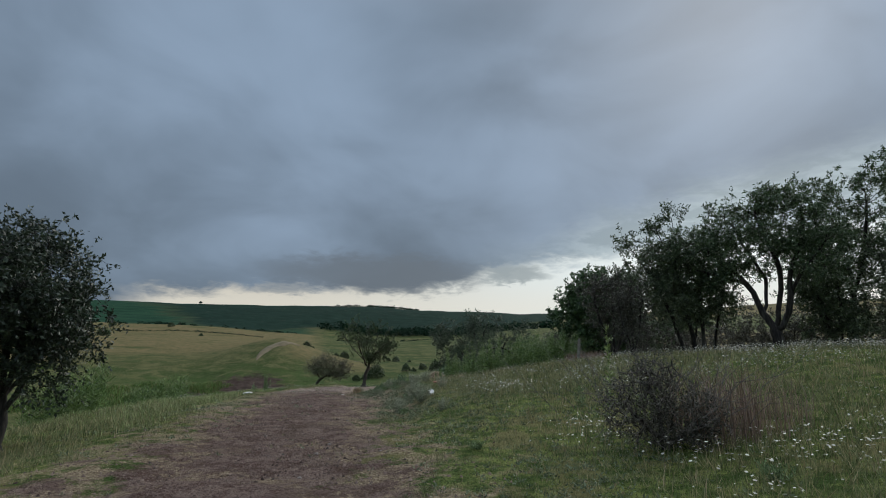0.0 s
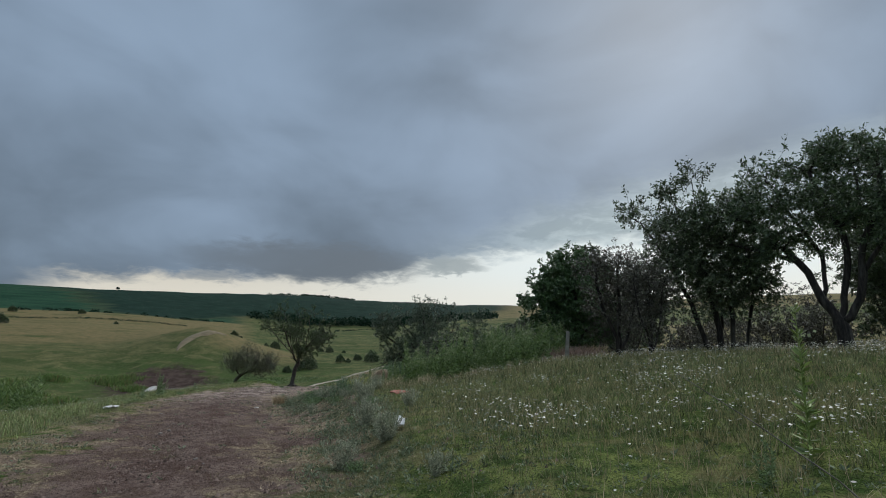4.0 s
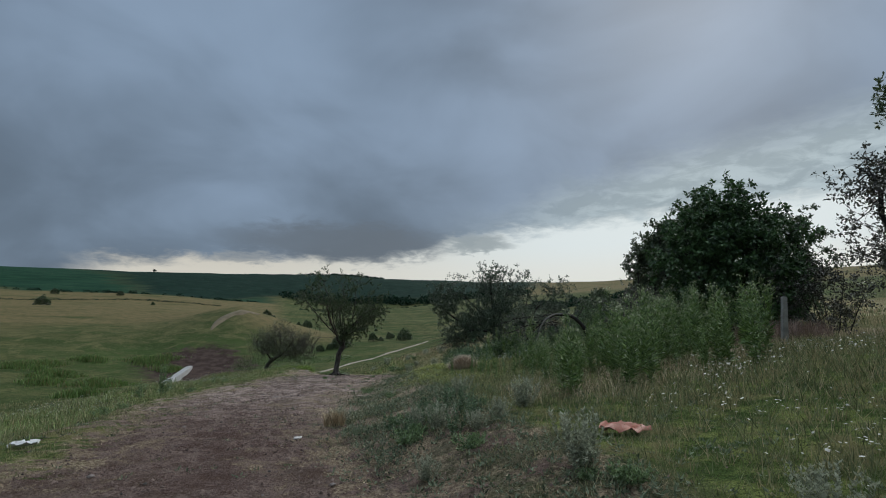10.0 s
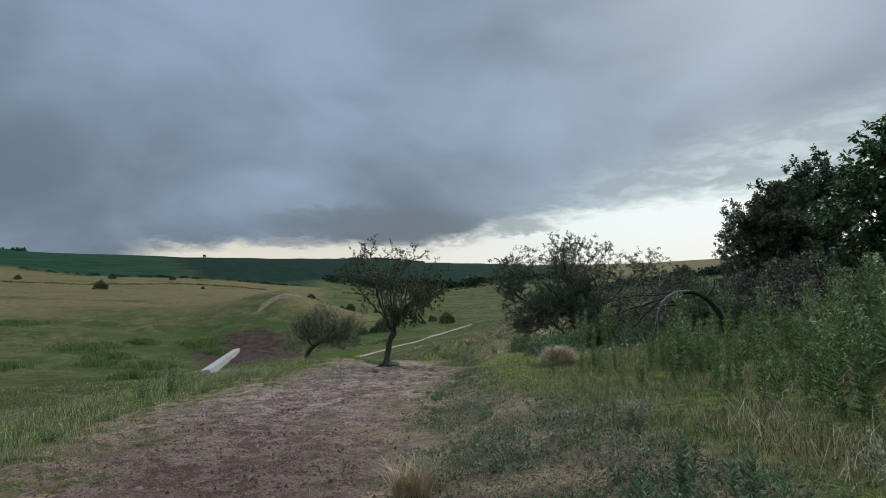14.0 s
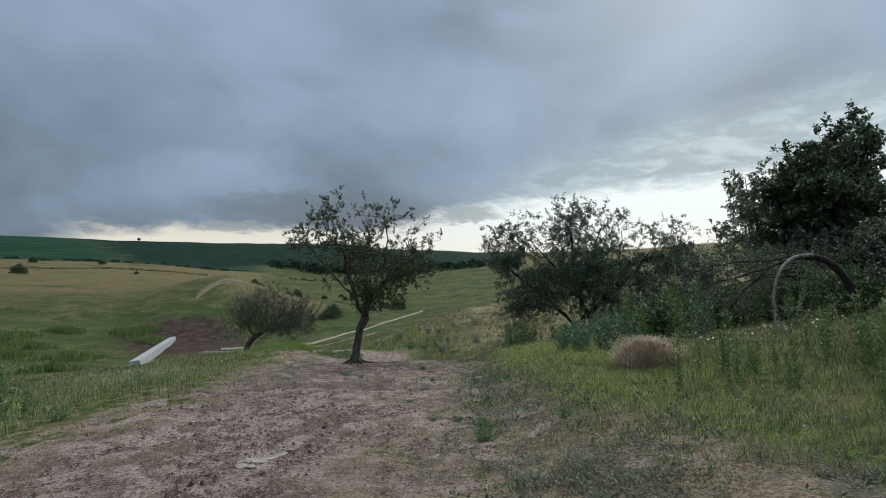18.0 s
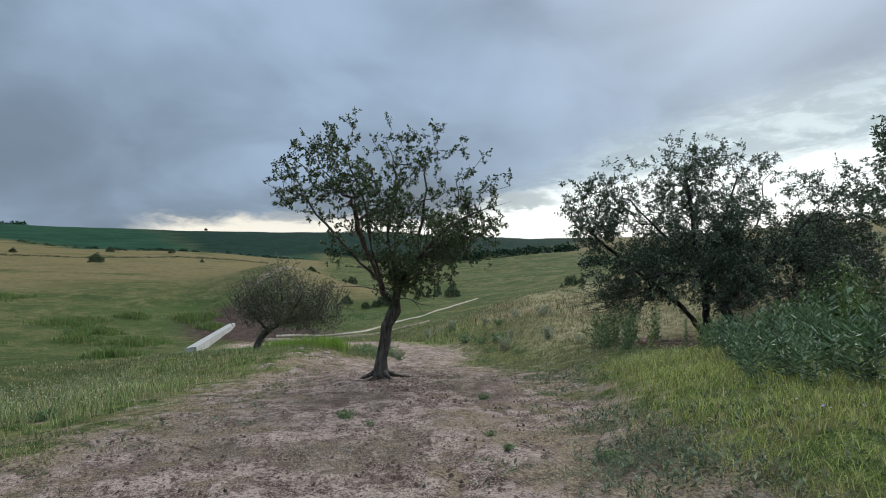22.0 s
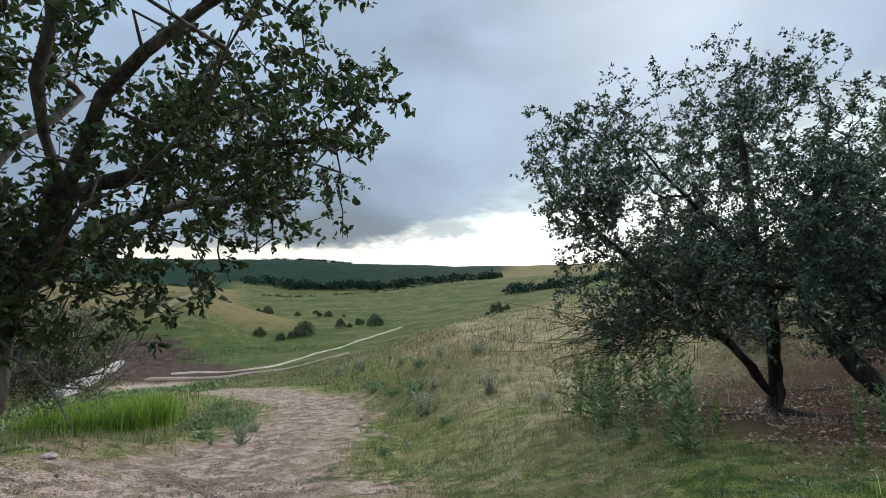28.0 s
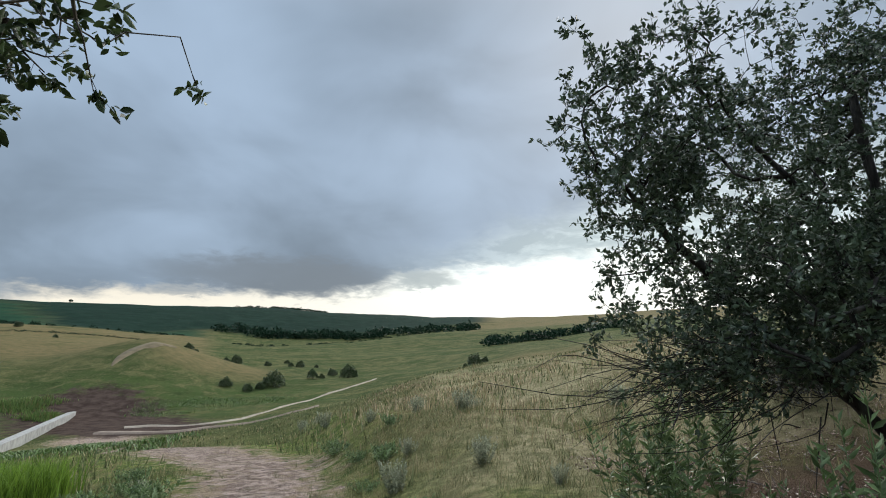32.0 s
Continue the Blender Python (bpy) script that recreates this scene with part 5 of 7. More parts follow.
def broken_tree():
    ob = thing("broken_tree", "broken dark tree arched over, one pale stripped limb touching the ground", "dead tree", 3.82, 36.6)
    low = float(land(1.85, 36.1)) - float(land(3.82, 36.6))
    trunk = spline([(0, 0, -0.1), (-0.02, 0, 0.3), (-0.2, -0.05, 0.72), (-0.52, -0.1, 1.06), (-0.85, -0.15, 1.2), (-1.1, -0.2, 1.2)], 20)
    part_np("trunk", *tube(trunk, 0.09 + 0.02 * np.sin(np.arange(20) * 1.9) * 0.4 - np.linspace(0, 0.04, 20), 10), BARK_DARK, ob, "dark bent trunk", True)
    limb = spline([(-0.98, -0.2, 1.24), (-1.4, -0.3, 1.18), (-1.75, -0.42, 0.92), (-1.93, -0.5, 0.5), (-1.9, -0.48, 0.25), (-1.98, -0.52, low - 0.05)], 22)
    part_np("pale_limb", *tube(limb, np.linspace(0.038, 0.014, 22), 8), BARK_PALE, ob, "bleached arching limb", True)
    for line, r in ([[(-1.93, -0.5, 0.5), (-2.0, -0.6, 0.3), (-1.8, -0.65, low)], 0.012], [[(-1.9, -0.5, 0.35), (-1.7, -0.55, 0.2), (-1.6, -0.6, 0.1)], 0.009], [[(-0.9, -0.15, 1.2), (-0.75, -0.3, 0.8), (-0.9, -0.35, 0.5)], 0.014],
                    [[(-1.5, -0.32, 1.1), (-1.3, -0.4, 0.7), (-1.35, -0.45, 0.4)], 0.012], [[(-0.5, -0.1, 1.05), (-0.3, -0.2, 1.4), (-0.35, -0.2, 1.75)], 0.016]):
        part_np("dead_branch", *tube(spline(line, 8), np.linspace(r, r * 0.3, 8), 5), BARK_PALE if r < 0.013 else BARK_DARK, ob, "bare hanging branch")
    stems = [[(-1.1, -0.15, 1.2), (-1.8, 0.0, 1.15), (-2.6, 0.1, 1.05), (-3.3, 0.2, 0.85)], [(-1.3, -0.1, 1.18), (-1.9, 0.4, 0.9), (-2.7, 0.7, 0.6), (-3.4, 0.8, 0.4)],
             [(-1.2, -0.1, 1.2), (-1.7, 0.3, 1.5), (-2.3, 0.5, 1.6)], [(-1.5, 0.1, 1.1), (-2.0, 0.2, 0.6), (-2.4, 0.3, 0.15)], [(-1.0, 0, 1.15), (-1.3, 0.8, 1.2), (-2.0, 1.3, 1.2)]]
    lobes = [(-2.4, 0.3, 0.9, 1.0, 0.7, 0.4), (-2.0, 0.4, 0.45, 0.8, 0.6, 0.45), (-2.9, 0.5, 0.65, 0.7, 0.6, 0.35), (-1.9, 0.7, 1.3, 0.8, 0.7, 0.35), (-1.3, 0.5, 0.7, 0.6, 0.5, 0.6)]
    pos, par, tips = grow(112, stems, lobes, 620, 0.16, 0.2, -0.3)
    stout, thin, _ = skeleton_mesh(pos, par, 0.0032, 0.42, 0.012)
    if stout:
        tagged(part_np("limb_tangle", *join(stout), BARK_DARK, ob, smooth=True), kind="stuff")
    tagged(part_np("twig_tangle", *join(thin), TWIG_DEAD, ob, "tangle of bare grey twigs"), kind="stuff")
    top = np.array([t for t in tips if pos[t, 2] > 1.0])
    tagged(part_np("sparse_foliage", *leaves_on(113, pos, par, top, 8, 0.05, 0.05)[0], LEAF_DARK, ob), kind="stuff")
    for k in range(5):  # long bare laterals
        a = pos[int(tips[k * 37])] * (1, 1, 0.8)
        part_np("dead_branch", *tube(spline([(-1.2, -0.1, 1.1 - 0.08 * k), a * 0.5 + np.array([-0.6, 0, 0.5]), a + (-0.3, -0.2, -0.05)], 9), np.linspace(0.02, 0.004, 9), 5), BARK_DARK, ob, "bare hanging branch")


round_tree("thicket_tree", "tall dense dark tree behind the walnut", 12.4, 48.5, 7.5, 5.4, BARK_DARK, LEAF_DARK, 98, 1700, 30, 0.17, 0.1, "thicket behind the hollow", stems_n=5, spread=0.11, flat=0.4, lobes_n=16, base=0.2, droop=0.4)


def dead_bush():
    ob = thing("dead_bush", "dark heap of dead interlaced twigs in long grass", "dead bush", 3.85, 12.0)
    lobes = [(-0.3, 0, 0.55, 0.5, 0.45, 0.45), (0.25, 0.1, 0.5, 0.5, 0.42, 0.42), (-0.1, 0, 0.95, 0.4, 0.36, 0.25), (0.55, 0, 0.35, 0.35, 0.35, 0.3), (-0.2, 0, 0.18, 0.6, 0.5, 0.16), (0.4, 0, 0.15, 0.5, 0.45, 0.14)]
    pos, par, tips = grow(122, [[(0, 0, 0), (0.1, 0, 0.3)], [(0, 0, 0.05), (-0.4, 0.1, 0.5)], [(0, 0, 0.05), (0.4, -0.1, 0.4)], [(0, 0, 0.05), (-0.1, 0.1, 0.8)]], lobes, 1900, 0.1, 0.4, 0.1)
    stout, thin, _ = skeleton_mesh(pos, par, 0.0034, 0.42, 0.01)
    if stout:
        tagged(part_np("stem_tangle", *join(stout), BARK, ob), kind="stuff")
    tagged(part_np("twig_tangle", *join(thin), TWIG_DEAD, ob, "interlaced grey-brown twigs"), kind="stuff")
    rng = np.random.default_rng(121)
    spray = []
    for k in range(150):
        a = np.array([rng.normal(0, 0.4), rng.normal(0, 0.35), rng.uniform(0.2, 0.8)])
        d = np.array([a[0] * 0.6, a[1] * 0.6, rng.uniform(0.1, 0.5)]) + rng.normal(0, 0.2, 3)
        spray.append(tube(spline([a, a + d * 0.5 + rng.normal(0, 0.06, 3), a + d], 5), np.linspace(0.005, 0.002, 5), 3))
    tagged(part_np("twig_spray", *join(spray), TWIG_DEAD, ob, "pale bare twigs standing out of the heap"), kind="stuff")
    tagged(part_np("dry_foliage", *leaves_on(124, pos, par, tips[:1300], 5, 0.034, 0.03, spray=0.08)[0], LEAF_PLUM, ob), kind="stuff")
    return ob


broken_tree()
dead_bush()


def fallen_branch(seed, x, y, turn, length):
    """A dry branch with a few side twigs, lying on the litter."""
    rng = np.random.default_rng(seed)
    ob = thing("fallen_branch", "dry grey branch lying on the leaf litter", "branch", x, y, group="fallen branches under the tree")
    c, s = math.cos(radians(turn)), math.sin(radians(turn))

    def ground(px, py, up):
        return (px, py, float(land(x + px, y + py)) - ob.location.z + up)

    line = [ground(length * t * c + rng.normal(0, 0.04), length * t * s + rng.normal(0, 0.04), 0.02 + rng.uniform(0, 0.05)) for t in (0, 0.33, 0.66, 1)]
    p = spline(line, 10)
    part_np("stem", *tube(p, np.linspace(0.016, 0.005, 10), 6), TWIG_DEAD, ob, smooth=True)
    for k in range(6):
        q = p[2 + k]
        d = rng.normal(0, 0.16, 3) + np.array([c * 0.2, s * 0.2, 0.06])
        part_np("twig", *tube(spline([q, q + d * 0.5, q + d + (0, 0, -0.03)], 5), np.linspace(0.006, 0.002, 5), 4), TWIG_DEAD, ob)


for k, (x, y, a, l) in enumerate([(0.6, 47.6, 20, 1.2), (2.6, 46.4, 160, 1.0), (3.4, 47.4, 40, 1.3), (1.2, 48.8, 100, 0.9), (4.2, 46.6, 10, 1.1), (2.2, 49.0, 70, 1.2), (3.6, 48.6, 140, 1.0), (0.2, 46.6, 330, 0.9), (5.0, 47.8, 80, 1.2), (2.9, 45.6, 200, 0.8)]):
    fallen_branch(900 + k, x, y, a, l)


def leaf_litter():
    xy = scatter(921, -0.6, 8.5, 43.8, 52, 17000)
    rng = np.random.default_rng(922)
    keep = fnoise(xy[:, 0] / 1.1, xy[:, 1] / 1.1, 95, 3) > -0.15
    xy = xy[keep]
    n = len(xy)
    at = np.column_stack([xy, land(xy[:, 0], xy[:, 1]) + rng.uniform(0.002, 0.02, n)])
    way = rng.normal(size=(n, 3)) * (1, 1, 0.25)
    l = rng.uniform(0.03, 0.07, n)
    solo("leaf_litter", *leaf_fan(rng, at, way, l, l * 0.6, 0.2), STRAW_RED, "brown fallen leaves under the leaning tree", "leaf litter", "stuff")


leaf_litter()

# ---- grass, flowers and weeds ----
def zone(xy):
    x, y = xy[:, 0], xy[:, 1]
    u = x - np.interp(y, *PATH_X)
    return x, y, u, np.maximum(along(x, y, DIRT), 0.41 * step01(0, 0.7, along(x, y, SIDE)))


def grow_grass():
    # short and middling turf over the whole near ground, in tufts
    mid = np.concatenate([scatter(201, -15, 13, 3, 60, 72000), scatter(205, -9, 8, 4, 48, 62000)])
    x, y, u, dirt = zone(mid)
    patch = fnoise(x / 1.3, y / 1.3, 61, 3)
    rim = dirt + 0.35 * fnoise(x / 0.6, y / 0.6, 63, 2)
    p = np.clip((0.47 - rim) / 0.18, 0.012, 1) * np.clip(1.2 - np.abs(u) / 14, 0.15, 1) * np.clip(0.7 + 0.9 * patch, 0.12, 1)
    p = p * np.where((y > 42.3) & (x > -0.4 + 0.4 * np.maximum(0, 45 - y)) & (y < 53), 0.08, 1)
    mid = mid[chance(202, p)]
    rng = np.random.default_rng(203)
    xy = np.repeat(mid, 9, 0) + rng.normal(0, 0.045, (9 * len(mid), 2))
    size = np.repeat(rng.uniform(0.4, 1.7, len(mid)), 9)
    x, y, u, dirt = zone(xy)
    tall = 0.045 + 0.070 * step01(1.6, 4.5, u) * (1 - step01(33, 40, y)) + 0.05 * step01(2.5, 6, -u) + 0.08 * step01(44, 50, y)
    h = tall * size * rng.uniform(0.6, 1.35, len(x))
    w = 0.0028 + 0.0024 * step01(3, 9, np.abs(u)) + 0.0015 * step01(50, 60, y) + 0.006 * h
    solo("meadow_turf", *spikes(204, xy, h, w, 0.8), GRASS, "short green meadow turf with dry blades", "grass", "stuff")
    # long fresh grass beside the path near the fruit tree
    xy = scatter(211, -5, 4.5, 30, 46, 330000)
    x, y, u, dirt = zone(xy)
    p = np.clip((0.45 - dirt) / 0.15, 0, 1) * step01(0.8 + 0.6 * (1 - step01(33, 38, y)), 2.2, u) * (1 - step01(4.2, 6, u)) * step01(30, 34, y) * (1 - step01(39.5, 43.5, y + 0.7 * np.maximum(0, x + 0.6))) * np.clip(0.7 + fnoise(x / 0.9, y / 0.9, 65, 2), 0.1, 1)
    xy = xy[chance(212, p)]
    rng = np.random.default_rng(213)
    solo("fresh_grass", *blades(214, xy, rng.uniform(0.05, 0.18, len(xy)) * (0.7 + 0.4 * step01(35, 39, xy[:, 1])), rng.uniform(0.0017, 0.0034, len(xy)), 0.8), GRASS_BRIGHT, "long yellow-green grass beside the path", "grass", "stuff")
    # fresh long grass on the bank beyond the path
    xy = scatter(215, -16, -4, 14, 48, 120000)
    x, y, u, dirt = zone(xy)
    p = np.clip((0.40 - dirt) / 0.14, 0, 1) * (0.25 + 0.75 * step01(16, 20, y)) * step01(2.6, 3.6, -u) * (1 - step01(7.5, 9.5, -u)) * np.clip(0.55 + 1.1 * fnoise(x / 1.1, y / 1.1, 66, 3), 0.06, 1)
    xy = xy[chance(216, p)]
    rng = np.random.default_rng(217)
    solo("bank_grass", *blades(218, xy, rng.uniform(0.07, 0.24, len(xy)), rng.uniform(0.003, 0.006, len(xy)), 0.6), GRASS_BANK, "fresh green grass along the bank above the valley", "grass", "stuff")
    # straw litter and short dry stubble on the half-overgrown side of the path
    xy = scatter(235, -7, 3, 14, 41, 120000)
    x, y, u, dirt = zone(xy)
    p = step01(0.2, 0.45, along(x, y, SIDE)) * np.clip((0.56 - along(x, y, DIRT)) / 0.1, 0.05, 1) * np.clip(0.15 + 1.5 * fnoise(x / 0.6, y / 0.6, 70, 3), 0, 1) * 0.75
    xy = xy[chance(236, p)]
    rng = np.random.default_rng(237)
    solo("side_straw", *spikes(238, xy, rng.uniform(0.006, 0.045, len(xy)), rng.uniform(0.002, 0.005, len(xy)), 2.6), GRASS_DRY, "pale straw litter beside the path", "straw", "stuff")
    # straw-coloured stalks in the meadow and on the slope
    xy = scatter(221, -14, 14, 4, 66, 90000)
    x, y, u, dirt = zone(xy)
    p = np.clip((0.5 - dirt) / 0.2, 0, 1) * (0.8 * step01(1.5 + 2.5 * step01(19, 23, y), 4 + 2 * step01(19, 23, y), u) + 0.12 * step01(3, 6, -u) + 0.75 * step01(46, 52, y) * step01(0.5, 3, u)) * np.clip(0.5 + 1.4 * fnoise(x / 2.2, y / 2.2, 67, 3), 0.05, 1)
    xy = xy[chance(222, p)]
    under = (xy[:, 1] > 43.6) & (xy[:, 1] < 54) & (xy[:, 0] > -0.4)
    brown, xy = xy[under], xy[~under]
    rng = np.random.default_rng(229)
    solo("reddish_straw", *blades(230, brown, rng.uniform(0.08, 0.26, len(brown)), rng.uniform(0.002, 0.005, len(brown)), 1.1), STRAW_RED, "reddish dry straw on the slope under the tree", "grass", "stuff")
    rng = np.random.default_rng(223)
    solo("dry_stalks", *blades(224, xy, rng.uniform(0.08, 0.25, len(xy)), rng.uniform(0.0015, 0.004, len(xy)), 0.45), GRASS_DRY, "straw-coloured dry grass stalks", "grass", "stuff")
    # dry straw round the feet of the tall weeds
    xy = scatter(225, -0.5, 8.5, 24.0, 35.5, 34000)
    x, y = xy[:, 0], xy[:, 1]
    keep = chance(226, np.clip(1 - np.abs(y - 26.3 - 0.34 * x) / 2.2, 0, 1) * np.clip(0.5 + 1.3 * fnoise(x / 0.8, y / 0.8, 68, 2), 0, 1))
    xy = xy[keep]
    rng = np.random.default_rng(227)
    solo("stand_straw", *blades(228, xy, rng.uniform(0.1, 0.42, len(xy)), rng.uniform(0.0016, 0.0034, len(xy)), 1.2), GRASS_DRY, "dry straw round the feet of the tall weeds", "grass", "stuff")
    # trampled straw lying along the rim of the path
    xy = scatter(231, -12, 4, 6, 50, 420000)
    x, y, u, dirt = zone(xy)
    p = np.clip(1 - np.abs(dirt - 0.46) / 0.2, 0, 1) * np.clip(0.38 + 1.6 * fnoise(x / 1.3, y / 1.3, 69, 3), 0.04, 1) * (0.8 + 0.4 * (u < 0))
    xy = xy[chance(232, p * 0.8)]
    rng = np.random.default_rng(233)
    solo("trampled_straw", *spikes(234, xy, rng.uniform(0.008, 0.03, len(xy)), rng.uniform(0.0025, 0.006, len(xy)), 3.0), GRASS_DRY, "trampled pale straw at the path's rim", "straw", "stuff")
    # the bright sedge by the grey bush
    rng = np.random.default_rng(241)
    a, r = rng.uniform(0, 2 * np.pi, 7000), np.sqrt(rng.uniform(0, 1, 7000)) * rng.uniform(0.8, 1.15, 7000)
    xy = np.column_stack([-12.6 + 1.9 * r * np.cos(a), 55.0 + 1.5 * r * np.sin(a)])
    solo("sedge_clump", *blades(242, xy, rng.uniform(0.75, 1.5, 7000) * (1.1 - 0.25 * r), rng.uniform(0.008, 0.016, 7000), 0.45), GRASS_LUSH, "bright green clump of tall sedge below the bend", "sedge", "stuff")
    # coarse tufts down the slopes, out to the valley
    xy = scatter(251, -75, 55, 30, 125, 150000)
    x, y, u, dirt = zone(xy)
    r = np.hypot(x + 4, y - 36)
    keep = chance(252, np.clip((0.4 - dirt) / 0.2, 0, 1) * step01(14, 24, r) * np.clip(0.45 + 1.3 * fnoise(x / 3.5, y / 3.5, 71, 3), 0.02, 1) * np.clip(1.3 - r / 90, 0.1, 1))
    xy, r = xy[keep], r[keep]
    rng = np.random.default_rng(253)
    solo("slope_grass", *spikes(254, xy, rng.uniform(0.15, 0.45, len(xy)), 0.008 + 0.0007 * r, 0.5), GRASS, "coarse grass on the slopes below the path", "grass", "stuff")
    xy = scatter(261, -6, 40, 48, 110, 42000)
    x, y, u, dirt = zone(xy)
    r = np.hypot(x + 4, y - 36)
    keep = chance(262, np.clip((0.35 - dirt) / 0.2, 0, 1) * step01(1.5, 5, u) * np.clip(0.3 + 1.2 * fnoise(x / 3.0, y / 3.0, 73, 3), 0.02, 1))
    xy, r = xy[keep], r[keep]
    rng = np.random.default_rng(263)
    solo("slope_straw", *blades(264, xy, rng.uniform(0.2, 0.45, len(xy)), 0.004 + 0.0004 * r, 0.5), GRASS_DRY, "dry straw grass on the hillside", "grass", "stuff")


def flower_heads(name, seed, xy, height, size, mat, label):
    """Small umbels: a domed fan of six petals on a thin stalk."""
    rng = np.random.default_rng(seed)
    n = len(xy)
    z = land(xy[:, 0], xy[:, 1])
    lean = rng.normal(0, 0.12, (n, 2)) * height[:, None]
    top = np.column_stack([xy + lean, z + height])
    tilt = rng.normal(0, 0.25, (n, 2))
    ang = np.arange(6) * np.pi / 3
    ring = np.stack([np.cos(ang), np.sin(ang)], 1)[None] * size[:, None, None] * rng.uniform(0.7, 1.15, (n, 6, 1))
    rz = (ring * tilt[:, None]).sum(-1) - size[:, None] * 0.2
    v = np.concatenate([top[:, None], np.concatenate([top[:, None, :2] + ring, (top[:, None, 2] + rz)[..., None]], -1)], 1).reshape(-1, 3)
    i = np.arange(n)[:, None] * 7
    f = np.concatenate([i + [0, 1 + k, 1 + (k + 1) % 6] for k in range(6)])
    solo(name, v, f, mat, label, "flowers", "stuff")
    foot = np.column_stack([xy, z])
    side = np.array([0.003, 0.001, 0])
    sv = np.stack([foot - side, foot + side, top], 1).reshape(-1, 3)
    return sv, np.arange(3 * n).reshape(-1, 3)


def sow_flowers():
    rng = np.random.default_rng(301)
    xy = scatter(302, 0.5, 17, 5, 30, 76000)
    x, y, u, dirt = zone(xy)
    xy = xy[chance(303, step01(0, 1.6, u - 2.0 - 0.8 * step01(17, 22, y)) * (1 - step01(24, 27, y - 0.15 * x)) * np.clip(0.06 + 0.22 * step01(15, 18, y) + 2.2 * fnoise(x / 1.6, y / 1.6, 75, 3), 0.03, 1) * 0.7)]
    n = len(xy)
    stalks = [flower_heads("yarrow_flowers", 304, xy, rng.uniform(0.10, 0.26, n), rng.uniform(0.007, 0.021, n), PETAL, "scattered white yarrow in the meadow")]
    xy = scatter(305, -1.5, 5, 33, 39, 260)
    stalks.append(flower_heads("white_flowers", 306, xy[chance(307, step01(2.2, 3.4, zone(xy)[2]))], rng.uniform(0.3, 0.5, 260)[: chance(307, step01(2.2, 3.4, zone(xy)[2])).sum()], np.full(chance(307, step01(2.2, 3.4, zone(xy)[2])).sum(), 0.012), PETAL, "white flowers in the long grass"))
    xy = scatter(321, 0.1, 2.6, 35.2, 36.1, 95)
    stalks.append(flower_heads("daisies", 322, xy, rng.uniform(0.16, 0.34, 95), rng.uniform(0.016, 0.028, 95), PETAL, "white daisies along the edge of the long grass"))
    xy = scatter(308, -14, -6, 18, 46, 30000)
    x, y, u, dirt = zone(xy)
    xy = xy[chance(309, step01(4.4, 6.2, -u) * (1 - step01(8.5, 10, -u)) * np.clip(0.3 + fnoise(x / 2, y / 2, 77, 2), 0, 1))]
    n = len(xy)
    stalks.append(flower_heads("bank_flowers", 310, xy, rng.uniform(0.1, 0.24, n), rng.uniform(0.005, 0.011, n), PETAL, "tiny pale flowers along the bank"))
    xy = scatter(311, -2.6, 1.5, 28, 38, 130)
    stalks.append(flower_heads("chicory_flowers", 312, xy[zone(xy)[2] > 1.2], rng.uniform(0.12, 0.3, 130)[: int((zone(xy)[2] > 1.2).sum())], np.full(int((zone(xy)[2] > 1.2).sum()), 0.012), PETAL_BLUE, "blue chicory flowers in the grass"))
    solo("flower_stalks", *join(stalks), GRASS, "thin green flower stalks", "stalks", "stuff")


def weed(seed, height, spread, leaf_mat, name, label, category, stems=4, leaf=0.12, per=26, ratio=0.3, group="", bushy=0.5, crest=False):
    """A tall weed: upright stalks with rows of leaves, wide below and pointed at the top."""
    rng = np.random.default_rng(seed)
    ob = new(name)
    tagged(ob, label, category, group)
    pieces, at, way, size = [], [], [], []
    for k in range(stems):
        a = rng.uniform(0, 2 * np.pi)
        r = spread * rng.uniform(0.15, 1) * (0 if k == 0 else 1)
        h = height * rng.uniform(0.65, 1.0) if k else height
        foot = np.array([0.35 * r * math.cos(a), 0.35 * r * math.sin(a), -0.02])
        top = np.array([r * math.cos(a), r * math.sin(a), h])
        p = spline([foot, foot * 0.4 + top * 0.6 * (1, 1, 0.85), top], 8)
        pieces.append(tube(p, np.linspace(0.007, 0.002, 8) * (0.6 + height * 0.4) * (1 if height > 0.6 else 0.3), 4 if height > 0.6 else 3))
        t = rng.uniform(0.06, 1, per)
        q = np.stack([np.interp(t * 7, np.arange(8), p[:, c]) for c in range(3)], 1)
        b = rng.uniform(0, 2 * np.pi, per)
        at.append(q)
        way.append(np.stack([np.cos(b), np.sin(b), 0.2 + 0.9 * t + rng.normal(0, 0.2, per)], 1))
        size.append(leaf * (1.15 - bushy * t) * rng.uniform(0.6, 1.25, per))
    at, way, size = np.concatenate(at), np.concatenate(way), np.concatenate(size)
    fan = leaf_fan(rng, at, way, size, size * ratio, 0.3)
    if height > 0.6:
        for v, f in pieces:
            part_np("stalk", v, f, leaf_mat, ob)
    else:
        fan = join([fan, *pieces])
    tagged(part_np("foliage", *fan, leaf_mat, ob), kind="stuff")
    if crest:
        tops = np.array([v.reshape(-1, 4, 3)[-1].mean(0) for v, f in pieces])
        c = np.repeat(tops, 14, 0) + rng.normal(0, 1, (14 * len(tops), 3)) * (0.055, 0.055, 0.02)
        w = rng.normal(size=c.shape) + (0, 0, 0.8)
        l = rng.uniform(0.018, 0.042, len(c))
        tagged(part_np("flower_head", *leaf_fan(rng, c, w, l, l * 0.8, 0.2), UMBEL, ob, "pale green flower head"), kind="stuff")
    return ob


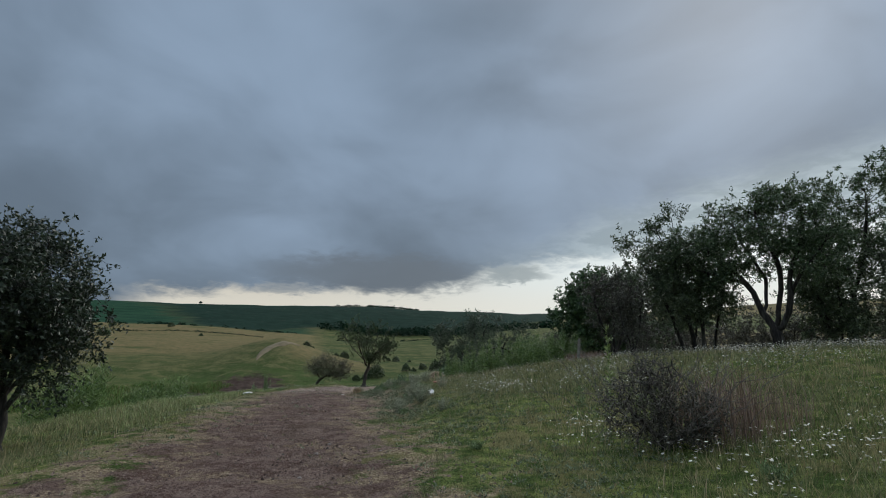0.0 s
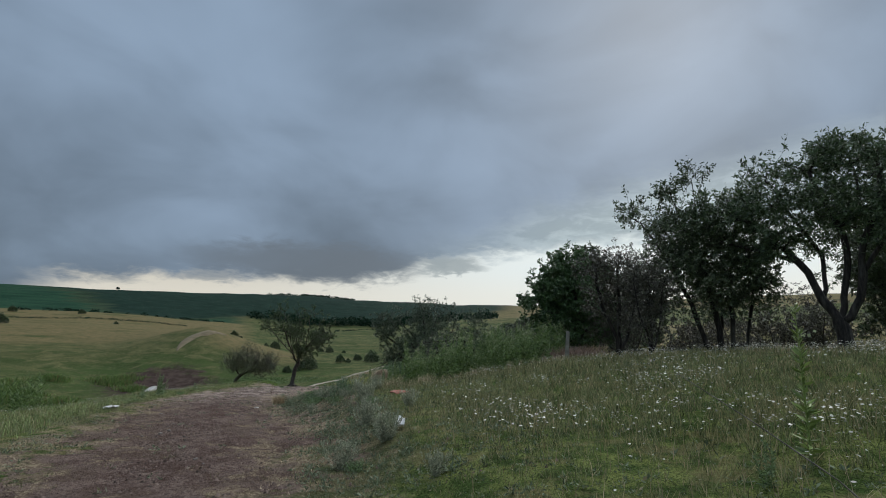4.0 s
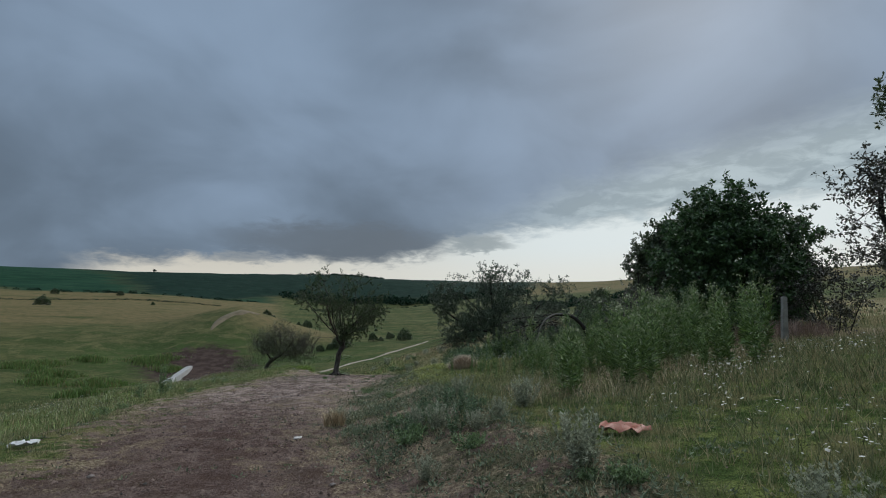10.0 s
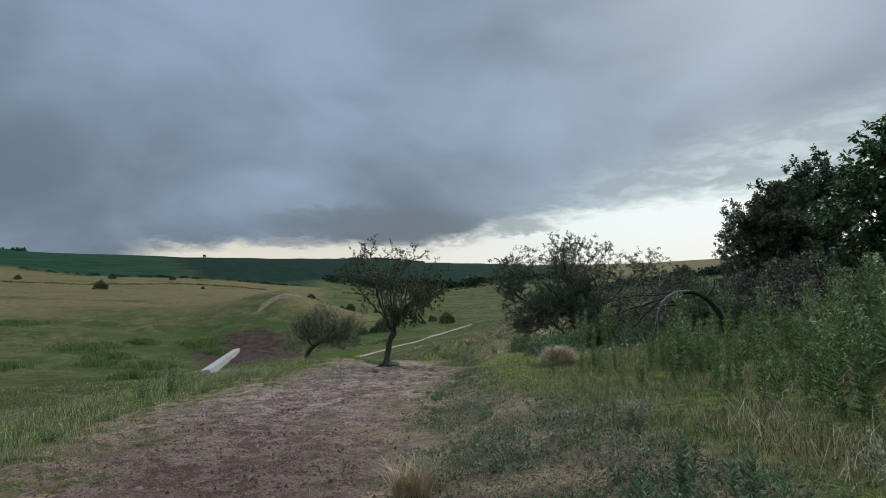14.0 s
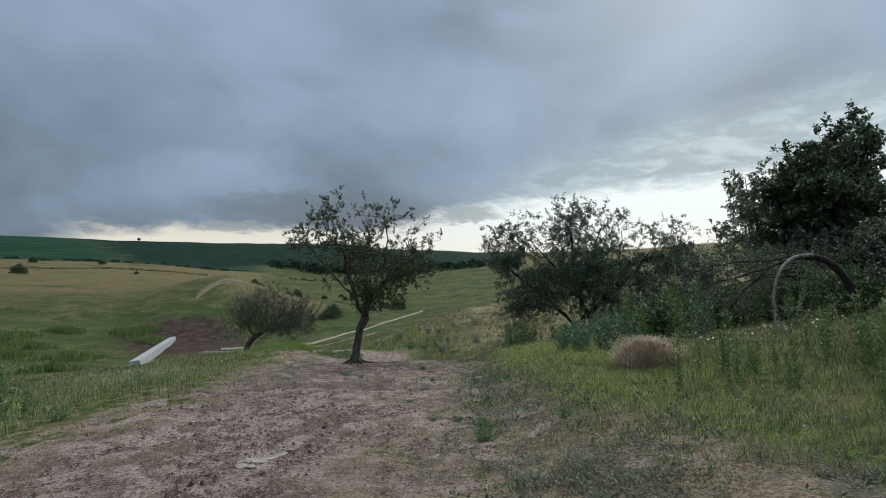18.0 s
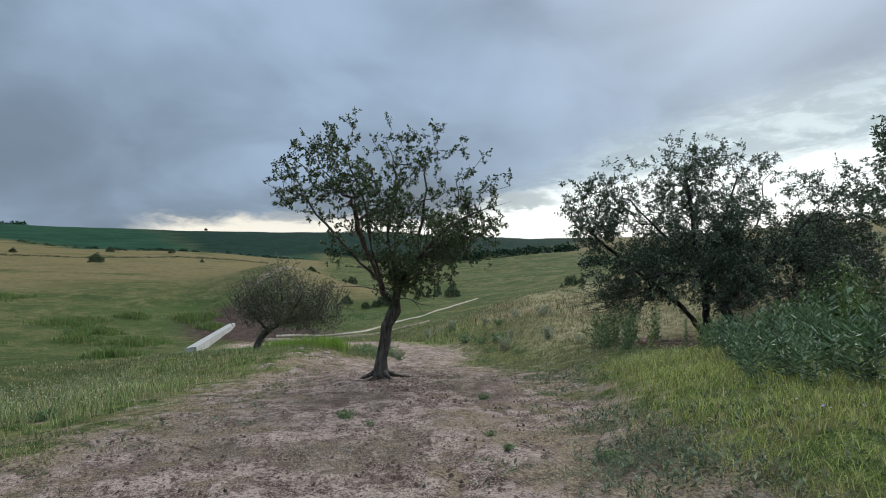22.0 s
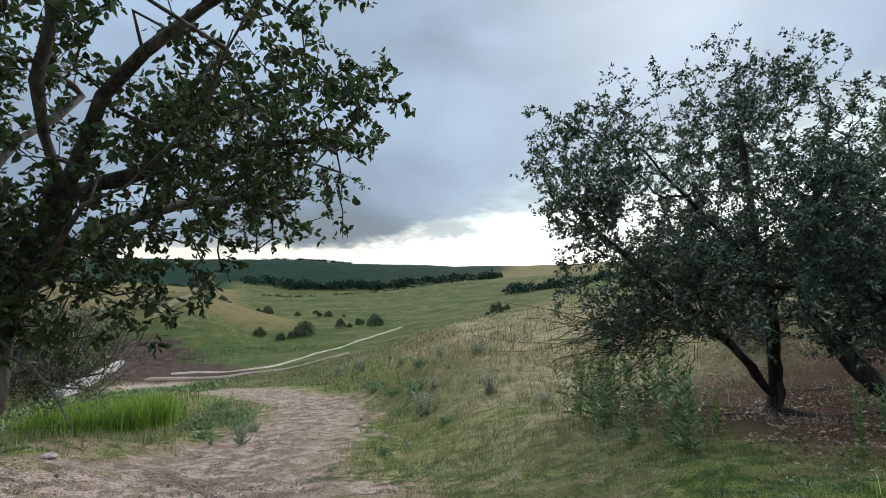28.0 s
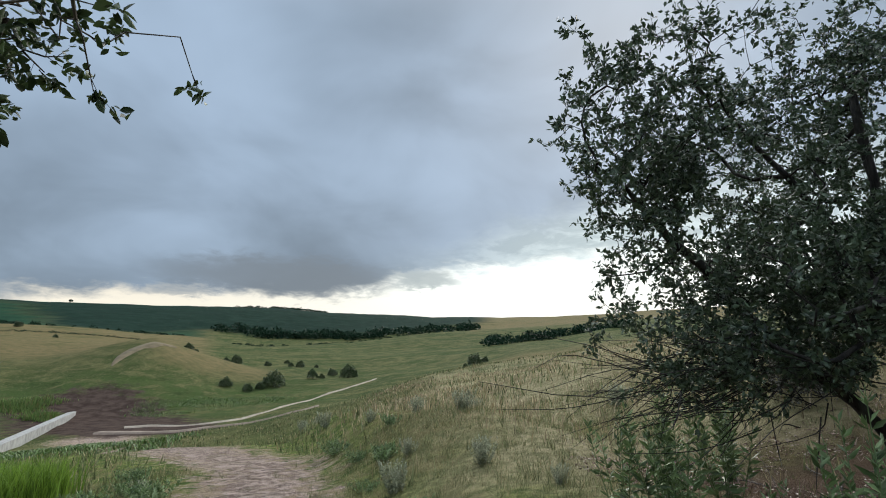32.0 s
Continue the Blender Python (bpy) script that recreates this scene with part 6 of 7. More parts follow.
def put_copy(ob, x, y, scale=1.0, turn=0.0, lean=0.0, sink=0.0):
    m = Matrix.Translation((x, y, float(land(x, y)) - sink)) @ Matrix.Rotation(radians(turn), 4, "Z") @ Matrix.Rotation(radians(lean), 4, "X") @ Matrix.Scale(scale, 4)
    return copy_thing(ob, m)


def set_on(ob, x, y, scale=1.0, turn=0.0):
    ob.matrix_world = Matrix.Translation((x, y, float(land(x, y)))) @ Matrix.Rotation(radians(turn), 4, "Z") @ Matrix.Scale(scale, 4)


def plant_weeds():
    rng = np.random.default_rng(401)
    kinds = [weed(410 + k, 1.45, 0.2, LEAF_WEED, "tall_weed", "tall green weed with narrow leaves in a dense stand", "weed", 5, 0.15, 48, 0.19, "tall weeds in the stand", crest=True) for k in range(4)]
    spots = []
    while len(spots) < 200:
        x, y = rng.uniform(0.4, 9.5), rng.uniform(25.5, 36.0)
        if 0.30 * (x - 1.0) + 25.6 < y + rng.normal(0, 0.3) and y < 33.5 + 0.35 * x and float(fnoise(x / 1.5, y / 1.5, 81, 2)) > -0.35 and x > 0.4 + 0.15 * max(0, y - 29) and x < 0.1 + 0.369 * (y - 13.2) - 0.25:
            spots.append((x, y))
    for k, (x, y) in enumerate(spots):
        if k < 4:
            set_on(kinds[k], x, y, 1.0, rng.uniform(0, 360))
        else:
            put_copy(kinds[k % 4], x, y, rng.uniform(0.5, 1.12) * (0.62 + 0.38 * float(step01(24, 30, math.degrees(math.atan2(x + 3.0, y - 19.5))))), rng.uniform(0, 360), rng.uniform(-9, 9))
    for k in range(90):  # the low front of the stand
        x, y = rng.uniform(-1.2, 4.0), rng.uniform(28.0, 34.5)
        if x > -1.3 + 0.45 * max(0, 32.5 - y):
            put_copy(kinds[k % 4], x, y, rng.uniform(0.25, 0.6), rng.uniform(0, 360), rng.uniform(-8, 8))
    for k in range(46):
        x, y = rng.uniform(1.0, 6.5), rng.uniform(39.5, 44.6)
        if x > 0.9 + 0.25 * (y - 41) and (x - 1.7) ** 2 + (y - 46.6) ** 2 > 2.2:
            put_copy(kinds[k % 4], x, y, rng.uniform(0.35, 0.6), rng.uniform(0, 360), rng.uniform(-6, 6))
    low = [weed(430 + k, 0.4, 0.28, LEAF_WORM, "wormwood_bush", "low silver-grey wormwood bush beside the path", "bush", 34, 0.036, 44, 0.42, "wormwood along the path", 0.2) for k in range(3)]
    places = [(-3.2, 26.95, 0.8), (-0.33, 25.1, 1.0), (-0.3, 22.1, 1.1), (0.3, 18.0, 1.2), (-0.2, 17.4, 0.9), (-1.1, 27.6, 0.8), (-1.6, 22.9, 0.7), (0.6, 20.6, 0.8), (-0.1, 19.4, 1.0), (0.9, 16.2, 0.8), (-2.0, 52.5, 1.2), (-3.6, 52.6, 1.3), (-1.2, 50.4, 0.9), (2.2, 56.0, 1.4), (-1.6, 58.0, 1.4), (-3.3, 55.0, 1.2), (-10.3, 86.5, 2.2), (-9.0, 84.0, 1.9), (-4.4, 62.5, 1.4), (-2.8, 60.2, 1.3), (-6.6, 68.0, 1.6), (-0.6, 61.5, 1.3), (-9.0, 54.8, 0.9), (-1.5, 24.5, 0.75), (-1.05, 24.0, 0.7), (-1.8, 25.0, 0.7), (-0.75, 24.35, 0.6), (-7.55, 52.0, 0.9), (-7.6, 51.3, 0.75)]
    for k, (x, y, s) in enumerate(places):
        set_on(low[k], x, y, s, 40 * k) if k < 3 else put_copy(low[k % 3], x, y, s, 40 * k)
    for x, y, q in [(0.5, 39.4, 0.8), (0.9, 40.4, 0.9), (1.5, 39.8, 1.0), (0.4, 38.2, 0.75), (1.2, 38.6, 0.95), (2.0, 39.2, 1.05), (1.9, 40.4, 0.9), (0.9, 37.6, 0.9)]:
        put_copy(kinds[int(10 * q) % 4], x, y, q, 77 * q * 10, 4)
    green = [weed(440 + k, 0.2, 0.34, LEAF_THISTLE, "low_weed", "low spreading green weed at the path's edge", "weed", 36, 0.045, 26, 0.4, "low weeds at the path", 0.2) for k in range(3)]
    places = [(-1.85, 24.4, 0.9), (-1.2, 23.4, 0.8), (-2.1, 25.6, 0.7), (-2.6, 29.6, 0.6), (-3.55, 32.75, 0.7), (-3.4, 30.6, 0.45), (-6.0, 38.4, 0.5), (-4.39, 39.96, 0.5), (-4.3, 37.6, 0.4), (-3.3, 36.9, 0.5), (-9.6, 31.5, 0.9), (-9.4, 34.6, 0.9), (-8.6, 29.0, 0.8),
              (-9.9, 38.5, 0.8), (-7.4, 50.6, 0.9), (-8.4, 51.2, 0.9), (-7.8, 52.2, 1.0), (-9.0, 50.2, 0.9), (1.6, 12.5, 0.5), (4.4, 10.6, 0.8), (-9.6, 55.6, 2.2), (-8.6, 54.2, 2.0), (-10.4, 57.5, 2.3), (-8.0, 52.6, 1.7), (-9.2, 53.0, 2.0), (-4.13, 33.7, 0.35), (-3.83, 33.7, 0.45), (-3.55, 33.4, 0.5), (-3.56, 33.0, 0.55), (-2.9, 34.0, 0.4), (-2.64, 33.0, 0.5), (-4.15, 37.1, 0.35), (-5.65, 38.1, 0.35), (-4.5, 35.2, 0.3), (-3.3, 35.4, 0.35), (-4.2, 53.6, 1.5), (-3.8, 55.8, 1.9), (-4.6, 57.5, 1.8), (-3.2, 51.0, 1.2), (-5.4, 60.5, 2.2), (-3.6, 59.5, 1.8), (-4.4, 48.4, 0.9)]
    for k, (x, y, s) in enumerate(places):
        set_on(green[k], x, y, s, 70 * k) if k < 3 else put_copy(green[k % 3], x, y, s, 70 * k)
    for k in range(60):  # low growth on the overgrown side of the path
        x, y = rng.uniform(-3.5, 1.8), rng.uniform(15.0, 26.0)
        if float(along(x, y, SIDE)) > 0.35 and float(along(x, y, DIRT)) < 0.4:
            put_copy(green[k % 3], x, y, rng.uniform(0.35, 0.85), rng.uniform(0, 360))
    lone = [weed(450 + k, 1.1, 0.4, LEAF_THISTLE, "thistle", "tall bushy green thistle standing in dry grass", "thistle", 8, 0.13, 36, 0.27, "thistles by the hollow") for k in range(3)]
    places = [(-0.8, 48.0, 1.25), (-0.45, 48.4, 1.2), (-1.15, 48.3, 1.0), (-0.1, 48.0, 0.95), (1.2, 49.8, 1.0), (-1.1, 44.9, 0.75), (-0.9, 45.3, 0.85), (-1.35, 45.5, 0.5), (-1.2, 47.0, 0.8), (0.9, 44.6, 0.5), (1.5, 43.8, 0.55), (2.6, 42.6, 0.85), (3.4, 43.6, 0.9), (2.2, 44.2, 0.7), (3.4, 14.9, 0.35),
              (2.9, 37.2, 0.7), (3.2, 42.0, 0.95), (4.2, 42.8, 1.0), (1.0, 41.6, 0.7), (-10.3, 34.5, 0.72), (-10.45, 35.4, 0.5), (-10.8, 34.3, 0.45), (-10.1, 37.8, 0.3), (-7.9, 50.4, 0.35)]
    for k, (x, y, s) in enumerate(places):
        set_on(lone[k], x, y, s, 110 * k) if k < 3 else put_copy(lone[k % 3], x, y, s, 110 * k)
    for k in range(14):  # leafy weeds between the long grass and the hollow
        x, y = rng.uniform(-0.7, 3.0), rng.uniform(39.6, 45.0)
        if x > -0.6 + 0.2 * abs(y - 42.0):
            put_copy((lone + kinds)[k % 7], x, y, rng.uniform(0.28, 0.55), rng.uniform(0, 360), rng.uniform(-8, 8))
    blue = [weed(480 + k, 0.85, 0.42, LEAF_BLUE, "feathery_weed", "feathery blue-green weed along the edge of the hollow", "weed", 9, 0.12, 36, 0.26, "feathery weeds by the hollow", 0.3) for k in range(3)]
    places = [(-0.5, 39.7, 0.5), (0.3, 38.5, 0.85), (0.3, 40.3, 0.7), (1.3, 40.2, 0.9), (1.8, 38.4, 1.2), (1.5, 41.4, 0.8), (1.0, 37.3, 1.0), (2.6, 39.6, 1.25), (0.9, 39.3, 1.0), (-0.2, 39.1, 0.6), (0.8, 40.8, 0.8), (2.2, 40.6, 1.0), (1.5, 37.9, 1.1), (0.1, 41.2, 0.55), (-0.3, 40.6, 0.5), (1.1, 42.2, 0.6), (2.4, 41.6, 0.9), (0.2, 37.6, 0.6)]
    for k, (x, y, s) in enumerate(places):
        set_on(blue[k], x, y, s, 65 * k) if k < 3 else put_copy(blue[k % 3], x, y, s, 65 * k, 4 - 3 * (k % 4))
    places = [(0.0, 43.0, 0.7), (0.5, 43.6, 0.75), (1.2, 43.8, 0.85), (-0.2, 42.4, 0.65), (1.8, 44.2, 0.85), (0.3, 42.8, 0.8), (-1.3, 38.6, 0.55), (-1.05, 39.2, 0.7), (-0.9, 38.6, 0.85), (-0.6, 39.3, 1.0), (-0.9, 40.0, 0.65), (-0.5, 40.5, 0.8), (-0.3, 38.6, 1.1), (-0.5, 37.9, 0.95), (-1.0, 38.0, 0.6), (0.1, 39.9, 0.95), (0.5, 41.6, 0.9), (0.9, 42.0, 0.9), (0.2, 42.2, 0.7), (0.8, 41.0, 1.0), (1.5, 42.6, 0.9), (-0.2, 41.6, 0.7),
              (-1.9, 24.6, 0.38), (-1.6, 24.9, 0.42), (-1.3, 24.1, 0.36), (-1.7, 25.2, 0.4), (-1.05, 24.5, 0.4), (-2.2, 25.4, 0.32), (-1.4, 25.5, 0.42), (-1.2, 25.0, 0.46)]
    for k, (x, y, s) in enumerate(places):
        put_copy(blue[k % 3], x, y, s / blue[k % 3].scale.x, 65 * k, 4 - 3 * (k % 4))
    pale = weed(475, 0.8, 0.25, LEAF_PALE, "fresh_thistle", "bright yellow-green thistle in front of the leaning tree", "thistle", 5, 0.15, 26, 0.22)
    set_on(pale, -0.05, 43.3, 0.75, 20)
    put_copy(pale, -0.22, 45.73, 0.85, 140)
    slim = weed(470, 1.38, 0.14, LEAF_PALE, "tall_weed", "single tall narrow weed standing over the meadow", "weed", 2, 0.13, 60, 0.26, crest=True)
    set_on(slim, 4.0, 15.2, 0.95, 30)
    reed = [weed(460 + k, 2.2, 0.5, LEAF_WEED, "reed_clump", "tall dark green reeds below the bank", "reeds", 12, 0.3, 30, 0.1, "reeds below the bank", 0.2) for k in range(2)]
    places = [(-11.4, 23.0, 0.9), (-12.4, 23.6, 0.92), (-12.0, 22.6, 0.95), (-12.6, 22.5, 0.98), (-13.0, 22.7, 0.95), (-13.4, 22.6, 0.98), (-13.2, 23.4, 0.9), (-11.9, 23.3, 0.85), (-12.7, 23.2, 1.0),
              (-13.0, 31.0, 0.78), (-13.5, 30.8, 0.8), (-13.9, 30.2, 0.85), (-13.4, 29.8, 0.82), (-13.8, 29.2, 0.8), (-14.2, 28.9, 0.82), (-13.0, 30.3, 0.75), (-14.1, 29.6, 0.88)]
    for k, (x, y, s) in enumerate(places):
        set_on(reed[k], x, y, s, 50 * k) if k < 2 else put_copy(reed[k % 2], x, y, s, 50 * k)


def grass_heap(x, y, rx, ry, h, name, label, seed, n, mat, tall, lean=0.9, wide=0.003):
    """A heaped tussock of long blades."""
    rng = np.random.default_rng(seed)
    a, r = rng.uniform(0, 2 * np.pi, n), np.sqrt(rng.uniform(0, 1, n))
    px, py = x + rx * r * np.cos(a), y + ry * r * np.sin(a)
    root = land(px, py) + h * (1 - r**2) - float(land(x, y))
    v, f = blades(seed + 1, np.column_stack([px - x, py - y]), rng.uniform(0.5, 1.2, n) * tall, rng.uniform(0.6, 1.4, n) * wide, lean, root)
    return solo(name, v, f, mat, label, "grass tussock", loc=(x, y, float(land(x, y))))


def valley_sedge():
    rng = np.random.default_rng(521)
    for x, y, rx, ry, n in [(-116, 165, 9, 6, 2400), (-100, 154, 6, 4, 1500), (-78, 137, 7, 4, 1600), (-96, 191, 9, 5, 2000), (-84, 179, 5, 3, 900), (-102, 122, 6, 4, 1200), (-68, 117, 5, 3, 900), (-159, 188, 9, 5, 1500), (-90, 136, 5, 3, 800), (-110, 182, 6, 3, 900)]:
        a, r = rng.uniform(0, 2 * np.pi, n), np.sqrt(rng.uniform(0, 1, n))
        r = r**1.4 * (0.85 + 0.3 * np.sin(3 * a + x) + 0.25 * np.sin(7 * a + y)) + np.abs(rng.normal(0, 0.22, n))
        px, py = 0.75 * rx * r * np.cos(a), 1.5 * ry * r * np.sin(a)
        v, f = blades(int(-x * 7 + y), np.column_stack([px, py]), rng.uniform(0.5, 2.3, n) * np.clip(1.2 - 0.5 * r, 0.3, 2), rng.uniform(0.05, 0.10, n), 0.5, land(x + px, y + py) - float(land(x, y)))
        solo("sedge_patch", v, f, SEDGE_DARK, "dark green patch of rough sedge in the valley", "sedge", "stuff", loc=(x, y, float(land(x, y))))


def lush_strip():
    """The bright wet grass along the valley bottom."""
    rng = np.random.default_rng(541)
    for x, y, rx, ry, n in [(-64, 196, 7, 8, 1500), (-54, 205, 7, 7, 1500), (-43, 212, 7, 6, 1500), (-36, 102, 9, 10, 2600), (-27, 86, 4, 6, 1300), (-46, 116, 7, 8, 1800)]:
        a, r = rng.uniform(0, 2 * np.pi, n), np.sqrt(rng.uniform(0, 1, n)) + np.abs(rng.normal(0, 0.2, n))
        px, py = rx * r * np.cos(a), ry * r * np.sin(a)
        v, f = blades(int(y), np.column_stack([px, py]), rng.uniform(0.15, 0.6, n), rng.uniform(0.05, 0.10, n), 0.8, land(x + px, y + py) - float(land(x, y)))
        solo("wet_grass", v, f, GRASS_WET, "bright green wet grass along the valley bottom", "grass", "stuff", loc=(x, y, float(land(x, y))))


def ground_mat():
    """Low grey-green plants that cover the soil beside the path: rosettes of short leaves."""
    xy = scatter(531, -8, 6, 8, 47, 110000)
    x, y, u, dirt = zone(xy)
    rim = dirt + 0.5 * fnoise(x / 0.7, y / 0.7, 91, 3)
    near = step01(0.2, 1.2, u) * (1 - step01(3.4, 5.2, u)) + 0.35 * step01(1.6, 2.6, -u) * (1 - step01(4.5, 6.5, -u))
    p = near * np.clip((0.72 - rim) / 0.3, 0.02, 1) * np.clip(0.25 + 1.5 * fnoise(x / 1.2, y / 1.2, 93, 3), 0.03, 1) * 0.55 + 0.5 * step01(0.25, 0.5, along(x, y, SIDE)) * np.clip((0.53 - along(x, y, DIRT)) / 0.09, 0.02, 1) * np.clip(0.2 + 1.6 * fnoise(x / 0.9, y / 0.9, 94, 3), 0.02, 1) + 0.06 * (np.abs(u + 1.0) < 3.0) * step01(0.25, 0.5, fnoise(x / 0.5, y / 0.5, 92, 2))
    xy = xy[chance(532, p)]
    rng = np.random.default_rng(533)
    n = len(xy)
    size = rng.uniform(0.012, 0.042, n) * (1 + 0.3 * (rng.uniform(0, 1, n) > 0.9))
    foot = np.column_stack([xy, land(xy[:, 0], xy[:, 1])])
    at, way, l = np.repeat(foot, 9, 0), rng.normal(size=(9 * n, 3)), np.repeat(size, 9) * rng.uniform(0.7, 1.6, 9 * n)
    way[:, 2] = np.abs(way[:, 2]) * 0.8 + 0.15
    at = at + way * l[:, None] * 0.5 * rng.uniform(0, 1, (9 * n, 1)) + rng.normal(0, 1, at.shape) * (0.02, 0.02, 0)
    solo("ground_mat", *leaf_fan(rng, at, way, l, l * 0.36, 0.25), MAT_LEAF, "low grey-green plants matted over the soil", "ground cover", "stuff")
    # taller star-leaved plants crowding the half-overgrown side
    xy = scatter(534, -7, 3.5, 14.5, 41, 130000)
    x, y = xy[:, 0], xy[:, 1]
    xy = xy[chance(535, step01(0.25, 0.5, along(x, y, SIDE)) * np.clip((0.53 - along(x, y, DIRT)) / 0.09 + 0.8 * fnoise(x / 0.5, y / 0.5, 98, 2), 0.02, 1) * np.clip(0.05 + 1.7 * fnoise(x / 0.8, y / 0.8, 96, 3), 0.015, 1))]
    rng = np.random.default_rng(536)
    n = len(xy)
    size = rng.uniform(0.018, 0.05, n)
    foot = np.column_stack([xy, land(xy[:, 0], xy[:, 1])])
    way = rng.normal(size=(8 * n, 3))
    way[:, 2] = np.abs(way[:, 2]) + 0.25
    up = rng.uniform(0, 0.07, (8 * n, 1)) * (0, 0, 1)
    l = np.repeat(size, 8) * rng.uniform(0.6, 1.5, 8 * n)
    solo("star_weeds", *leaf_fan(rng, np.repeat(foot, 8, 0) + up, way, l, l * 0.3, 0.25), MAT_LEAF, "low star-leaved weeds crowding the path's side", "ground cover", "stuff")


grow_grass()
ground_mat()
valley_sedge()
lush_strip()
sow_flowers()
plant_weeds()
grass_heap(-0.8, 35.2, 0.42, 0.4, 0.3, "dry_tussock", "heap of pinkish dry grass in the green meadow", 501, 3600, STRAW_PINK, 0.3, 1.5, 0.0036)
grass_heap(-3.25, 26.7, 0.16, 0.16, 0.03, "dry_tussock", "small tussock of dry and grey grass on the path", 503, 420, GRASS_DRY, 0.34, 0.9)
grass_heap(4.55, 12.3, 0.55, 0.5, 0.05, "dry_weed_patch", "tall pinkish dry stalks standing against the dead bush", 513, 260, STRAW_RED, 1.0, 0.45, 0.005)
grass_heap(5.0, 12.7, 0.9, 0.8, 0.05, "dry_weed_patch", "patch of tall reddish dry weeds behind the dead bush", 505, 420, STRAW_RED, 0.7, 0.5)
grass_heap(6.6, 30.3, 1.2, 0.7, 0.1, "dry_weed_patch", "brown dry weeds beside the old post", 507, 2500, STRAW_RED, 0.5, 0.5)

# ---- valley, litter and small things ----
def lumpy(seed, rx, ry, rz, rough=0.18, flat=0.0, n=2):
    """A rounded uneven lump as a bmesh."""
    bm = bmesh.new()
    bmesh.ops.create_icosphere(bm, subdivisions=n, radius=1.0)
    off = Vector((seed * 1.7, seed * 0.9, seed * 2.3))
    for v in bm.verts:
        k = 1 + rough * noise.noise(v.co * 1.3 + off) * 2 + rough * 0.6 * noise.noise(v.co * 3.1 + off)
        v.co = Vector((v.co.x * rx * k, v.co.y * ry * k, max(v.co.z, -0.4) * rz * k * (1 - flat * 0.5)))
    return bm


def stone(name, label, x, y, rx, ry, rz, mat, seed, turn=0.0, sink=0.3, category="stone", group=""):
    bm = lumpy(seed, rx, ry, rz, 0.22)
    me = bpy.data.meshes.new(name)
    bm.to_mesh(me)
    bm.free()
    me.materials.append(mat)
    ob = new(name, me)
    ob.location, ob.rotation_euler = (x, y, float(land(x, y)) + rz * (0.4 - sink)), (0, 0, radians(turn))
    return tagged(ob, label, category, group)


def crumple(name, label, x, y, sx, sy, h, mat, seed, category="litter", turn=0.0):
    """A crumpled sheet with some thickness."""
    rng = np.random.default_rng(seed)
    n = 9
    g = np.linspace(-0.5, 0.5, n)
    gx, gy = np.meshgrid(g, g)
    z = h * (0.45 + 0.55 * rng.uniform(-1, 1, gx.shape)) * (1 - 1.2 * np.maximum(np.abs(gx), np.abs(gy)) ** 2)
    top = np.stack([gx * sx + rng.normal(0, sx * 0.04, gx.shape), gy * sy + rng.normal(0, sy * 0.04, gx.shape), z + 0.02], -1).reshape(-1, 3)
    i = (np.arange(n - 1)[:, None] * n + np.arange(n - 1)[None]).ravel()
    q = np.stack([i, i + 1, i + n + 1, i + n], 1)
    v = np.concatenate([top, top - (0, 0, 0.006)])
    f = np.concatenate([q, q[:, ::-1] + n * n])
    ob = solo(name, v, f, mat, label, category, loc=(x, y, float(land(x, y)) + 0.02))
    ob.rotation_euler = (0, 0, radians(turn))
    return ob


CHALK_DULL = rocky("dull_chalk", (0.21, 0.175, 0.155), (0.40, 0.355, 0.315), 9.0, 0.95, 0.6, fine=25.0)
stone("chalk_stone", "flat white stone pressed into the path", -4.97, 31.1, 0.09, 0.05, 0.016, CHALK, 3, 20)
stone("chalk_stone", "flat white stone pressed into the path", -3.57, 25.63, 0.075, 0.05, 0.025, CHALK, 4, 50)
for k, (dx, dy, r) in enumerate([(0, 0, 0.11), (0.14, 0.04, 0.09), (0.26, 0.1, 0.07), (-0.07, -0.1, 0.07), (0.08, -0.12, 0.06), (0.33, 0.16, 0.05), (0.2, -0.06, 0.05), (-0.16, -0.02, 0.06)]):
    stone("chalk_slab", "broken flake of pale rock flush with the trodden soil", -5.85 + dx * 0.7, 32.15 + dy * 2.4, r, r * 0.7, 0.008, CHALK_DULL, 10 + k, 35 * k, 0.25, "rock", "flakes of pale rock")
rng = np.random.default_rng(601)
for k in range(60):
    y = rng.uniform(8, 46)
    x = float(np.interp(y, [d[1] for d in DIRT], [d[0] for d in DIRT])) + rng.normal(0, 1.1)
    s = rng.uniform(0.012, 0.04)
    stone("pebble", "small grey pebble on the trodden soil", x, y, s, s * 0.8, s * 0.6, STONE, 30 + k % 17, rng.uniform(0, 360), 0.2, "pebble", "pebbles on the path")
for k, (x, y, s) in enumerate([(-4.46, 50.45, 0.09), (-4.0, 49.6, 0.07), (-4.8, 51.6, 0.08), (-4.2, 52.4, 0.06), (-9.0, 47.3, 0.12), (-9.6, 46.9, 0.09)]):
    stone("chalk_stone", "pale stone beside the bend of the path", x, y, s, s * 0.8, s * 0.5, CHALK_DULL, 60 + k, 50 * k, 0.2, "stone", "stones by the bend")


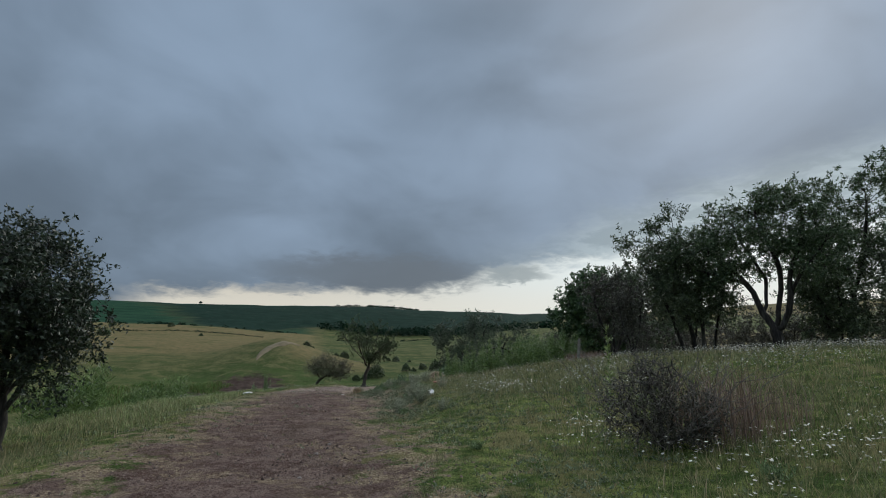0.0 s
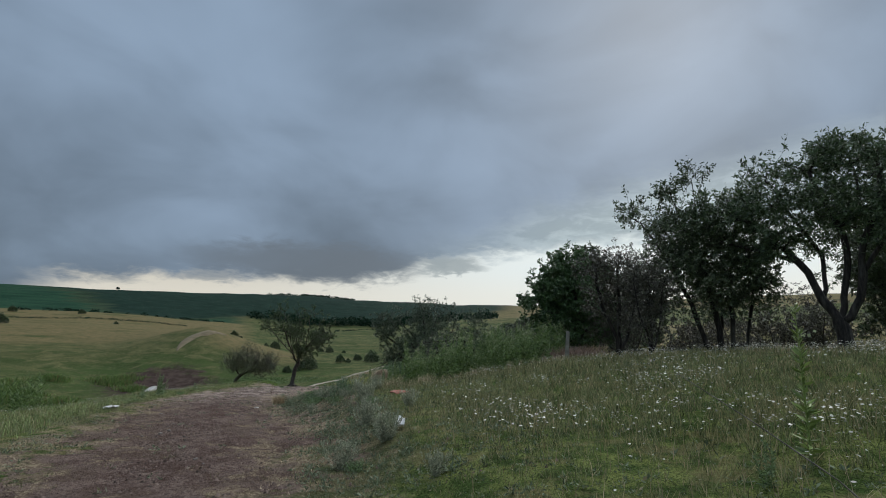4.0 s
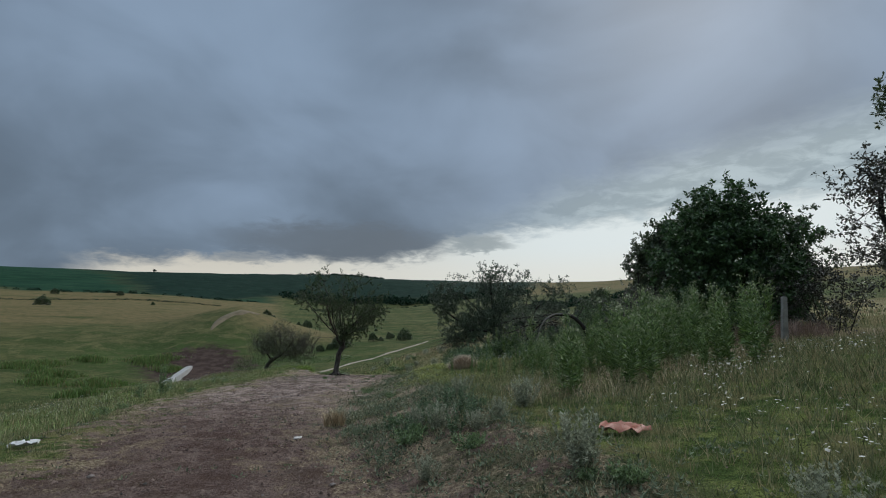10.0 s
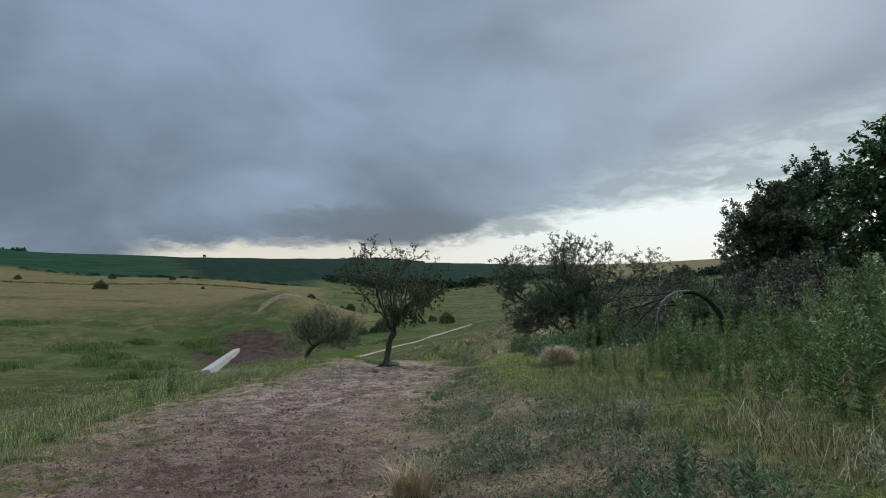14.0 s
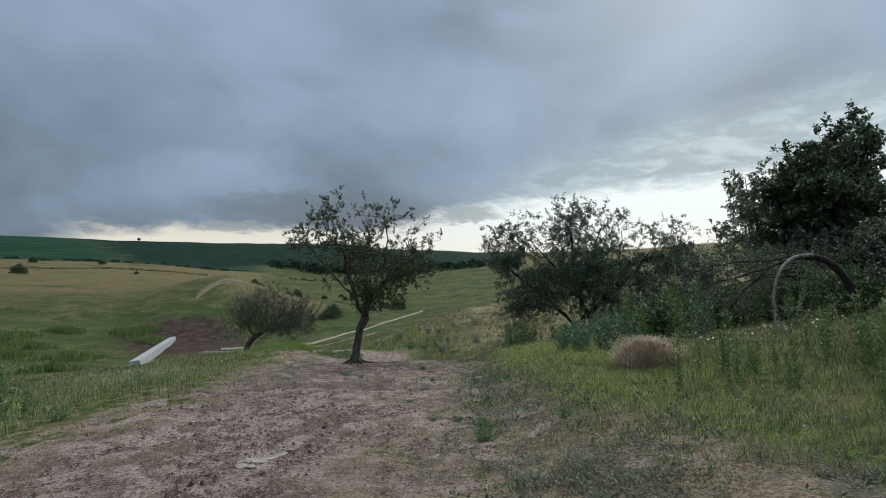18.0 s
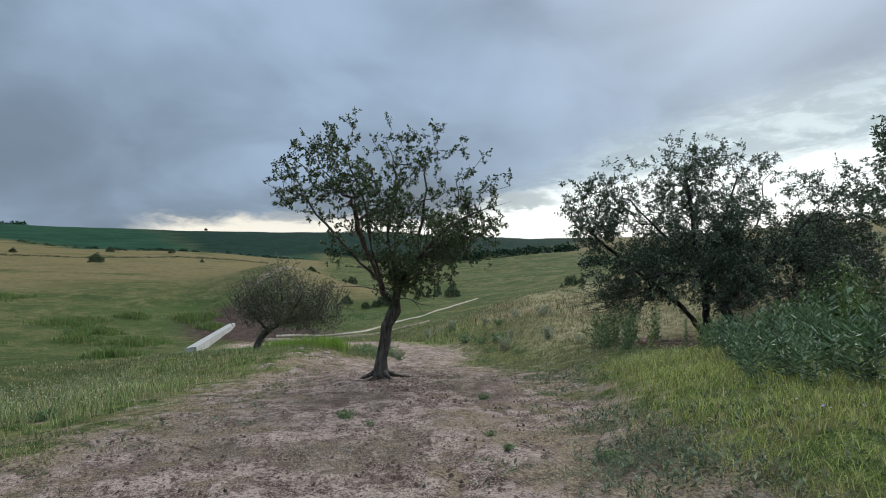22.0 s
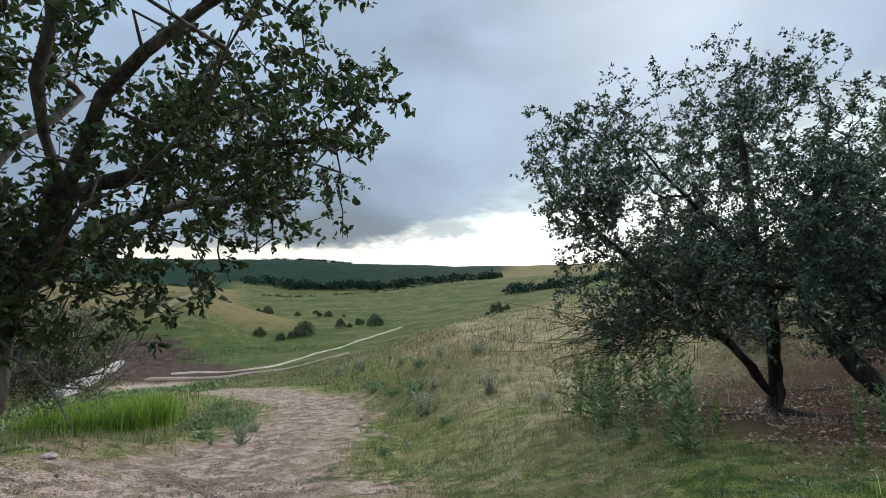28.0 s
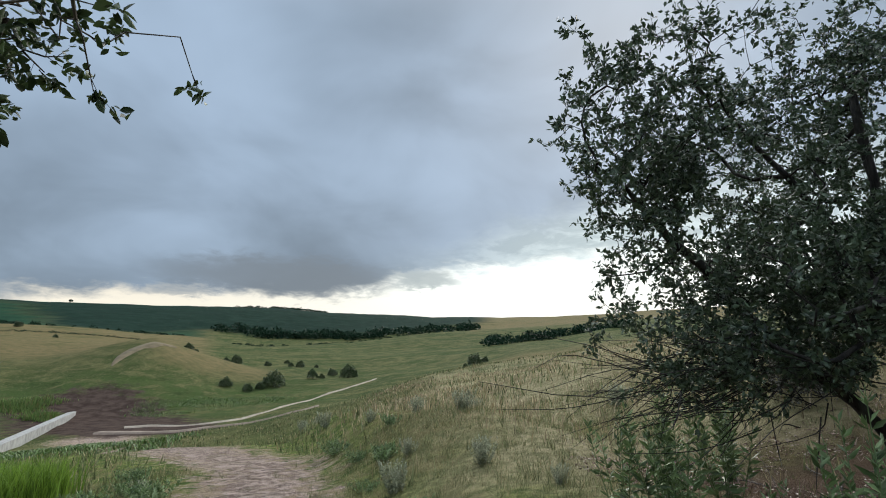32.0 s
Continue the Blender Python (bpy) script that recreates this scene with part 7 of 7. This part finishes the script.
def scatter_lumps(name, label, category, mat, seed, n, lo, hi, spread):
    """Many small uneven lumps on the bare soil, joined."""
    rng = np.random.default_rng(seed)
    y = rng.uniform(5, 47, n)
    x = np.interp(y, [d[1] for d in DIRT], [d[0] for d in DIRT]) + rng.normal(0, spread, n)
    s = rng.uniform(0, 1, n) ** 3 * (hi - lo) + lo
    corners = np.array([(1, 0, -0.3), (0, 1, -0.3), (-1, 0, -0.3), (0, -1, -0.3), (0, 0, 0.75)], float)
    v = corners[None] * rng.uniform(0.55, 1.35, (n, 5, 3)) + rng.normal(0, 0.16, (n, 5, 3))
    a = rng.uniform(0, 2 * np.pi, n)
    c, q = np.cos(a)[:, None], np.sin(a)[:, None]
    v = np.stack([v[..., 0] * c - v[..., 1] * q, v[..., 0] * q + v[..., 1] * c, v[..., 2]], -1) * s[:, None, None]
    v = v + np.column_stack([x, y, land(x, y) + s * 0.15])[:, None]
    f = np.array([(0, 1, 4), (1, 2, 4), (2, 3, 4), (3, 0, 4)])
    return solo(name, v.reshape(-1, 3), (np.arange(n)[:, None, None] * 5 + f[None]).reshape(-1, 3), mat, label, category, "stuff")


scatter_lumps("soil_clods", "crumbled clods on the trodden soil", "soil", SOIL_CLOD, 621, 36000, 0.006, 0.027, 1.5)
scatter_lumps("droppings", "small dark dry droppings scattered on the path", "droppings", DUNG, 622, 1500, 0.008, 0.024, 1.1)
crumple("plastic_litter", "crumpled orange-red plastic litter in the grass", 0.35, 23.1, 0.42, 0.24, 0.1, PLASTIC_RED, 611)
crumple("paper_litter", "crumpled white paper cup lying in the grass", 0.47, 18.43, 0.13, 0.2, 0.16, PLASTIC_WHITE, 612)
crumple("plastic_bag", "white plastic bag caught at the path's edge", -6.95, 24.85, 0.3, 0.16, 0.08, PLASTIC_WHITE, 613, turn=20)


def fence_post():
    ob = thing("fence_post", "leaning weathered concrete fence post", "fence post", 6.04, 29.28)
    bm = bmesh.new()
    bmesh.ops.create_cube(bm, size=1.0)
    for v in bm.verts:
        t = 1.0 if v.co.z < 0 else 0.8
        v.co = Vector((v.co.x * 0.13 * t, v.co.y * 0.11 * t, (v.co.z + 0.5) * 1.05 - 0.05))
    bmesh.ops.bevel(bm, geom=bm.edges[:], offset=0.012, segments=2, affect="EDGES")
    part("post", bm, CONCRETE_POST, ob)
    bm = bmesh.new()
    bmesh.ops.create_cone(bm, segments=6, radius1=0.006, radius2=0.006, depth=0.22)
    bm.transform(Matrix.Translation((0.0, 0, 1.04)) @ Matrix.Rotation(0.4, 4, "Y"))
    part("bar", bm, BARK, ob, "rusty bar stub")
    ob.rotation_euler = (0, radians(4), 0)


fence_post()


def band(name, label, line, mat, lift, category, kind=""):
    """A strip laid on the land along a line of (x, y, half width)."""
    pts = spline([(a, b, w) for a, b, w in line], 60)
    d = np.gradient(pts[:, :2], axis=0)
    d /= np.linalg.norm(d, axis=1, keepdims=True)
    side = np.column_stack([d[:, 1], -d[:, 0]])
    rows = []
    for s in (-1, -0.5, 0.5, 1):
        xy = pts[:, :2] + side * pts[:, 2:3] * s
        rows.append(np.column_stack([xy, land(xy[:, 0], xy[:, 1]) + lift - (1.6 if abs(s) == 1 else 0)]))
    v = np.stack(rows, 1).reshape(-1, 3)
    n = len(pts)
    f = [(4 * i + j, 4 * i + j + 1, 4 * i + 5 + j, 4 * i + 4 + j) for i in range(n - 1) for j in range(3)]
    return solo(name, v, f, mat, label, category, kind, True)


def culvert_slab():
    """The white concrete apron by the ford: a long tilted slab with a kerb and cross joints."""
    ob = new("concrete_apron")
    tagged(ob, "long pale concrete apron beside the muddy ford", "concrete slab")
    a, b = Vector((-82.0, 187.0, 0)), Vector((-57.5, 123.0, 0))
    d = b - a
    ln = d.length
    ob.location = (a.x, a.y, 0)
    z0, z1 = float(land(a.x, a.y)) + 0.75, float(land(b.x, b.y)) + 0.85
    yaw = math.atan2(d.y, d.x)
    ob.rotation_euler = (0, 0, yaw)
    for k in range(8):
        s0, s1 = ln * k / 8 + 0.06, ln * (k + 1) / 8 - 0.06
        za, zb = z0 + (z1 - z0) * s0 / ln, z0 + (z1 - z0) * s1 / ln
        for name, t0, t1, up in (("slab", -0.9, 0.5, 0.0), ("kerb", 0.56, 0.95, 0.2)):
            bm = bmesh.new()
            vs = [bm.verts.new((s, t, z)) for s, z in ((s0, za), (s1, zb)) for t, z in ((t0, z + up), (t1, z + up + (0.25 if name == "slab" else 0)))]
            lo = [bm.verts.new((v.co.x, v.co.y, v.co.z - 2.2)) for v in vs]
            for q in ((0, 1, 3, 2),):
                bm.faces.new([vs[i] for i in q])
                bm.faces.new([lo[i] for i in reversed(q)])
            for i, j in ((0, 1), (1, 3), (3, 2), (2, 0)):
                bm.faces.new([vs[j], vs[i], lo[i], lo[j]])
            bmesh.ops.recalc_face_normals(bm, faces=bm.faces)
            part(name, bm, CONCRETE, ob)


culvert_slab()
TRACK_SOIL = rocky("pale_track_soil", (0.32, 0.275, 0.225), (0.45, 0.40, 0.34), 0.4, 0.95, 0.2, fine=3.0)
TRAIL_SOIL = rocky("tan_trail_soil", (0.125, 0.100, 0.058), (0.185, 0.148, 0.092), 0.5, 0.95, 0.2, fine=3.0)
TRACK_BROWN = rocky("brown_track_soil", (0.20, 0.155, 0.125), (0.29, 0.235, 0.19), 0.4, 0.95, 0.2, fine=3.0)
band("dirt_track", "pale dirt track through the valley", [(-56, 158, 1.4), (-46, 162, 1.0), (-39.5, 167, 0.75), (-34.5, 180, 0.6), (-29, 194, 0.55), (-24, 209, 0.5), (-13.5, 236, 0.4), (-8, 252, 0.35)], TRACK_SOIL, 0.32, "track", "structure")
band("dirt_track_low", "second brown rut below the valley track", [(-56, 148, 2.0), (-44, 146, 1.3), (-37, 150, 0.9), (-32, 155, 0.75), (-26, 163, 0.6), (-20, 174, 0.5)], TRACK_BROWN, 0.32, "track", "structure")


band("footpath", "thin tan trail over the grassy spur", [(-92.5, 225, 0.4), (-93.6, 230, 1.6), (-94, 236, 2.8), (-92.6, 245, 3.6), (-88.5, 252, 2.2), (-85, 257, 0.6)], TRAIL_SOIL, 0.3, "trail", "structure")


def far_clump(seed, n, size, rx, rz):
    """A distant bush: a dome of leaf tufts, uneven in outline."""
    rng = np.random.default_rng(seed)
    w = rng.normal(size=(n, 3))
    w /= np.linalg.norm(w, axis=1, keepdims=True)
    w[:, 2] = np.abs(w[:, 2]) * 0.9
    bump = 1 + 0.28 * np.sin(w[:, 0] * 5 + seed) * np.cos(w[:, 1] * 4 + seed * 2)
    at = w * np.array([rx, rx, rz]) * (rng.uniform(0.35, 1, (n, 1)) ** 0.4) * bump[:, None] + (0, 0, rz * 0.12)
    s = size * rng.uniform(0.6, 1.4, n)
    return leaf_fan(rng, at, w + rng.normal(0, 0.7, (n, 3)), s, s * 0.7, 0.3)


def valley_bush(seed, label, group):
    ob = new("valley_bush")
    tagged(ob, label, "bush", group)
    part_np("crown", *far_clump(seed, 1300, 0.3, 1.7, 2.6), LEAF_VALLEY, ob)
    part_np("stem", *tube([(0, 0, -0.5), (0.05, 0, 0.5), (0, 0.05, 1.6)], [0.14, 0.11, 0.05], 6), BARK_DARK, ob)
    return ob


def plant_valley():
    kinds = [valley_bush(700 + k, "dark round bush on the valley floor", "bushes in the valley") for k in range(3)]
    # x, y, size
    spots = [(-20.5, 280, 3.2), (-28.5, 288, 1.9), (-33, 258, 1.9), (-43.5, 237, 2.0), (-50, 228, 1.6), (-57.5, 229, 1.9), (-47, 232, 0.9), (-30, 262, 1.2), (-38, 290, 1.3),
             (-96, 300, 1.3), (-91, 296, 1.2), (-80, 305, 1.3), (-74, 300, 1.5), (-64, 320, 1.6), (-52, 318, 1.3), (-47, 315, 1.2), (-58, 340, 1.4), (-40, 322, 1.0),
             (-240, 330, 2.2), (-346, 362, 2.6), (-330, 366, 2.0), (-300, 420, 1.6), (-262, 440, 2.4), (-210, 395, 1.4),
             (28, 235, 1.5), (32, 236, 1.3), (24, 232, 1.0)]
    rng = np.random.default_rng(711)
    for k, (x, y, s) in enumerate(spots):
        if k < 3:
            set_on(kinds[k], x, y, s * 0.62, 0)
        else:
            put_copy(kinds[k % 3], x, y, s * 0.5, rng.uniform(0, 360), 0, 0.2)


def far_woods():
    rng = np.random.default_rng(721)
    pieces = []

    def add(b, r, size, tall, n):
        x, y = FAR_O[0] + r * math.sin(radians(b)), FAR_O[1] + r * math.cos(radians(b))
        v, f = far_clump(int(rng.integers(1, 9999)), int(n * 1.6), size * 0.4, size, tall)
        pieces.append((v + (x, y, float(land(x, y)) - 0.3), f))

    for k in range(150):  # the belt below the ridge
        b = rng.uniform(-17, 9.5)
        add(b, 590 + 45 * rng.uniform(0, 1) - 3 * b, rng.uniform(4, 7), rng.uniform(5, 9), 40)
    for k in range(70):  # the dotted hedge before it
        b = rng.uniform(-16, 9)
        add(b, 505 + 5.5 * (b + 14) + rng.normal(0, 4), rng.uniform(1.2, 2.3), rng.uniform(1.0, 2.2), 36)
    for k in range(95):  # the scrub on the golden slope
        b = rng.uniform(10.5, 25)
        add(b, 345 + rng.uniform(0, 60), rng.uniform(2.5, 5), rng.uniform(3, 6), 46)
    for k in range(60):  # the wood on the skyline
        b = rng.uniform(-15.5, -6.5)
        add(b, 1050 + rng.uniform(-15, 10), rng.uniform(4, 7), rng.uniform(2, 4), 26)
    for k in range(40):
        b = rng.uniform(-60, -44)
        add(b, 1050 + rng.uniform(-20, 10), rng.uniform(8, 12), rng.uniform(3, 5), 26)
    for k in range(230):  # the thin dark hedge across the field
        b = -23.5 - 24 * k / 230 + rng.normal(0, 0.1)
        add(b, 446 + rng.normal(0, 1.5), rng.uniform(0.8, 1.7), rng.uniform(0.5, 1.2), 12)
    for k in range(70):  # hedge between field and crop
        b = rng.uniform(-52, -20)
        add(b, float(np.interp(b, (-60, -45, -38, -30, -20), (770, 690, 515, 520, 560))) - 6, rng.uniform(1.6, 3.4), rng.uniform(1.2, 2.6), 26)
    solo("far_woodland", *join(pieces), LEAF_WOODS, "distant dark woods and hedges on the hills", "woodland", "stuff")
    v, f = far_clump(55, 160, 1.2, 1.9, 3.2)
    x, y = FAR_O[0] + 985 * math.sin(radians(-29.4)), FAR_O[1] + 985 * math.cos(radians(-29.4))
    ob = thing("ridge_tree", "lone round tree on the ridge against the sky", "tree", x, y)
    part_np("crown", v + (0, 0, 1.2), f, LEAF_WOODS, ob)
    part_np("trunk", *tube([(0, 0, -1), (0, 0, 3)], [0.4, 0.25], 6), BARK_DARK, ob)


plant_valley()
far_woods()
